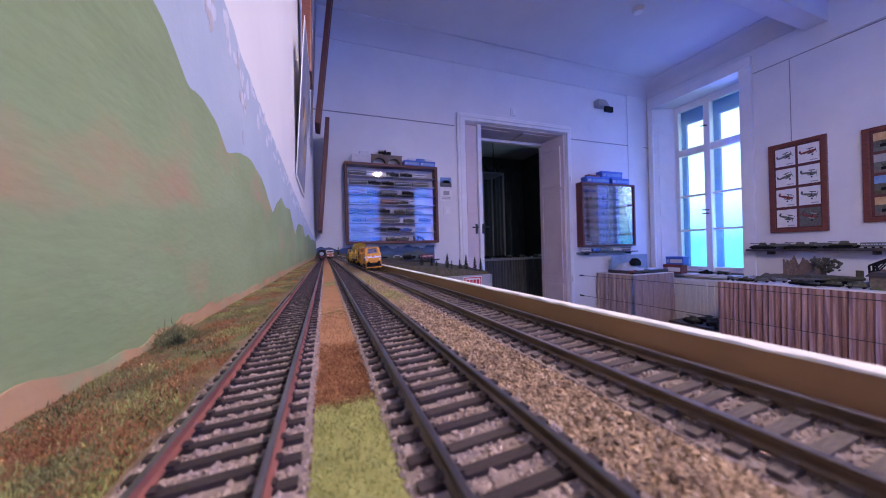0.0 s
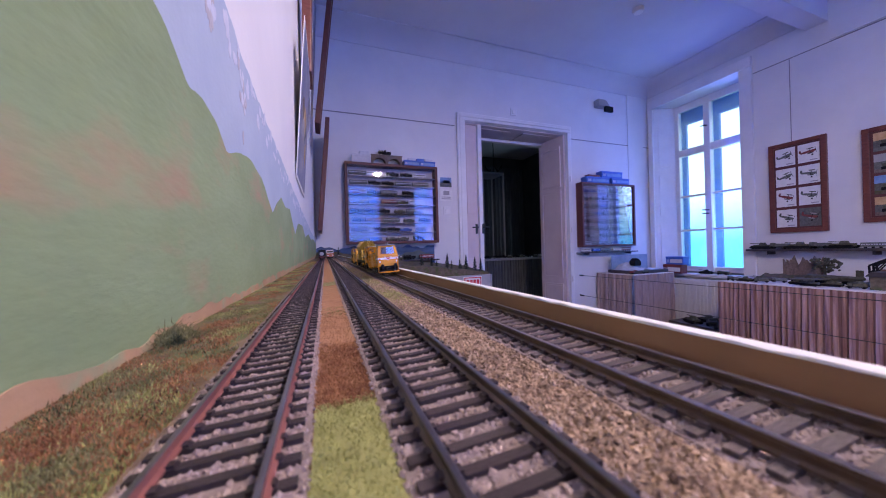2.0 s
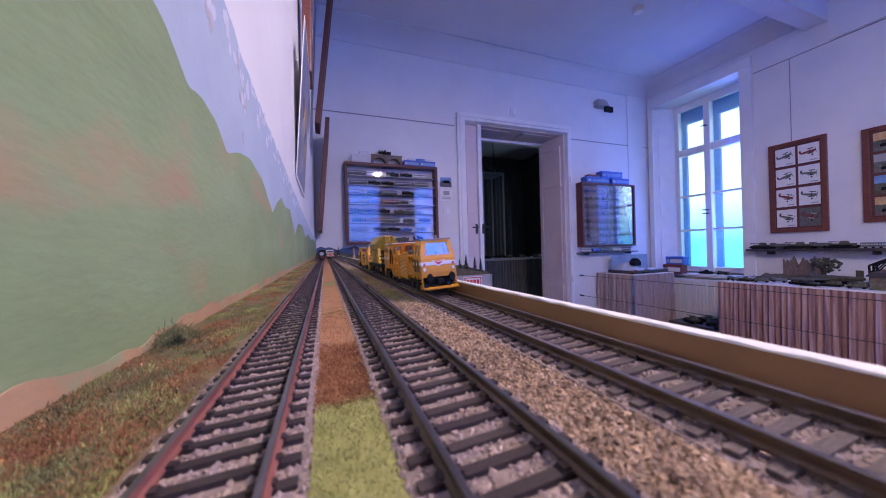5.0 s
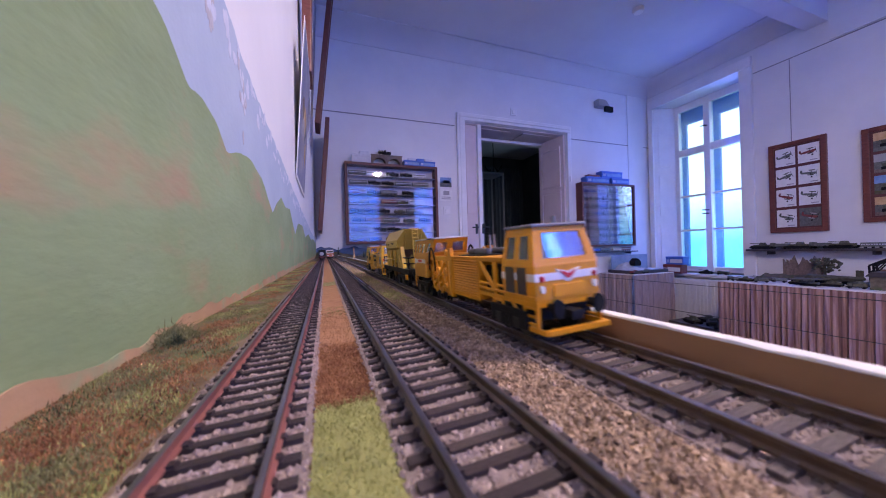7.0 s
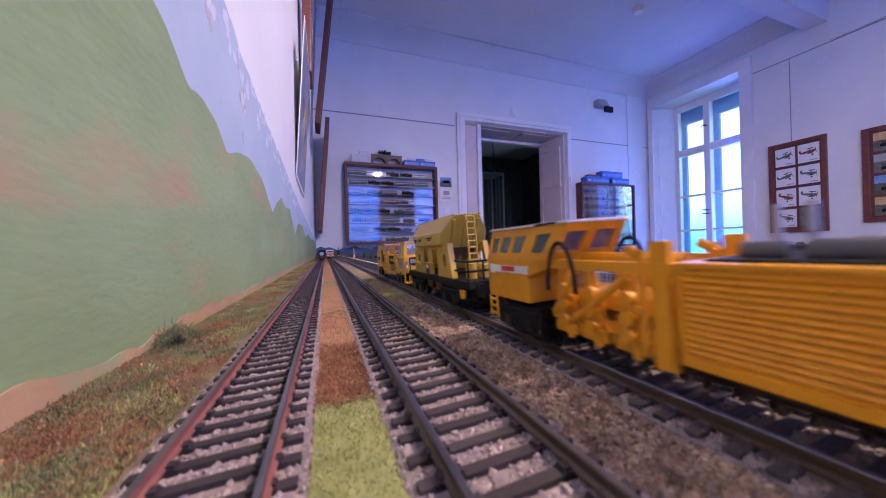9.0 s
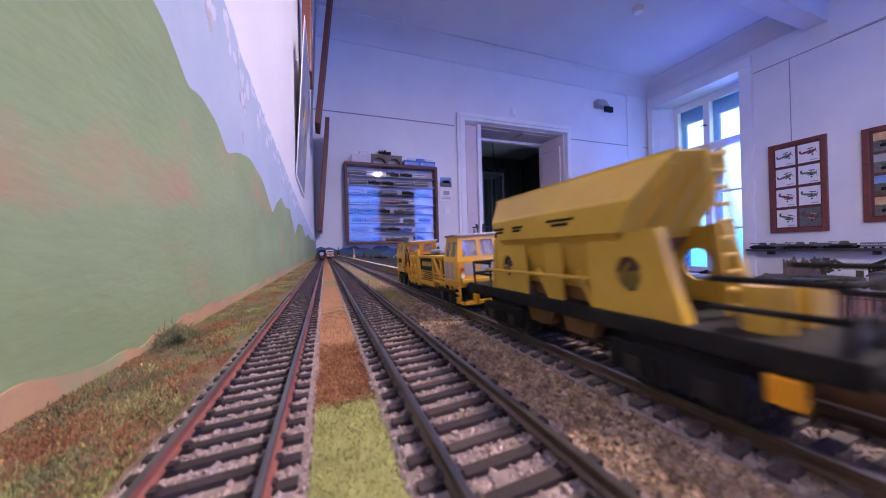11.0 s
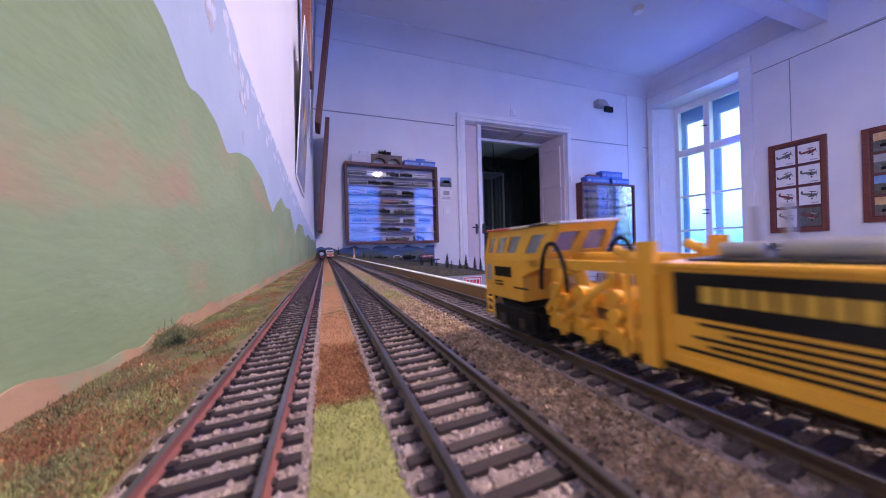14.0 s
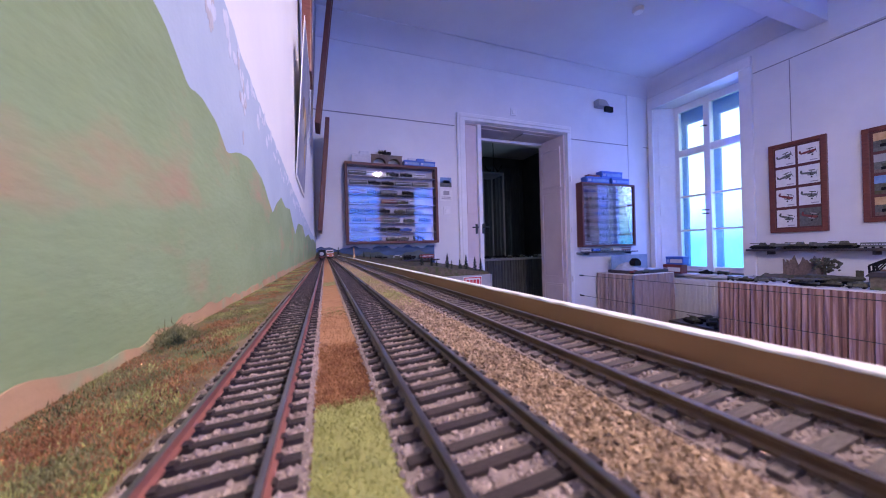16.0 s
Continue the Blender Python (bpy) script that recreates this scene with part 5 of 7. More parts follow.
box_part("cap", (-0.2, -0.2, 2.2), (0.2, 0.2, 2.23), SILVER, show, 0.003)
box_part("pane", (-0.18, -0.19, 0.3), (0.18, -0.186, 2.2), CLEAR, show)
box_part("pane", (-0.192, -0.18, 0.3), (-0.188, 0.18, 2.2), CLEAR, show)
lampb = thing("pendant_lamp", pose(2.62, 4.6, 2.25), "dark wrought pendant lamp in the unlit room", "lamp")
bm = bmesh.new()
bm_tube(bm, (0, 0, 0.1), (0, 0, ZC - 2.25), 0.008, n=8)
part("stem", bm, BLACK, lampb)
bm = bmesh.new()
for k in range(6):
    a = k * math.pi / 3
    bm_path(bm, [Vector((0, 0, 0.1)), Vector((0.08 * math.cos(a), 0.08 * math.sin(a), 0.0)), Vector((0.16 * math.cos(a), 0.16 * math.sin(a), 0.08))], 0.008, 6)
part("arm", bm, BLACK, lampb)
dt = thing("display_table", pose(2.2, 4.2, 0), "display table with a grey cloth in the unlit room", "table")
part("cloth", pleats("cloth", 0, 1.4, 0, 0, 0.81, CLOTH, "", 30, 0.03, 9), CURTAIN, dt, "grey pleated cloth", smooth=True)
box_part("tabletop", (0, 0, 0.81), (1.4, 0.6, 0.84), GREYPAINT, dt, 0.004)

DARK_TABLE_TOP = (2.25, 3.55, 4.3, 0.84)

# the window
win = thing("window_1", Matrix(), "tall white casement window with frosted panes", "window", kind="structure")
FX = 4.12
for lo, hi in (((XR - 0.03, WY0 - 0.1, WZ0 + 0.002), (XR - 0.001, WY0, WZ1 - 0.001)), ((XR - 0.034, WY0 - 0.1, WZ1), (XR - 0.001, WY1 + 0.06, WZ1 + 0.1)), ((XR - 0.03, WY1, WZ0 + 0.002), (XR - 0.001, WY1 + 0.06, WZ1 - 0.001))):
    box_part("architrave", lo, hi, WHITE, win, 0.006)
# splayed reveals
bm = bmesh.new()
bm_prism(bm, [(XR, WY1 - 0.001), (FX, 2.72), (FX, WY1 - 0.001)], "z", WZ0, WZ1)
reveal = part("reveal", bm, WHITE, win, "white splayed window reveal")
for z0, z1 in ((0.75, 1.25), (1.35, 1.85), (1.95, 2.5)):
    bm = bmesh.new()
    slab(bm, ((XR, WY1 - 0.001, z0), (FX, 2.72, z0), (FX, 2.72, z1), (XR, WY1 - 0.001, z1)), 0.2, 0.85, 0.0, 1.0, 0.0, 0.008)
    part("reveal_panel", bm, WHITE, reveal)
box_part("window_sill", (XR - 0.07, WY0 - 0.05, WZ0 - 0.035), (FX, WY1, WZ0), WHITE, win, 0.006)
y0, y1, z0, z1 = 1.98, 2.72, WZ0 + 0.0, 2.60
zt0, zt1 = 2.05, 2.13
frame_bars = [((FX, y0, z0 + 0.002), (FX + 0.06, y0 + 0.06, z1 + 0.078)), ((FX, y1 - 0.05, z0 + 0.002), (FX + 0.06, y1 - 0.002, z1 + 0.078)), ((FX + 0.003, y0 + 0.061, z1), (FX + 0.057, y1 - 0.051, z1 + 0.078)),
              ((FX + 0.003, y0 + 0.061, z0 + 0.002), (FX + 0.057, y1 - 0.051, z0 + 0.06)), ((FX - 0.015, y0 + 0.061, zt0), (FX + 0.05, y1 - 0.051, zt1)), ((FX - 0.02, 2.322, z0 + 0.004), (FX + 0.053, 2.385, z1 - 0.002))]
for lo, hi in frame_bars:
    box_part("window_frame", lo, hi, WHITE, win, 0.006)
for a, b in ((y0 + 0.061, 2.321), (2.386, y1 - 0.051)):
    for z in (1.14, 1.55):
        box_part("glazing_bar", (FX + 0.005, a, z), (FX + 0.045, b, z + 0.022), WHITE, win, 0.004)
    for c, d in ((z0 + 0.06, 1.14), (1.162, 1.55), (1.572, zt0), (zt1, z1)):
        p = box_part("pane", (FX + 0.025, a, c), (FX + 0.029, b, d), FROST, win)
        p.visible_shadow = False
# outer casement edge behind the panes; blue window light put into its colour
OUTER = surface("outer_frame_blue_light", (0.005, 0.11, 0.55), (0.01, 0.15, 0.65), 10, 0.5)
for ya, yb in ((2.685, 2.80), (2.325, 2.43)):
    box_part("outer_frame", (FX + 0.16, ya, z0), (FX + 0.2, yb, 2.48), OUTER, win, 0.003, "outer casement frame with blue daylight in its colour")
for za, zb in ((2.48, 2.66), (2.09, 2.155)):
    box_part("outer_frame", (FX + 0.161, 1.98, za), (FX + 0.199, 2.80, zb), OUTER, win, 0.003, "outer casement frame with blue daylight in its colour")
for z in (1.33, 1.37, 2.33):
    bm = bmesh.new()
    bm_tube(bm, (FX - 0.02, 2.35, z), (FX - 0.05, 2.35, z), 0.008, n=10)
    bm_tube(bm, (FX - 0.045, 2.35, z), (FX - 0.045, 2.40, z + 0.005), 0.007, n=8)
    part("window_handle", bm, STEEL, win, "dark window catch", smooth=True)
structure_box("window_2", [((0.55, YB - 0.16, 1.0), (0.6, YB - 0.1, 2.7)), ((1.3, YB - 0.16, 1.0), (1.35, YB - 0.1, 2.7)), ((0.93, YB - 0.16, 1.0), (0.97, YB - 0.1, 2.7)), ((0.6, YB - 0.16, 1.55), (1.3, YB - 0.1, 1.59)), ((0.6, YB - 0.16, 2.1), (1.3, YB - 0.1, 2.16))],
              WHITE, "white window frame in the wall behind", "window")
structure_box("window_3", [((2.25, YB - 0.16, 1.0), (2.29, YB - 0.1, 2.7)), ((2.74, YB - 0.16, 1.0), (2.78, YB - 0.1, 2.7)), ((2.29, YB - 0.16, 2.1), (2.74, YB - 0.1, 2.16)), ((2.29, YB - 0.16, 1.55), (2.74, YB - 0.1, 1.59))],
              WHITE, "white window frame in the wall behind", "window")

# radiator below the window
rad = thing("radiator", pose(3.80, 1.98, 0), "white ribbed panel radiator under the window", "radiator")
box_part("panel", (0.0, 0, 0.1), (0.07, 0.62, 0.6), RADIATOR, rad, 0.01)
rm = bmesh.new()
bm_box(rm, (-0.009, 0, 0.13), (0.002, 0.018, 0.57))
bm_bevel(rm, 0.004)
rm = mesh_of("rib", rm, RADIATOR)
for k in range(17):
    o = new("rib", rm)
    o.parent = rad
    o.location = (0, 0.02 + k * 0.035, 0)
box_part("foot", (0.02, 0.08, 0), (0.05, 0.11, 0.1), RADIATOR, rad)
box_part("foot", (0.02, 0.5, 0), (0.05, 0.53, 0.1), RADIATOR, rad)
bm = bmesh.new()
bm_tube(bm, (0.03, 0.62, 0.55), (0.03, 0.70, 0.55), 0.022, n=14)
part("valve", bm, WHITE, rad, "white thermostat valve", smooth=True)

# tables with pleated cloths
def cloth_table(x0, y0, x1, y1, z, label, seed, mat_front):
    t = thing("display_table", pose(x0, y0, 0), label, "table", "cloth-covered display tables")
    part("cloth", pleats("cloth", 0, y1 - y0, 0.0, 0.0, z - 0.008, CLOTH, "", int((y1 - y0) / 0.034), 0.036, seed, "y"), mat_front, t, "brown pleated cloth", smooth=True)
    part("cloth", pleats("cloth", 0, x1 - x0, 0.0, 0.0, z - 0.008, CLOTH, "", int((x1 - x0) / 0.05), 0.028, seed + 1, "x"), mat_front, t, "brown pleated cloth", smooth=True)
    box_part("tabletop", (-0.004, -0.004, z - 0.010), (x1 - x0, y1 - y0, z), TABLETOP, t, 0.006, "white covered tabletop")
    return t


TZ = 0.685
cloth_table(2.98, 2.42, 3.60, 2.885, TZ, "display table with a greyish pleated cloth in the corner", 11, surface("greyish_curtain_cloth", (0.3, 0.22, 0.22), (0.42, 0.33, 0.33), 25, 0.9, stretch=(4, 4, 0.3), bump=0.4, bump_scale=400))
cloth_table(3.02, -0.4, 3.84, 1.68, TZ, "long display table with a brown pleated cloth", 14, CLOTH)

# wire barrier
for z, in ((0.662,), (0.435,)):
    w = thing("barrier_wire", Matrix(), "thin dark barrier wire stretched across the room", "wire", "barrier wires")
    bm = bmesh.new()
    bm_tube(bm, (2.74, YF, z), (2.74, -0.6, z + 0.01), 0.0022, n=6)
    part("wire", bm, STEEL, w)
    bm = bmesh.new()
    bm_tube(bm, (2.74, YF, z), (2.74, YF - 0.05, z), 0.008, n=8)
    part("fitting", bm, STEEL, w)
post = thing("barrier_post", pose(2.74, -0.6, 0), "slim dark metal post of the wire barrier", "post")
bm = bmesh.new()
bm_tube(bm, (0, 0, 0.02), (0, 0, 0.75), 0.012, n=10)
bm_tube(bm, (0, 0, 0), (0, 0, 0.02), 0.12, n=20)
part("pole", bm, STEEL, post, smooth=True)

# ---- model vehicles for the cabinets and shelves ----
def model_loco(mat, mat2, label, category, length=0.11, kind=0):
    t = thing("model_locomotive" if kind != 1 else "model_coach", Matrix(), label, category, "models on display")
    if kind == 0:      # steam engine with tender
        bm = bmesh.new()
        bm_tube(bm, (0.005, 0, 0.026), (length * 0.5, 0, 0.026), 0.011, n=12)
        bm_box(bm, (length * 0.48, -0.015, 0.012), (length * 0.62, 0.015, 0.044))
        part("boiler", bm, mat, t)
        bm = bmesh.new()
        for x in (0.012, 0.03, 0.045):
            bm_tube(bm, (x, 0, 0.033), (x, 0, 0.046), 0.004, n=8)
        part("funnel", bm, mat, t)
        bm = bmesh.new()
        bm_box(bm, (length * 0.66, -0.015, 0.012), (length, 0.015, 0.034))
        part("tender", bm, mat, t)
    elif kind == 1:    # coach or railcar
        bm = bmesh.new()
        bm_prism(bm, [(-0.015, 0.01), (0.015, 0.01), (0.015, 0.036), (0.009, 0.043), (-0.009, 0.043), (-0.015, 0.036)], "x", 0.0, length)
        part("body", bm, mat, t)
        bm = bmesh.new()
        for k in range(int(length / 0.012)):
            bm_box(bm, (0.004 + k * 0.012, -0.0157, 0.024), (0.012 + k * 0.012, -0.0148, 0.032))
        part("window_row", bm, mat2, t)
    else:              # electric or diesel engine
        bm = bmesh.new()
        bm_prism(bm, [(0.0, 0.010), (length, 0.010), (length, 0.024), (length * 0.93, 0.038), (length * 0.07, 0.038), (0.0, 0.024)], "y", -0.015, 0.015)
        part("body", bm, mat, t)
        bm = bmesh.new()
        bm_box(bm, (length * 0.1, -0.0155, 0.026), (length * 0.25, -0.0148, 0.033))
        bm_box(bm, (length * 0.75, -0.0155, 0.026), (length * 0.9, -0.0148, 0.033))
        bm_box(bm, (length * 0.3, -0.006, 0.038), (length * 0.7, 0.006, 0.045))
        part("cab_window", bm, mat2, t)
    bm = bmesh.new()
    for k in range(4):
        x = length * (0.14 + 0.24 * k)
        for s in (-1, 1):
            bm_tube(bm, (x, s * 0.008, 0.006), (x, s * 0.011, 0.006), 0.006, n=10)
    part("wheels", bm, BLACK, t)
    tagged(t.children[-1], kind="stuff")
    return t


PROTO = [model_loco(BLACK, GREYBOX, "black model steam engine with tender on display", "model train", 0.115, 0),
         model_loco(GREYGREEN, GREYBOX, "dark green model coach on display", "model train", 0.15, 1),
         model_loco(OLIVE, GREYBOX, "olive model diesel engine on display", "model train", 0.10, 2),
         model_loco(DARKRED, GREYBOX, "dark red model railcar on display", "model train", 0.14, 1),
         model_loco(BLUEBOX, GREYBOX, "blue model electric engine on display", "model train", 0.11, 2),
         model_loco(BANDWHITE, BLACK, "pale cream model coach on display", "model train", 0.13, 1)]
LENS = (0.115, 0.15, 0.10, 0.14, 0.11, 0.13)
used = set()


def put(kind, m):
    if kind in used:
        return copy_thing(PROTO[kind], m)
    used.add(kind)
    PROTO[kind].matrix_basis = m
    return PROTO[kind]


def row_of(x0, x1, y, z, rng, weights):
    x = x0 + rng.uniform(0, 0.02)
    while True:
        k = rng.choices(range(6), weights)[0]
        if x + LENS[k] > x1:
            break
        put(k, pose(x, y, z))
        x += LENS[k] + rng.choice((0.004, 0.004, 0.012, 0.04))


def wall_cabinet(x0, x1, z0, z1, shelves, label, seed, weights, mat_label):
    t = thing("wall_cabinet", pose(x0, YF, z0), label, "display cabinet", "glazed wall cabinets")
    w, h, d, b = x1 - x0, z1 - z0, 0.1, 0.022
    box_part("back_panel", (0, -0.008, 0), (w, 0, h), BACKING, t)
    for lo, hi in (((0, -d, 0), (b, -0.008, h)), ((w - b, -d, 0), (w, -0.008, h)), ((b, -d, 0), (w - b, -0.008, b)), ((b, -d, h - b), (w - b, -0.008, h))):
        box_part("cabinet_frame", lo, hi, MAHOG, t, 0.002)
    rng = random.Random(seed)
    step = (h - 2 * b) / shelves
    for k in range(shelves):
        z = b + k * step
        if k:
            box_part("glass_shelf", (b, -0.075, z - 0.005), (w - b, -0.008, z), SHELF if k in (3, 5) else BACKING, t)
        row_of(x0 + b + 0.01, x1 - b - 0.01, YF - 0.042, z0 + z + 0.0005, rng, weights)
    p = box_part("glass_door", (b, -d + 0.006, b), (w * 0.5, -d + 0.009, h - b), CLEAR, t)
    p.visible_shadow = False
    p = box_part("glass_door", (w * 0.5 - 0.02, -d + 0.012, b), (w - b, -d + 0.015, h - b), CLEAR, t)
    p.visible_shadow = False
    return t


wall_cabinet(0.17, 1.0, 1.065, 1.768, 8, "shallow mahogany wall cabinet full of model trains", 3, (6, 3, 3, 1, 1, 1), "")
wall_cabinet(2.71, 3.52, 0.985, 1.715, 8, "mahogany wall cabinet with rows of small models", 8, (1, 4, 3, 2, 2, 2), "")


def wall_shelf(x0, x1, z, rng, weights, label):
    s = thing("wall_shelf", pose(x0, YF, z), label, "shelf", "narrow wall shelves")
    box_part("board", (0, -0.1, -0.012), (x1 - x0, 0, 0), SHELF, s, 0.002)
    for x in (0.1, x1 - x0 - 0.1):
        box_part("bracket", (x, -0.08, -0.03), (x + 0.012, 0, -0.012), SHELF, s)
    row_of(x0, x1, YF - 0.05, z + 0.0005, rng, weights)


wall_shelf(0.40, 1.0, 0.915, random.Random(4), (2, 2, 1, 2, 1, 2), "narrow dark wall shelf carrying model trains")
wall_shelf(2.70, 3.55, 0.925, random.Random(6), (0, 2, 0, 5, 1, 2), "narrow dark wall shelf with a red model railcar")


row_of(*DARK_TABLE_TOP, random.Random(31), (4, 1, 3, 1, 1, 1))


# things on top of the cabinets
def carton(m, sx, sy, sz, mat, label, mat2=None):
    t = thing("carton", m, label, "box", "cartons on the cabinets")
    box_part("box_body", (0, -sy, 0), (sx, 0, sz * 0.8), mat, t, 0.002)
    box_part("lid", (-0.002, -sy - 0.002, sz * 0.72), (sx + 0.002, 0.002, sz), mat, t, 0.002)
    if mat2:
        bm = bmesh.new()
        bm_box(bm, (sx * 0.25, -sy - 0.0035, sz * 0.2), (sx * 0.95, -sy - 0.002, sz * 0.66))
        part("printed_panel", bm, mat2, t, "printed panel")
        bm = bmesh.new()
        for k in range(3):
            bm_box(bm, (sx * 0.05, -sy - 0.0035, sz * (0.25 + 0.14 * k)), (sx * 0.2, -sy - 0.002, sz * (0.31 + 0.14 * k)))
        part("print_bar", bm, PAPER, t)
    return t


CT = 1.768
carton(pose(0.235, YF - 0.005, CT), 0.16, 0.08, 0.075, GREYBOX, "greyish white carton on top of the wall cabinet")
carton(pose(0.30, YF - 0.02, CT + 0.075), 0.08, 0.05, 0.03, GREYBOX, "small pale carton lying on a larger one")
br = thing("model_bridge", pose(0.40, YF - 0.03, CT), "dark model stone viaduct with two arches", "model bridge")
bm = bmesh.new()
outer = [(0, 0)]
for cx in (0.07, 0.2):
    outer += [(cx - 0.055 * math.cos(k * math.pi / 10), 0.055 * math.sin(k * math.pi / 10)) for k in range(11)]
outer += [(0.27, 0), (0.27, 0.075), (0, 0.075)]
bm_prism(bm, outer, "y", -0.05, 0.0)
part("arches", bm, STONE, br)
box_part("deck", (-0.005, -0.055, 0.075), (0.275, 0.005, 0.082), STONE, br, 0.002)
put(0, pose(0.46, YF - 0.055, CT + 0.082))
for i, x in enumerate((0.69, 0.84)):
    carton(pose(x, YF - 0.005, CT), 0.145, 0.08, 0.05, BLUEBOX, "blue model train carton on the wall cabinet", BLUELIGHT)
for i, x in enumerate((0.735, 0.815, 0.895)):
    carton(pose(x, YF - 0.015, CT + 0.05), 0.07, 0.05, 0.026, (GREYBOX, BLUEBOX, GREYBOX)[i], ("small pale carton on a blue one", "small blue carton on another", "small pale carton on a blue one")[i])
CR = 1.715
carton(pose(2.79, YF - 0.005, CR), 0.34, 0.085, 0.07, BLUEBOX, "long blue model carton on the wall cabinet", BLUELIGHT)
carton(pose(3.17, YF - 0.005, CR), 0.27, 0.085, 0.07, BLUEBOX, "blue model carton on the wall cabinet", BLUELIGHT)
carton(pose(3.02, YF - 0.005, CR + 0.07), 0.32, 0.08, 0.075, BLUEBOX, "blue model carton stacked on two others", BLUELIGHT)
carton(pose(2.83, YF - 0.02, CR + 0.07), 0.17, 0.06, 0.025, DARKRED, "flat dark red carton on a blue one")


# papers, switch, socket, floodlight
def wall_paper(x, z, w, h, label, blocks):
    t = thing("notice", pose(x, YF, z), label, "notice", "notices by the door")
    box_part("sheet", (0, -0.004, 0), (w, 0, h), PAPER, t)
    for (a, b, c, d, mat) in blocks:
        box_part("printed_area", (w * a, -0.0055, h * b), (w * c, -0.004, h * d), mat, t)


wall_paper(1.05, 1.60, 0.135, 0.105, "small landscape picture pinned beside the door", ((0.06, 0.06, 0.94, 0.45, GREYGREEN), (0.06, 0.45, 0.94, 0.94, BLUELIGHT), (0.3, 0.4, 0.8, 0.7, GREYPAINT)))
wall_paper(1.05, 1.47, 0.135, 0.115, "pale printed notice pinned beside the door", ((0.15, 0.15, 0.85, 0.22, GREYPAINT), (0.15, 0.3, 0.85, 0.36, GREYPAINT), (0.3, 0.5, 0.75, 0.85, GREYPAINT)))
for x, z, words, cat in ((1.12, 1.37, "white light switch on the wall", "switch"), (1.905, 2.43, "white double wall socket above the door", "socket")):
    t = thing("light_switch" if cat == "switch" else "wall_socket", pose(x, YF, z), words, cat)
    box_part("plate", (-0.035, -0.012, -0.035), (0.035, 0, 0.045), RADIATOR, t, 0.003)
    box_part("rocker", (-0.018, -0.017, -0.018), (0.018, -0.012, 0.02), WHITE, t, 0.002)
fl = thing("floodlight", pose(3.06, YF, 2.62) @ Matrix.Scale(0.74, 4), "grey wall box with a small black floodlight", "floodlight")
box_part("bracket_box", (-0.06, -0.1, 0.0), (0.09, 0, 0.11), SILVER, fl, 0.006)
bm = bmesh.new()
bm_prism(bm, [(0.08, 0.0), (0.19, 0.01), (0.12, 0.1), (0.08, 0.11)], "y", -0.09, -0.01)
part("cover", bm, SILVER, fl)
bm = bmesh.new()
bm_box(bm, (0.04, -0.14, -0.09), (0.20, -0.10, -0.005))
bm_bevel(bm, 0.006)
part("lamp_head", bm, BLACK, fl, "black lamp head")
det = thing("smoke_detector", pose(2.55, 1.95, ZC), "small white detector on the ceiling", "detector")
bm = bmesh.new()
bm_tube(bm, (0, 0, -0.03), (0, 0, 0), 0.035, 0.045, n=20)
part("cap", bm, WHITE, det, smooth=True)
cl = thing("ceiling_lamp", pose(0.94, -0.29, 2.505), "round opal ceiling lamp hanging behind the viewer", "lamp")
bm = bmesh.new()
bm_tube(bm, (0, 0, 0.12), (0, 0, ZC - 2.505), 0.01, n=8)
part("stem", bm, STEEL, cl)
# unseen shade, added to keep the bulb's light off ceiling and upper walls
bm = bmesh.new()
bm_tube(bm, (0, 0, -0.105), (0, 0, 0.12), 0.20, 0.04, n=32, caps=False)
part("shade", bm, WHITE, cl, "added white lamp shade that cuts light to ceiling and upper walls", smooth=True)

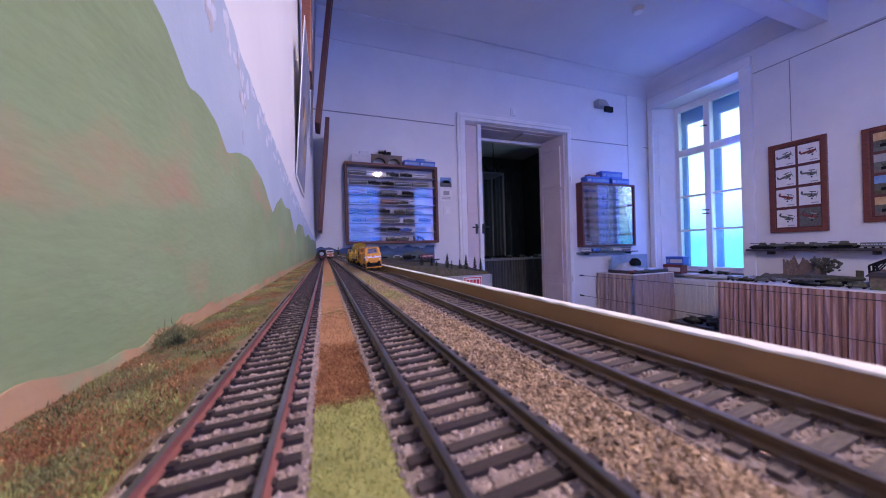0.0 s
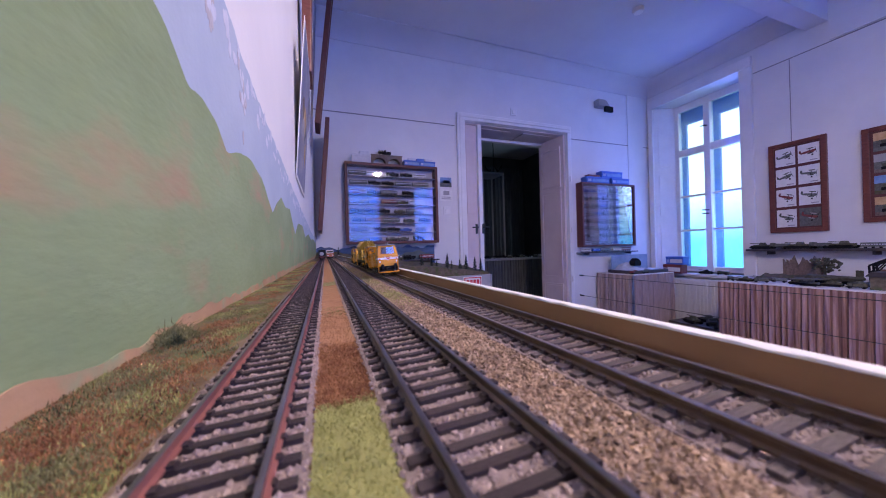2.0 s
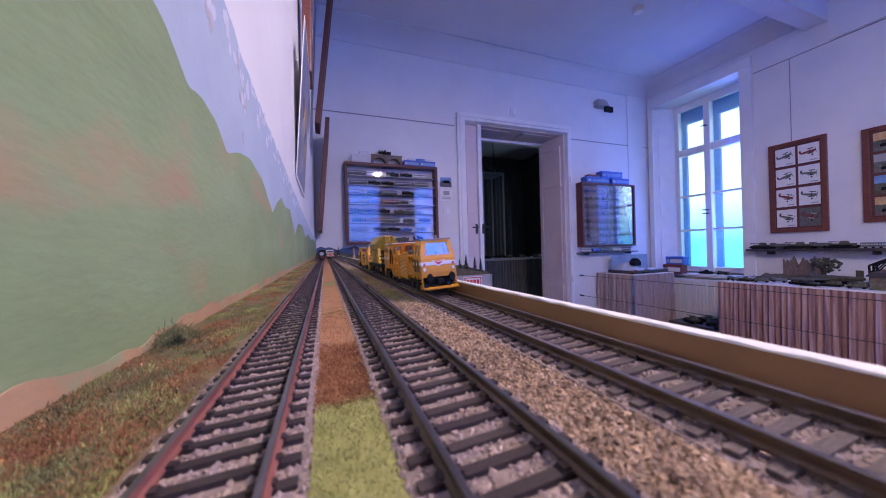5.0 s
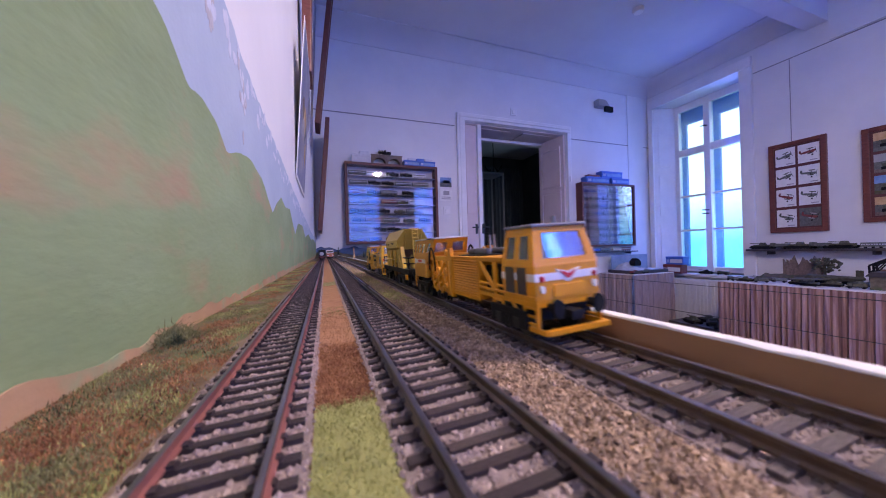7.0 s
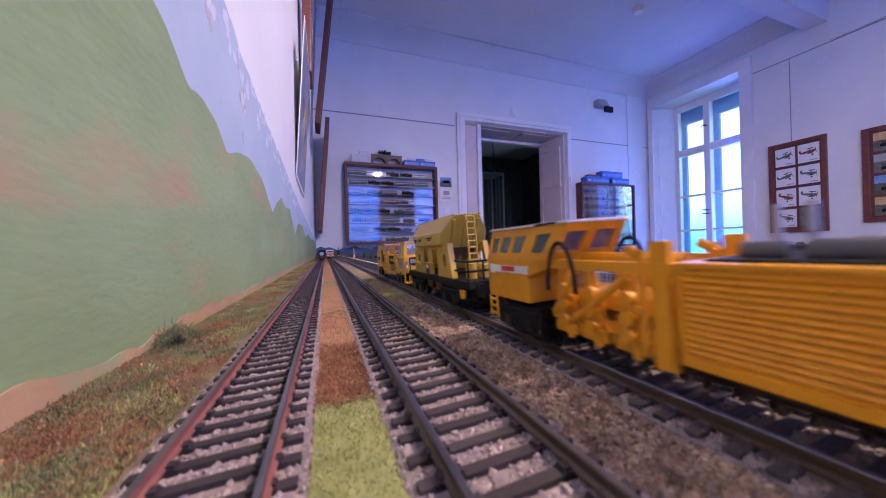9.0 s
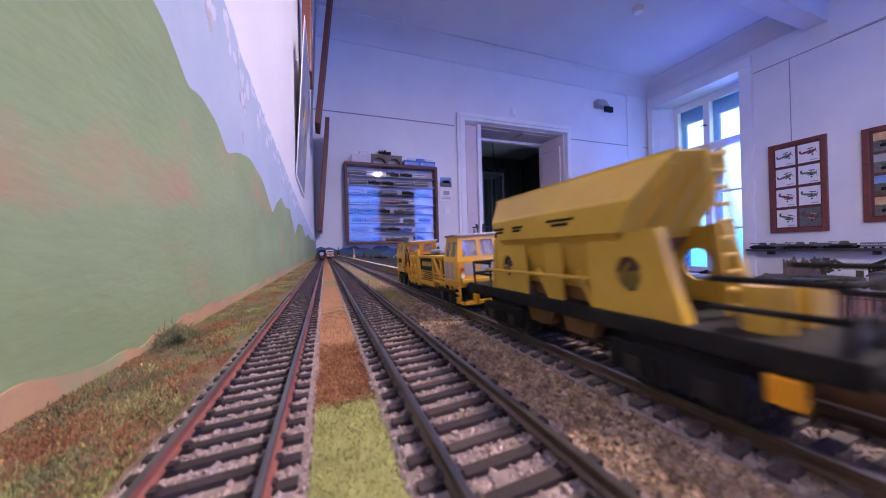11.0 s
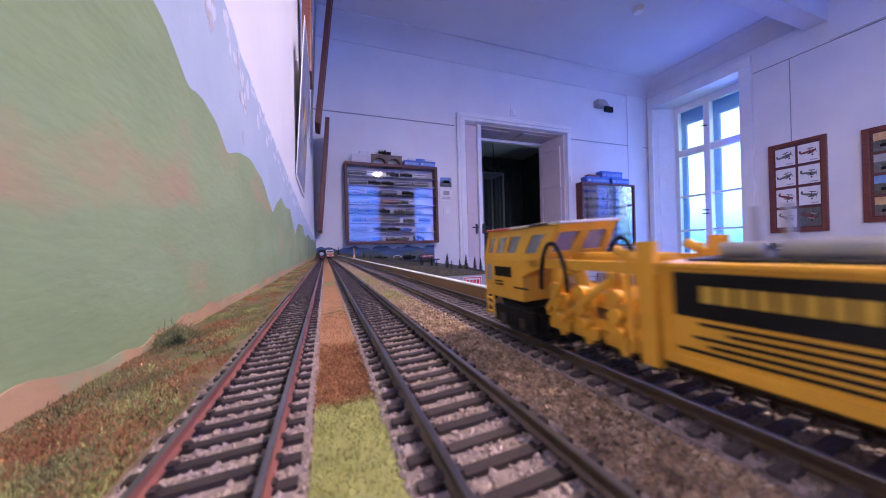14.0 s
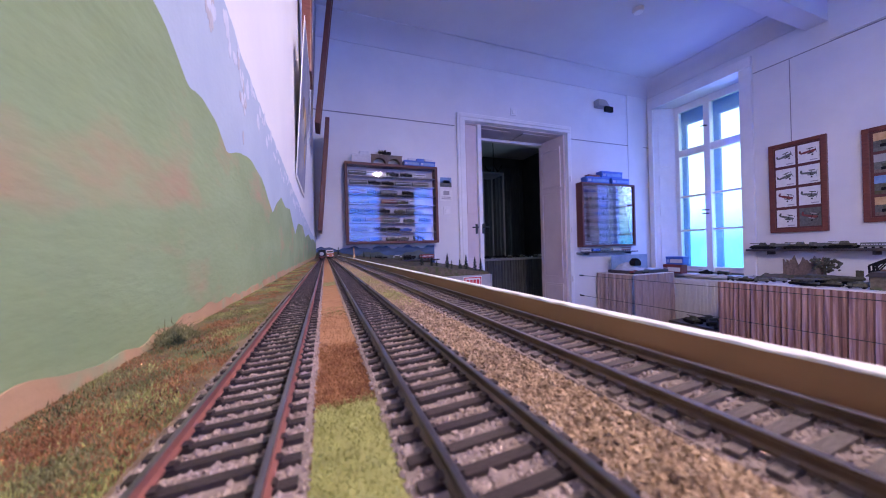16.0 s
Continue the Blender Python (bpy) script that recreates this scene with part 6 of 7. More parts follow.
# pictures on the window wall
def print_frame(y_hi, z0, w, h, cols, rows, label, seed):
    t = thing("picture_frame", pose(XR, y_hi, z0), label, "picture", "framed prints")
    b = 0.035
    for lo, hi in (((-0.025, -b, 0), (0, 0, h)), ((-0.025, -w, 0), (0, -w + b, h)), ((-0.025, -w + b, 0), (0, -b, b)), ((-0.025, -w + b, h - b), (0, -b, h))):
        box_part("frame_bar", lo, hi, REDWOOD, t, 0.003)
    box_part("mount", (-0.008, -w + b, b), (-0.002, -b, h - b), MAHOG, t, label="dark red mount")
    r = random.Random(seed)
    cw, ch = (w - 2 * b) / cols, (h - 2 * b) / rows
    for i in range(cols):
        for k in range(rows):
            y, z = -b - (i + 0.06) * cw, b + (k + 0.07) * ch
            dark = cols == 1 or (i == 1 and k == 0)
            pr = box_part("print", (-0.011, y - cw * 0.88, z), (-0.0082, y, z + ch * 0.86), GREYGREEN if dark else PAPER, t)
            tilt = pose(0, y - cw * 0.44, z + ch * 0.46, r.uniform(-22, 22), 0, 0)
            shapes = []
            if cols == 1:
                box_part("printed_area", (-0.0118, y - cw * 0.88, z + ch * 0.5), (-0.011, y, z + ch * 0.86), (OCHRE, BLUELIGHT, GREYPAINT, OCHRE)[k], pr)
                box_part("printed_area", (-0.0116, y - cw * 0.88, z), (-0.011, y, z + ch * 0.16), (STONE, SANDY, STONE, GREYGREEN)[k], pr)
                tilt = pose(0, y - cw * 0.44, z + ch * 0.36, r.uniform(-5, 5), 0, 0)
                hull = [(-0.3, -0.08), (0.28, -0.08), (0.34, 0.02), (0.2, 0.1), (-0.32, 0.08)]
                turret = [(-0.12, 0.09), (0.12, 0.09), (0.09, 0.23), (-0.08, 0.25)]
                treads = [(-0.33, -0.2), (0.27, -0.2), (0.35, -0.1), (0.3, -0.06), (-0.33, -0.06)]
                barrel = [(0.08, 0.15), (0.42, 0.19), (0.42, 0.22), (0.08, 0.2)]
                shapes = [(hull, OLIVE), (turret, GREYGREEN), (treads, BLACK), (barrel, OLIVE)]
            else:
                tint = DARKRED if (i + k) % 3 == 1 else (GREYGREEN if not dark else OLIVE)
                body = [(-0.36, 0.02), (-0.3, -0.03), (0.2, -0.06), (0.3, -0.02), (0.3, 0.06), (0.1, 0.07), (-0.32, 0.05)]
                shapes = [(body, tint), ([(-0.38, 0.02), (-0.28, 0.03), (-0.30, 0.15), (-0.37, 0.15)], tint),
                          ([(0.02, 0.12), (0.26, 0.13), (0.20, 0.17), (-0.06, 0.16)], OLIVE if not dark else SILVER), ([(-0.02, -0.10), (0.22, -0.09), (0.18, -0.05), (-0.08, -0.06)], OLIVE if not dark else SILVER),
                          ([(0.07, -0.06), (0.09, -0.06), (0.09, 0.13), (0.07, 0.13)], BLACK), ([(0.3, -0.12), (0.315, -0.12), (0.315, 0.16), (0.3, 0.16)], BLACK), ([(0.1, -0.2), (0.17, -0.2), (0.17, -0.13), (0.1, -0.13)], BLACK)]
            for j, (o, mat) in enumerate(shapes):
                bm = bmesh.new()
                bm_prism(bm, [(-p * cw, q * ch) for p, q in o], "x", -0.0128 - 0.0001 * j, -0.0118)
                bmesh.ops.transform(bm, matrix=tilt, verts=list(bm.verts))
                part("printed_shape", bm, mat, pr)
            if not dark:
                bm = bmesh.new()
                bm_box(bm, (-0.013, y - cw * 0.8, z + ch * 0.06), (-0.011, y - cw * 0.5, z + ch * 0.1))
                part("print_bar", bm, GREYPAINT, pr)


print_frame(1.722, 1.07, 0.365, 0.80, 2, 4, "framed sheet of eight vintage aeroplane prints", 2)
print_frame(1.175, 1.12, 0.36, 0.71, 1, 4, "framed column of four military vehicle prints", 3)

# tilted picture frames on the long wall
PICTURE = surface("bluish_oil_picture", (0.12, 0.13, 0.2), (0.35, 0.34, 0.42), 6, 0.5, spots=((0.5, 0.4, 0.3), 9, (0.6, 0.75)))


def leaning_picture(y0, y1, z0, z1, tilt, label, wood=REDWOOD, off=0.012):
    t = thing("picture_frame", Matrix.Translation((XL + off, y0, z0)) @ pose(0, 0, 0, 0, tilt, 0), label, "picture", "framed pictures on the long wall")
    L, h, b = y1 - y0, z1 - z0, 0.04
    for lo, hi in (((0, 0, 0), (0.03, b, h)), ((0, L - b, 0), (0.03, L, h)), ((0, b, 0), (0.03, L - b, b)), ((0, b, h - b), (0.03, L - b, h))):
        box_part("frame_bar", lo, hi, wood, t, 0.004)
    box_part("picture", (0.004, b, b), (0.012, L - b, h - b), PICTURE, t)


def flat_poster(y0, y1, z0, z1, tilt, label, seed):
    t = thing("poster", Matrix.Translation((XL + 0.001, y0, z0)) @ pose(0, 0, 0, 0, tilt, 0), label, "poster", "posters on the long wall")
    L, h = y1 - y0, z1 - z0
    box_part("sheet", (0, 0, 0), (0.002, L, h), PAPER, t)
    box_part("printed_area", (0.002, 0.012, 0.012), (0.0026, L - 0.012, h - 0.012), PICTURE, t, label="bluish painted view")
    r = random.Random(seed)
    for k in range(5):
        bm = bmesh.new()
        cy, cz = r.uniform(0.25, 0.75) * L, r.uniform(0.12, 0.6) * h
        o = [(cy + 0.13 * L * r.uniform(0.5, 1.2) * math.cos(i * 0.628), cz + 0.10 * h * r.uniform(0.5, 1.2) * math.sin(i * 0.628)) for i in range(10)]
        bm_prism(bm, o, "x", 0.0026, 0.0029 + 0.0001 * k)
        part("painted_shape", bm, (STONE, OCHRE, GREYGREEN, OCHRE, GREYPAINT)[k], t)


leaning_picture(1.22, 1.36, 1.645, 2.6, 0.8, "large wooden picture frame hung high on the long wall")
flat_poster(0.955, 1.30, 1.207, 1.66, 4.0, "unframed bluish landscape poster curling off the long wall", 1)
flat_poster(1.95, 2.25, 1.62, 2.6, 3.0, "tall bluish poster on the long wall", 2)
leaning_picture(2.10, 2.30, 1.80, 2.75, 6.5, "dark wooden picture frame leaning off the long wall", MAHOG, 0.030)
leaning_picture(2.48, 2.84, 1.16, 2.0, 5.0, "dark wooden picture frame hung by the corner", MAHOG, 0.024)

# shelf on the window wall with models
sh = thing("wall_shelf", pose(XR, 0.2, 0.925), "long narrow dark shelf with models on it", "shelf", "narrow wall shelves")
box_part("board", (-0.13, 0, -0.02), (0, 1.66, 0), SHELF, sh, 0.003)
for y in (0.2, 0.9, 1.5):
    box_part("bracket", (-0.1, y, -0.05), (0, y + 0.015, -0.02), SHELF, sh)


def tank(m, mat, label, s=1.0):
    t = thing("model_tank", m @ Matrix.Scale(s, 4), label, "model tank", "military models")
    bm = bmesh.new()
    bm_prism(bm, [(-0.05, 0.012), (0.045, 0.012), (0.055, 0.02), (0.03, 0.03), (-0.05, 0.03)], "y", -0.022, 0.022)
    part("hull", bm, mat, t)
    bm = bmesh.new()
    bm_tube(bm, (-0.008, 0, 0.03), (-0.008, 0, 0.045), 0.022, 0.015, n=10)
    bm_tube(bm, (0.01, 0, 0.038), (0.065, 0, 0.042), 0.0025, n=6)
    part("turret", bm, mat, t)
    for y in (-0.026, 0.026):
        bm = bmesh.new()
        bm_prism(bm, [(-0.05, 0.0), (0.04, 0.0), (0.055, 0.011), (0.05, 0.02), (-0.055, 0.02), (-0.06, 0.01)], "y", y - 0.006, y + 0.006)
        part("caterpillar_track", bm, BLACK, t)
    return t


def truck(m, mat, label):
    t = thing("model_truck", m, label, "model truck", "military models")
    box_part("chassis", (-0.05, -0.016, 0.01), (0.05, 0.016, 0.016), BLACK, t)
    box_part("cab", (0.02, -0.017, 0.016), (0.042, 0.017, 0.042), mat, t, 0.003)
    box_part("load_bed", (-0.05, -0.018, 0.016), (0.015, 0.018, 0.036), mat, t, 0.002)
    for x in (-0.035, 0.032):
        for y in (-0.017, 0.017):
            bm = bmesh.new()
            bm_tube(bm, (x, y - 0.004, 0.01), (x, y + 0.004, 0.01), 0.01, n=10)
            part("wheel", bm, BLACK, t)
    return t


rng = random.Random(12)
y = 1.80
for k in range(5):
    f = tank if k % 2 == 0 else truck
    f(pose(XR - 0.065, y - 0.03, 0.9255, 0, 0, 90 + rng.uniform(-12, 12)) @ Matrix.Scale(1.3, 4), (OLIVE, GREYGREEN)[k % 2], "small dark military model on the wall shelf")
    y -= 0.125
for k, kind in enumerate((1, 1, 3, 5, 1, 3)):
    put(kind, pose(XR - 0.09, 1.17 - k * 0.16 + 0.0, 0.9255, 0, 0, -90))


# dioramas on the tables
def ruin(m, label):
    t = thing("model_ruin", m, label, "diorama", "dioramas on the tables")
    bm = bmesh.new()
    r = random.Random(3)
    rows = []
    for i in range(15):
        row = []
        for k in range(9):
            z = 0.02 * (1 + noise.noise(Vector((i * 0.5, k * 0.6, 2.0)))) * (0.3 if k in (0, 8) or i in (0, 14) else 1)
            row.append(bm.verts.new((-0.09 + k * 0.0225, -0.17 + i * 0.0243, 0.004 + z)))
        rows.append(row)
    for a, b in zip(rows, rows[1:]):
        for k in range(8):
            bm.faces.new((a[k], a[k + 1], b[k + 1], b[k]))
    part("rubble_ground", bm, SANDY, t, smooth=True)
    box_part("base", (-0.095, -0.175, 0), (0.095, 0.175, 0.012), SHELF, t, 0.003)
    for j in range(2):
        bm = bmesh.new()
        o = [(-0.08, 0.01)] + [(-0.08 + 0.16 * k / 9, 0.06 + 0.07 * abs(math.sin(k * 1.9 + j)) + r.uniform(-0.01, 0.02)) for k in range(10)] + [(0.08, 0.01)]
        bm_prism(bm, o, "x", 0.0 + j * 0.04, 0.012 + j * 0.04)
        part("broken_wall", bm, STONE, t)
    bm = bmesh.new()
    for k in range(70):
        p = Vector((r.uniform(-0.04, 0.06), r.uniform(-0.15, -0.06), r.uniform(0.05, 0.13)))
        bmesh.ops.create_icosphere(bm, subdivisions=1, radius=r.uniform(0.005, 0.012), matrix=Matrix.Translation(p))
    bm_tube(bm, (0.01, -0.1, 0.01), (0.01, -0.1, 0.09), 0.005, n=6)
    part("tree", bm, OLIVE, t)
    return t


def gantry(m):
    t = thing("model_timber_hall", m, "burnt-out model timber hall with bare posts", "diorama", "dioramas on the tables")
    box_part("base", (-0.07, -0.15, 0), (0.07, 0.15, 0.015), SANDY, t, 0.003)
    box_part("brick_wall", (0.045, -0.13, 0.015), (0.06, 0.13, 0.085), surface("model_brick", (0.14, 0.08, 0.06), (0.26, 0.16, 0.12), 60, 0.9), t, 0.002)
    for s in (-1, 1):
        for x in (-0.05, 0.0, 0.04):
            bm = bmesh.new()
            bm_tube(bm, (x, s * 0.12, 0.015), (x, s * 0.125, 0.11), 0.005, n=6)
            bm_tube(bm, (x, s * 0.125, 0.11), (x, s * 0.06, 0.15), 0.005, n=6)
            bm_tube(bm, (x, s * 0.122, 0.07), (x, s * 0.07, 0.145), 0.003, n=6)
            part("truss", bm, BLACK, t)
    for y in (-0.04, 0.02):
        bm = bmesh.new()
        bm_tube(bm, (-0.04, y, 0.015), (-0.04, y, 0.13), 0.004, n=6)
        part("post", bm, BLACK, t)


ruin(pose(3.55, 1.40, TZ) @ Matrix.Scale(1.3, 4), "rubble diorama with ruined walls and a tree")
gantry(pose(3.45, 0.86, TZ) @ Matrix.Scale(1.2, 4))
box_thing = thing("model_signal_house", pose(3.15, 0.86, TZ) @ Matrix.Scale(1.6, 4), "small sandy model signal house with dark roof", "diorama", "dioramas on the tables")
box_part("house_wall", (-0.03, -0.04, 0), (0.03, 0.04, 0.05), SANDY, box_thing, 0.002)
bm = bmesh.new()
bm_prism(bm, [(-0.05, 0.05), (0.05, 0.05), (0.035, 0.068), (-0.035, 0.068)], "x", -0.036, 0.036)
part("roof", bm, SHELF, box_thing)
put(4, pose(3.12, 0.81, TZ, 0, 0, -90))
for k, (x, yy, a, f) in enumerate(((3.12, 1.55, 80, tank), (3.2, 1.38, 100, truck), (3.14, 1.25, 70, tank), (3.3, 1.16, 110, truck), (3.16, 1.10, 95, tank), (3.28, 1.02, 80, tank), (3.12, 0.98, 100, truck), (3.3, 1.3, 60, tank), (3.15, 0.7, 95, tank), (3.35, 0.6, 85, truck), (3.1, 1.44, 120, truck), (3.1, 1.18, 85, tank), (3.25, 1.5, 95, tank), (3.4, 1.2, 75, truck), (3.38, 1.08, 100, tank), (3.1, 1.62, 60, truck), (3.32, 0.94, 70, tank))):
    f(pose(x, yy, TZ, 0, 0, a) @ Matrix.Scale(0.85, 4), (OLIVE, GREYGREEN)[k % 2], "dark military model standing on the display table")
glider = thing("model_aeroplane", pose(3.2, 1.10, TZ, 0, 0, 70) @ Matrix.Scale(1.5, 4), "olive model aeroplane parked on the table", "model aeroplane", "military models")
bm = bmesh.new()
bm_tube(bm, (-0.1, 0, 0.04), (0.1, 0, 0.03), 0.008, 0.017, n=12)
part("fuselage", bm, OLIVE, glider, smooth=True)
box_part("wing", (0.0, -0.14, 0.028), (0.05, 0.14, 0.033), OLIVE, glider, 0.002)
box_part("tail_fin", (-0.1, -0.002, 0.04), (-0.075, 0.002, 0.075), OLIVE, glider, 0.001)
box_part("landing_gear", (0.04, -0.03, 0.0), (0.05, 0.03, 0.028), BLACK, glider)

# snowy diorama in the corner
sd = thing("snow_diorama", pose(3.03, 2.45, TZ) @ Matrix.Scale(1.15, 4), "snowy mountain diorama with a grey painted backdrop", "diorama", "dioramas on the tables")
box_part("base", (0.0, 0.0, 0), (0.46, 0.28, 0.03), SHELF, sd, 0.004)
box_part("painted_backdrop", (0.05, 0.28, 0.0), (0.55, 0.29, 0.17), surface("cloudy_backdrop", (0.14, 0.2, 0.28), (0.3, 0.36, 0.42), 8, 0.7), sd, label="grey-blue painted backdrop")
bm = bmesh.new()
rows = []
for i in range(13):
    row = []
    for k in range(9):
        x, yy = 0.02 + i * 0.035, 0.02 + k * 0.031
        z = 0.03 + 0.075 * math.exp(-((x - 0.14) / 0.07) ** 2 - ((yy - 0.2) / 0.1) ** 2) + 0.02 * noise.noise(Vector((x * 20, yy * 20, 0.5)))
        row.append(bm.verts.new((x, yy, z if 0 < i < 12 and 0 < k < 8 else 0.028)))
    rows.append(row)
for a, b in zip(rows, rows[1:]):
    for k in range(8):
        bm.faces.new((a[k], b[k], b[k + 1], a[k + 1]))
part("snow_ground", bm, SNOW, sd, "white snowy ground", smooth=True)
bm = bmesh.new()
bm_prism(bm, [(0.12, 0.07), (0.2, 0.07), (0.2, 0.11), (0.16, 0.14), (0.12, 0.11)], "y", 0.08, 0.14)
part("cottage", bm, BLACK, sd, "dark timber cottage")
truck(pose(3.06, 2.47, TZ, 0, 0, 10), DARKRED, "dark red model truck on the corner table")
truck(pose(3.2, 2.46, TZ, 0, 0, 5), OLIVE, "dark model truck on the corner table")
carton(pose(3.82, 2.62, WZ0, 0, 0, -90), 0.2, 0.1, 0.1, DARKRED, "dark red model kit carton on the window sill", PAPER)
carton(pose(3.80, 2.58, WZ0 + 0.1, 0, 0, -90), 0.19, 0.09, 0.09, BLUEBOX, "blue-grey carton stacked on the window sill", GREYBOX)
truck(pose(3.86, 2.1, WZ0, 0, 0, 90), OLIVE, "dark model truck on the window sill")
tank(pose(3.88, 2.27, WZ0, 0, 0, 90), BLACK, "dark model tank on the window sill")
# things on the floor under the window
stool = thing("floor_models", pose(3.35, 1.72, 0), "low dark board with models stored below the window", "models")
box_part("board", (0, 0, 0), (0.4, 0.6, 0.2), SHELF, stool, 0.004)
for k, (x, yy) in enumerate(((3.42, 1.85), (3.5, 2.0), (3.45, 2.15), (3.6, 2.1), (3.6, 1.9))):
    tank(pose(x, yy, 0.2, 0, 0, 30 * k), OLIVE, "dark military model stored below the window", 1.5)

# ---- far end of the layout: hills, trees, water, waiting engines ----
def HILL(x):
    return 0.955 - 0.15 * min(1.0, max(0.0, (x - 0.1) / 1.1))


ter = thing("scenery_end", Matrix(), "hilly end of the model railway with grey fascia", "model scenery")
bm = bmesh.new()
rows = []
NX, NY = 44, 10
for i in range(NX + 1):
    x = XL + 0.002 + (1.27 - XL) * i / NX
    row = []
    for k in range(NY + 1):
        yy = 2.36 + 0.53 * k / NY
        z = HILL(x) + 0.04 * (k / NY) ** 1.5 + 0.016 * noise.noise(Vector((x * 6, yy * 6, 7.0))) + 0.006 * noise.noise(Vector((x * 25, yy * 25, 3.0)))
        row.append(bm.verts.new((x, yy, z)))
    rows.append(row)
for a, b in zip(rows, rows[1:]):
    for k in range(NY):
        bm.faces.new((a[k], b[k], b[k + 1], a[k + 1]))
skirt = [bm.verts.new((r[0].co.x, 2.359, 0.775)) for r in rows]
for a, b, c, d in zip(skirt, skirt[1:], rows, rows[1:]):
    bm.faces.new((a, b, d[0], c[0]))
part("terrain", bm, SANDY, ter, "brown and green hilly ground", smooth=True)
box_part("fascia", (0.1, 2.335, 0.5), (1.27, 2.358, 0.785), GREYPAINT, ter, 0.003, "grey painted fascia")
box_part("fascia", (1.272, 2.335, 0.5), (1.29, 2.88, 0.785), GREYPAINT, ter, 0.003, "grey painted fascia")
box_part("deck", (XL + 0.002, 2.36, 0.5), (1.27, 2.88, 0.78), GREYPAINT, ter)
box_part("sign_board", (1.03, 2.329, 0.69), (1.19, 2.335, 0.775), PAPER, ter, 0.002, "white sign with a red rim")
for lo, hi in (((1.035, 0.695), (1.185, 0.703)), ((1.035, 0.762), (1.185, 0.770)), ((1.035, 0.703), (1.043, 0.762)), ((1.177, 0.703), (1.185, 0.762))):
    box_part("sign_rim", (lo[0], 2.3275, lo[1]), (hi[0], 2.3292, hi[1]), RED, ter)
for k in range(4):
    box_part("sign_shape", (1.055 + k * 0.03, 2.3275, 0.715), (1.077 + k * 0.03, 2.3292, 0.75), RED, ter)
back = thing("painted_panorama", Matrix(), "low blue painted panorama on the wall behind the hills", "panorama", kind="structure")
bm = bmesh.new()
top = [(XL + 0.003 + 1.05 * k / 30, 1.035 + 0.012 * math.sin(k * 0.9) + 0.008 * math.sin(k * 2.3)) for k in range(31)]
bm_prism(bm, top + [(top[-1][0], 0.86), (top[0][0], 0.86)], "y", YF - 0.006, YF - 0.001)
part("painted_water", bm, LAKE, back, "blue painted water and mountains")
bm = bmesh.new()
top = [(XL + 0.003 + 1.0 * k / 30, 0.975 + 0.02 * math.sin(k * 0.5 + 1) + 0.008 * math.sin(k * 1.7)) for k in range(31)]
bm_prism(bm, top + [(top[-1][0], 0.86), (top[0][0], 0.86)], "y", YF - 0.011, YF - 0.0065)
part("painted_shore", bm, surface("painted_shore", (0.05, 0.07, 0.07), (0.12, 0.15, 0.15), 12, 0.7), back, "dark painted shore")


def conifer(seed, h):
    r = random.Random(seed)
    t = thing("model_conifer", Matrix(), "small dark green model conifer on the hill", "model tree", "model conifers")
    bm = bmesh.new()
    bm_tube(bm, (0, 0, -0.01), (0, 0, h * 0.95), h * 0.022, h * 0.004, n=6)
    part("trunk", bm, BARK, t)
    vs, fs = [], []
    for k in range(420):
        q = r.random() ** 0.8
        z = h * (0.12 + 0.88 * q)
        rad = h * 0.2 * (1 - q) ** 0.9 * r.uniform(0.5, 1.15) + h * 0.008
        a = r.uniform(0, 6.283)
        p = Vector((rad * math.cos(a), rad * math.sin(a), z - rad * 0.35))
        b0 = Vector((0.15 * rad * math.cos(a), 0.15 * rad * math.sin(a), z))
        side = Vector((-math.sin(a), math.cos(a), 0)) * h * 0.028
        n0 = len(vs)
        vs += [b0, p + side, p + (p - b0) * 0.15, p - side]
        fs += [(n0, n0 + 1, n0 + 2), (n0, n0 + 2, n0 + 3)]
    me = bpy.data.meshes.new("crown")
    me.from_pydata([tuple(v) for v in vs], [], fs)
    me.materials.append(PINE)
    o = new("crown", me)
    o.parent = t
    return t


trees = [conifer(k, 0.1) for k in range(3)]
places = ((0.72, 2.45, 1.0), (0.81, 2.47, 0.9), (0.94, 2.45, 1.3), (0.985, 2.47, 0.75), (1.05, 2.45, 0.95), (1.085, 2.5, 0.6), (1.10, 2.43, 1.35), (1.19, 2.45, 1.3), (1.235, 2.43, 1.2), (0.9, 2.6, 0.6),
          (0.05, 2.5, 0.8), (0.0, 2.6, 0.6), (0.1, 2.7, 0.7), (0.3, 2.7, 0.6), (0.45, 2.7, 0.6), (0.34, 2.6, 0.5))
for k, (x, yy, s) in enumerate(places):
    z = HILL(x) + 0.04 * ((yy - 2.36) / 0.53) ** 1.5
    m = pose(x, yy, z - 0.004, 0, 0, 67 * k)
    if k < 3:
        trees[k].matrix_basis = m
        trees[k].scale = (s, s, s)
    else:
        c = copy_thing(trees[k % 3], m)
        c.scale = (s, s, s)
stake = thing("wooden_stake", LAY @ pose(0.0835, 1.02, 0.0054), "short wooden stake on the edge board", "stake")
box_part("stick", (-0.002, -0.0012, 0), (0.002, 0.0012, 0.034), WOODFACE, stake, 0.0005)


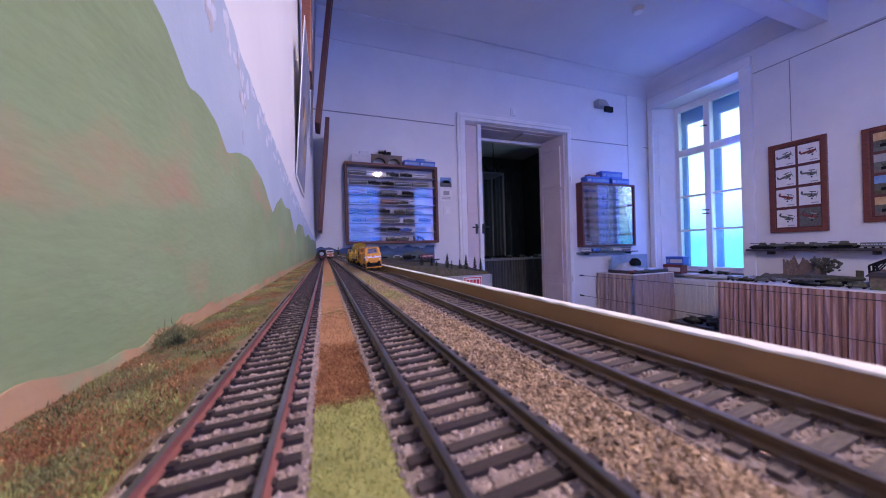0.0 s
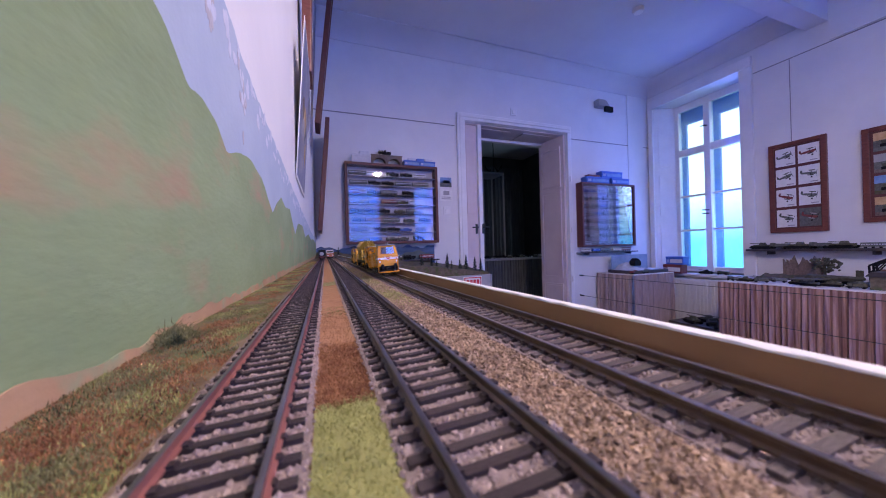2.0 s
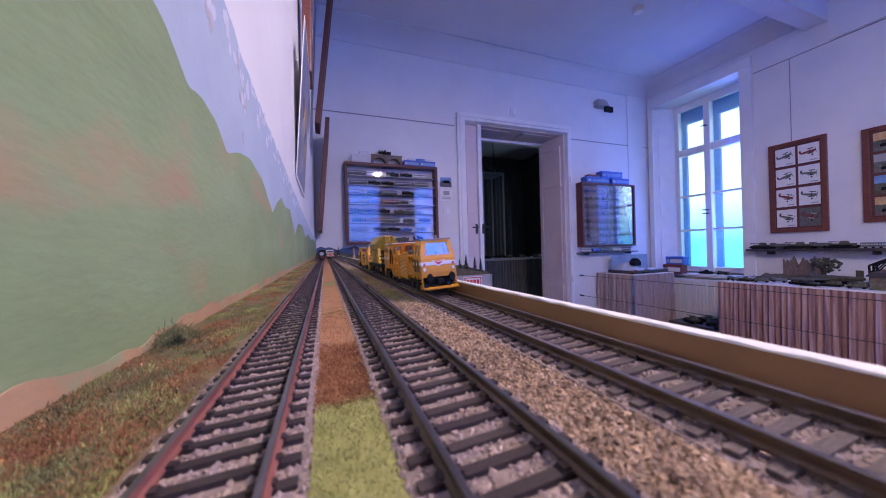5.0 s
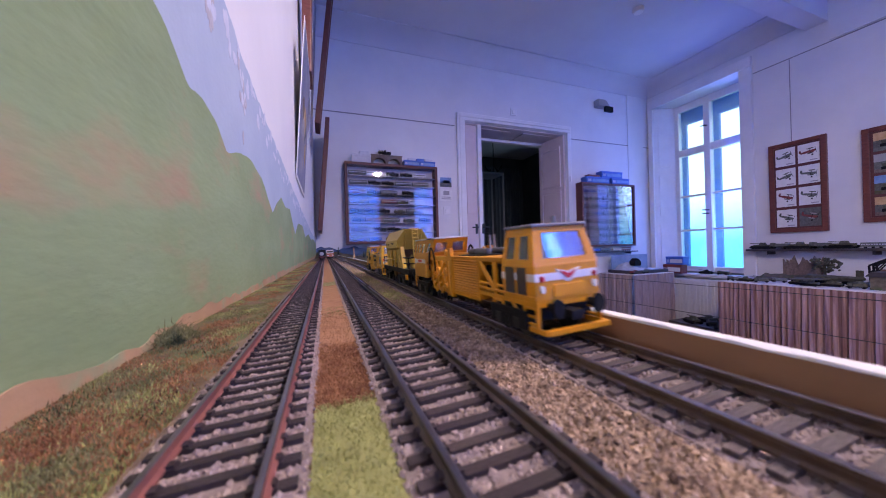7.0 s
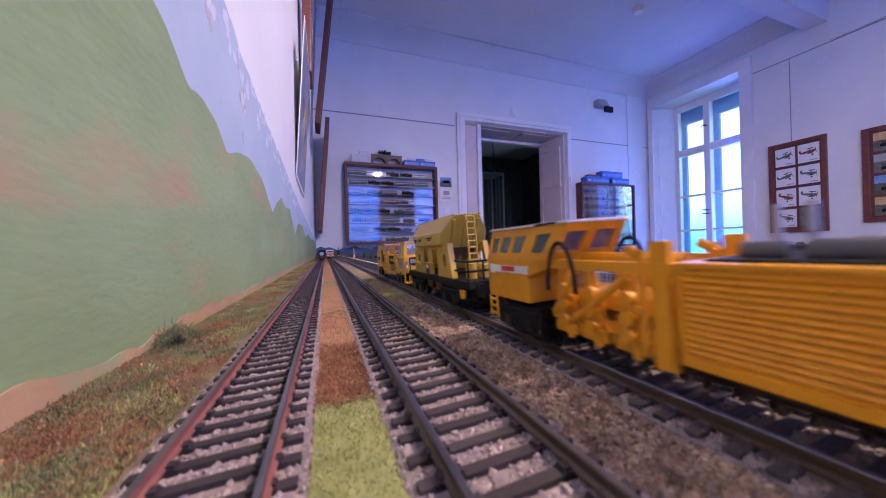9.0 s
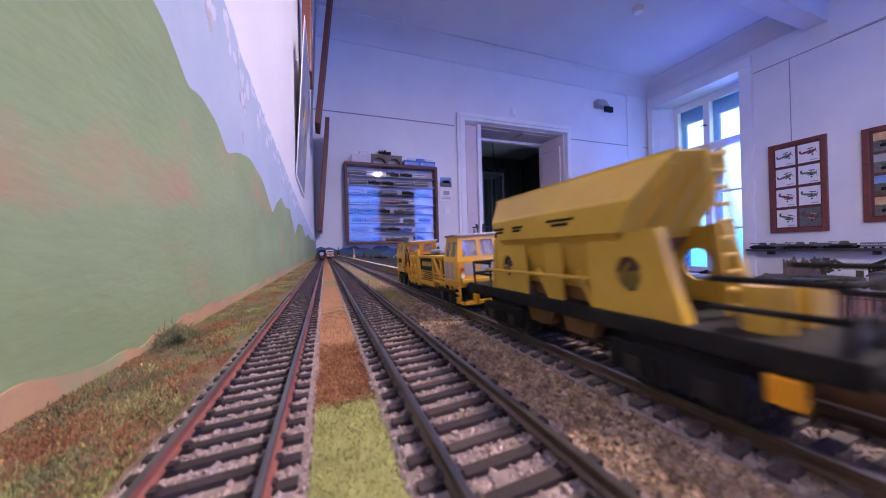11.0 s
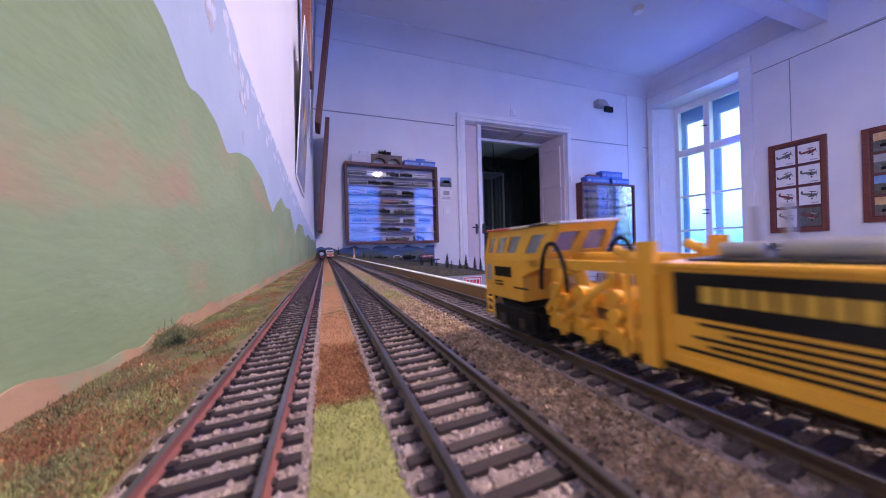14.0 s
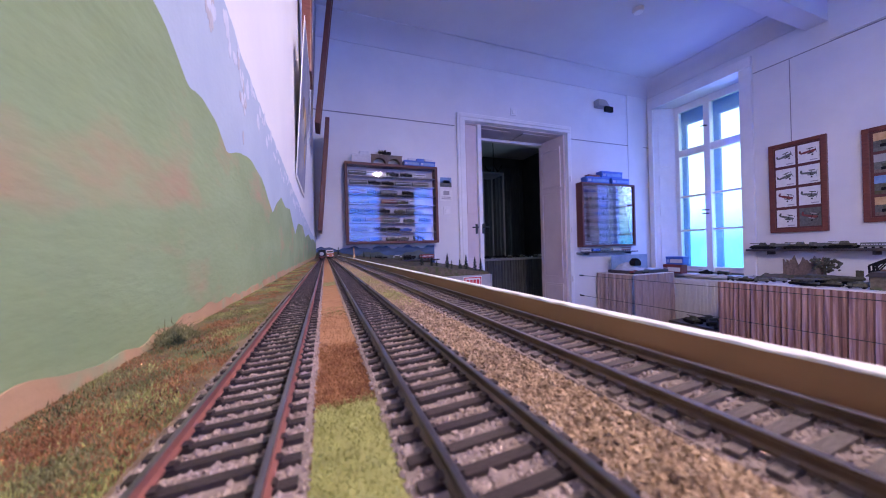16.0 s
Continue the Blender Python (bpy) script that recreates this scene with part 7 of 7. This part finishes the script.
# two engines waiting at the end of the tracks
def steam_front(m):
    t = thing("model_steam_engine", m, "black model steam engine waiting at the track's end", "model train", "waiting engines")
    bm = bmesh.new()
    bm_tube(bm, (0, 0, 0.026), (0, 0.09, 0.026), 0.0125, n=20)
    part("boiler", bm, BLACK, t, smooth=True)
    bm = bmesh.new()
    bm_tube(bm, (0, -0.001, 0.026), (0, 0.0, 0.026), 0.009, n=18)
    part("smokebox_door", bm, SILVER, t, "grey smokebox door", smooth=True)
    bm = bmesh.new()
    bm_tube(bm, (0, 0.012, 0.036), (0, 0.012, 0.047), 0.004, n=12)
    part("funnel", bm, BLACK, t)
    box_part("running_plate", (-0.017, -0.004, 0.012), (0.017, 0.12, 0.0145), BLACK, t, 0.0005)
    box_part("cab", (-0.016, 0.085, 0.0145), (0.016, 0.12, 0.045), BLACK, t, 0.001)
    box_part("buffer_beam", (-0.016, -0.006, 0.008), (0.016, -0.004, 0.0135), DARKRED, t, 0.0004)
    bm = bmesh.new()
    for y in (0.012, 0.035, 0.058, 0.081):
        wheelset(bm, y, 0.006)
    part("wheel_gear", bm, BLACK, t)
    for s in (-1, 1):
        bm = bmesh.new()
        bm_tube(bm, (s * 0.0102, -0.006, 0.0105), (s * 0.0102, -0.0105, 0.0105), 0.0026, n=12)
        part("buffer", bm, BLACK, t)


def railcar_front(m):
    t = thing("model_railcar", m, "cream and orange model railcar waiting at the track's end", "model train", "waiting engines")
    box_part("body", (-0.0165, 0, 0.009), (0.0165, 0.16, 0.026), surface("railcar_orange", (0.4, 0.12, 0.05), (0.5, 0.18, 0.08), 60, 0.4), t, 0.002)
    box_part("upper_body", (-0.016, 0.002, 0.026), (0.016, 0.158, 0.042), BANDWHITE, t, 0.003)
    box_part("windscreen", (-0.013, 0.0005, 0.029), (0.013, 0.002, 0.037), SMOKED, t)
    for s in (-1, 1):
        bm = bmesh.new()
        bm_tube(bm, (s * 0.011, 0, 0.015), (s * 0.011, -0.0015, 0.015), 0.003, n=14)
        part("headlight", bm, LAMPGLASS, t, "clear headlight")
    bm = bmesh.new()
    for y in (0.02, 0.05, 0.11, 0.14):
        wheelset(bm, y)
    part("wheel_gear", bm, BLACK, t)


steam_front(LAY @ pose(TRACKS[0] + 0.004, 1.62, 0))
railcar_front(LAY @ pose(TRACKS[1], 1.66, 0))


motions()
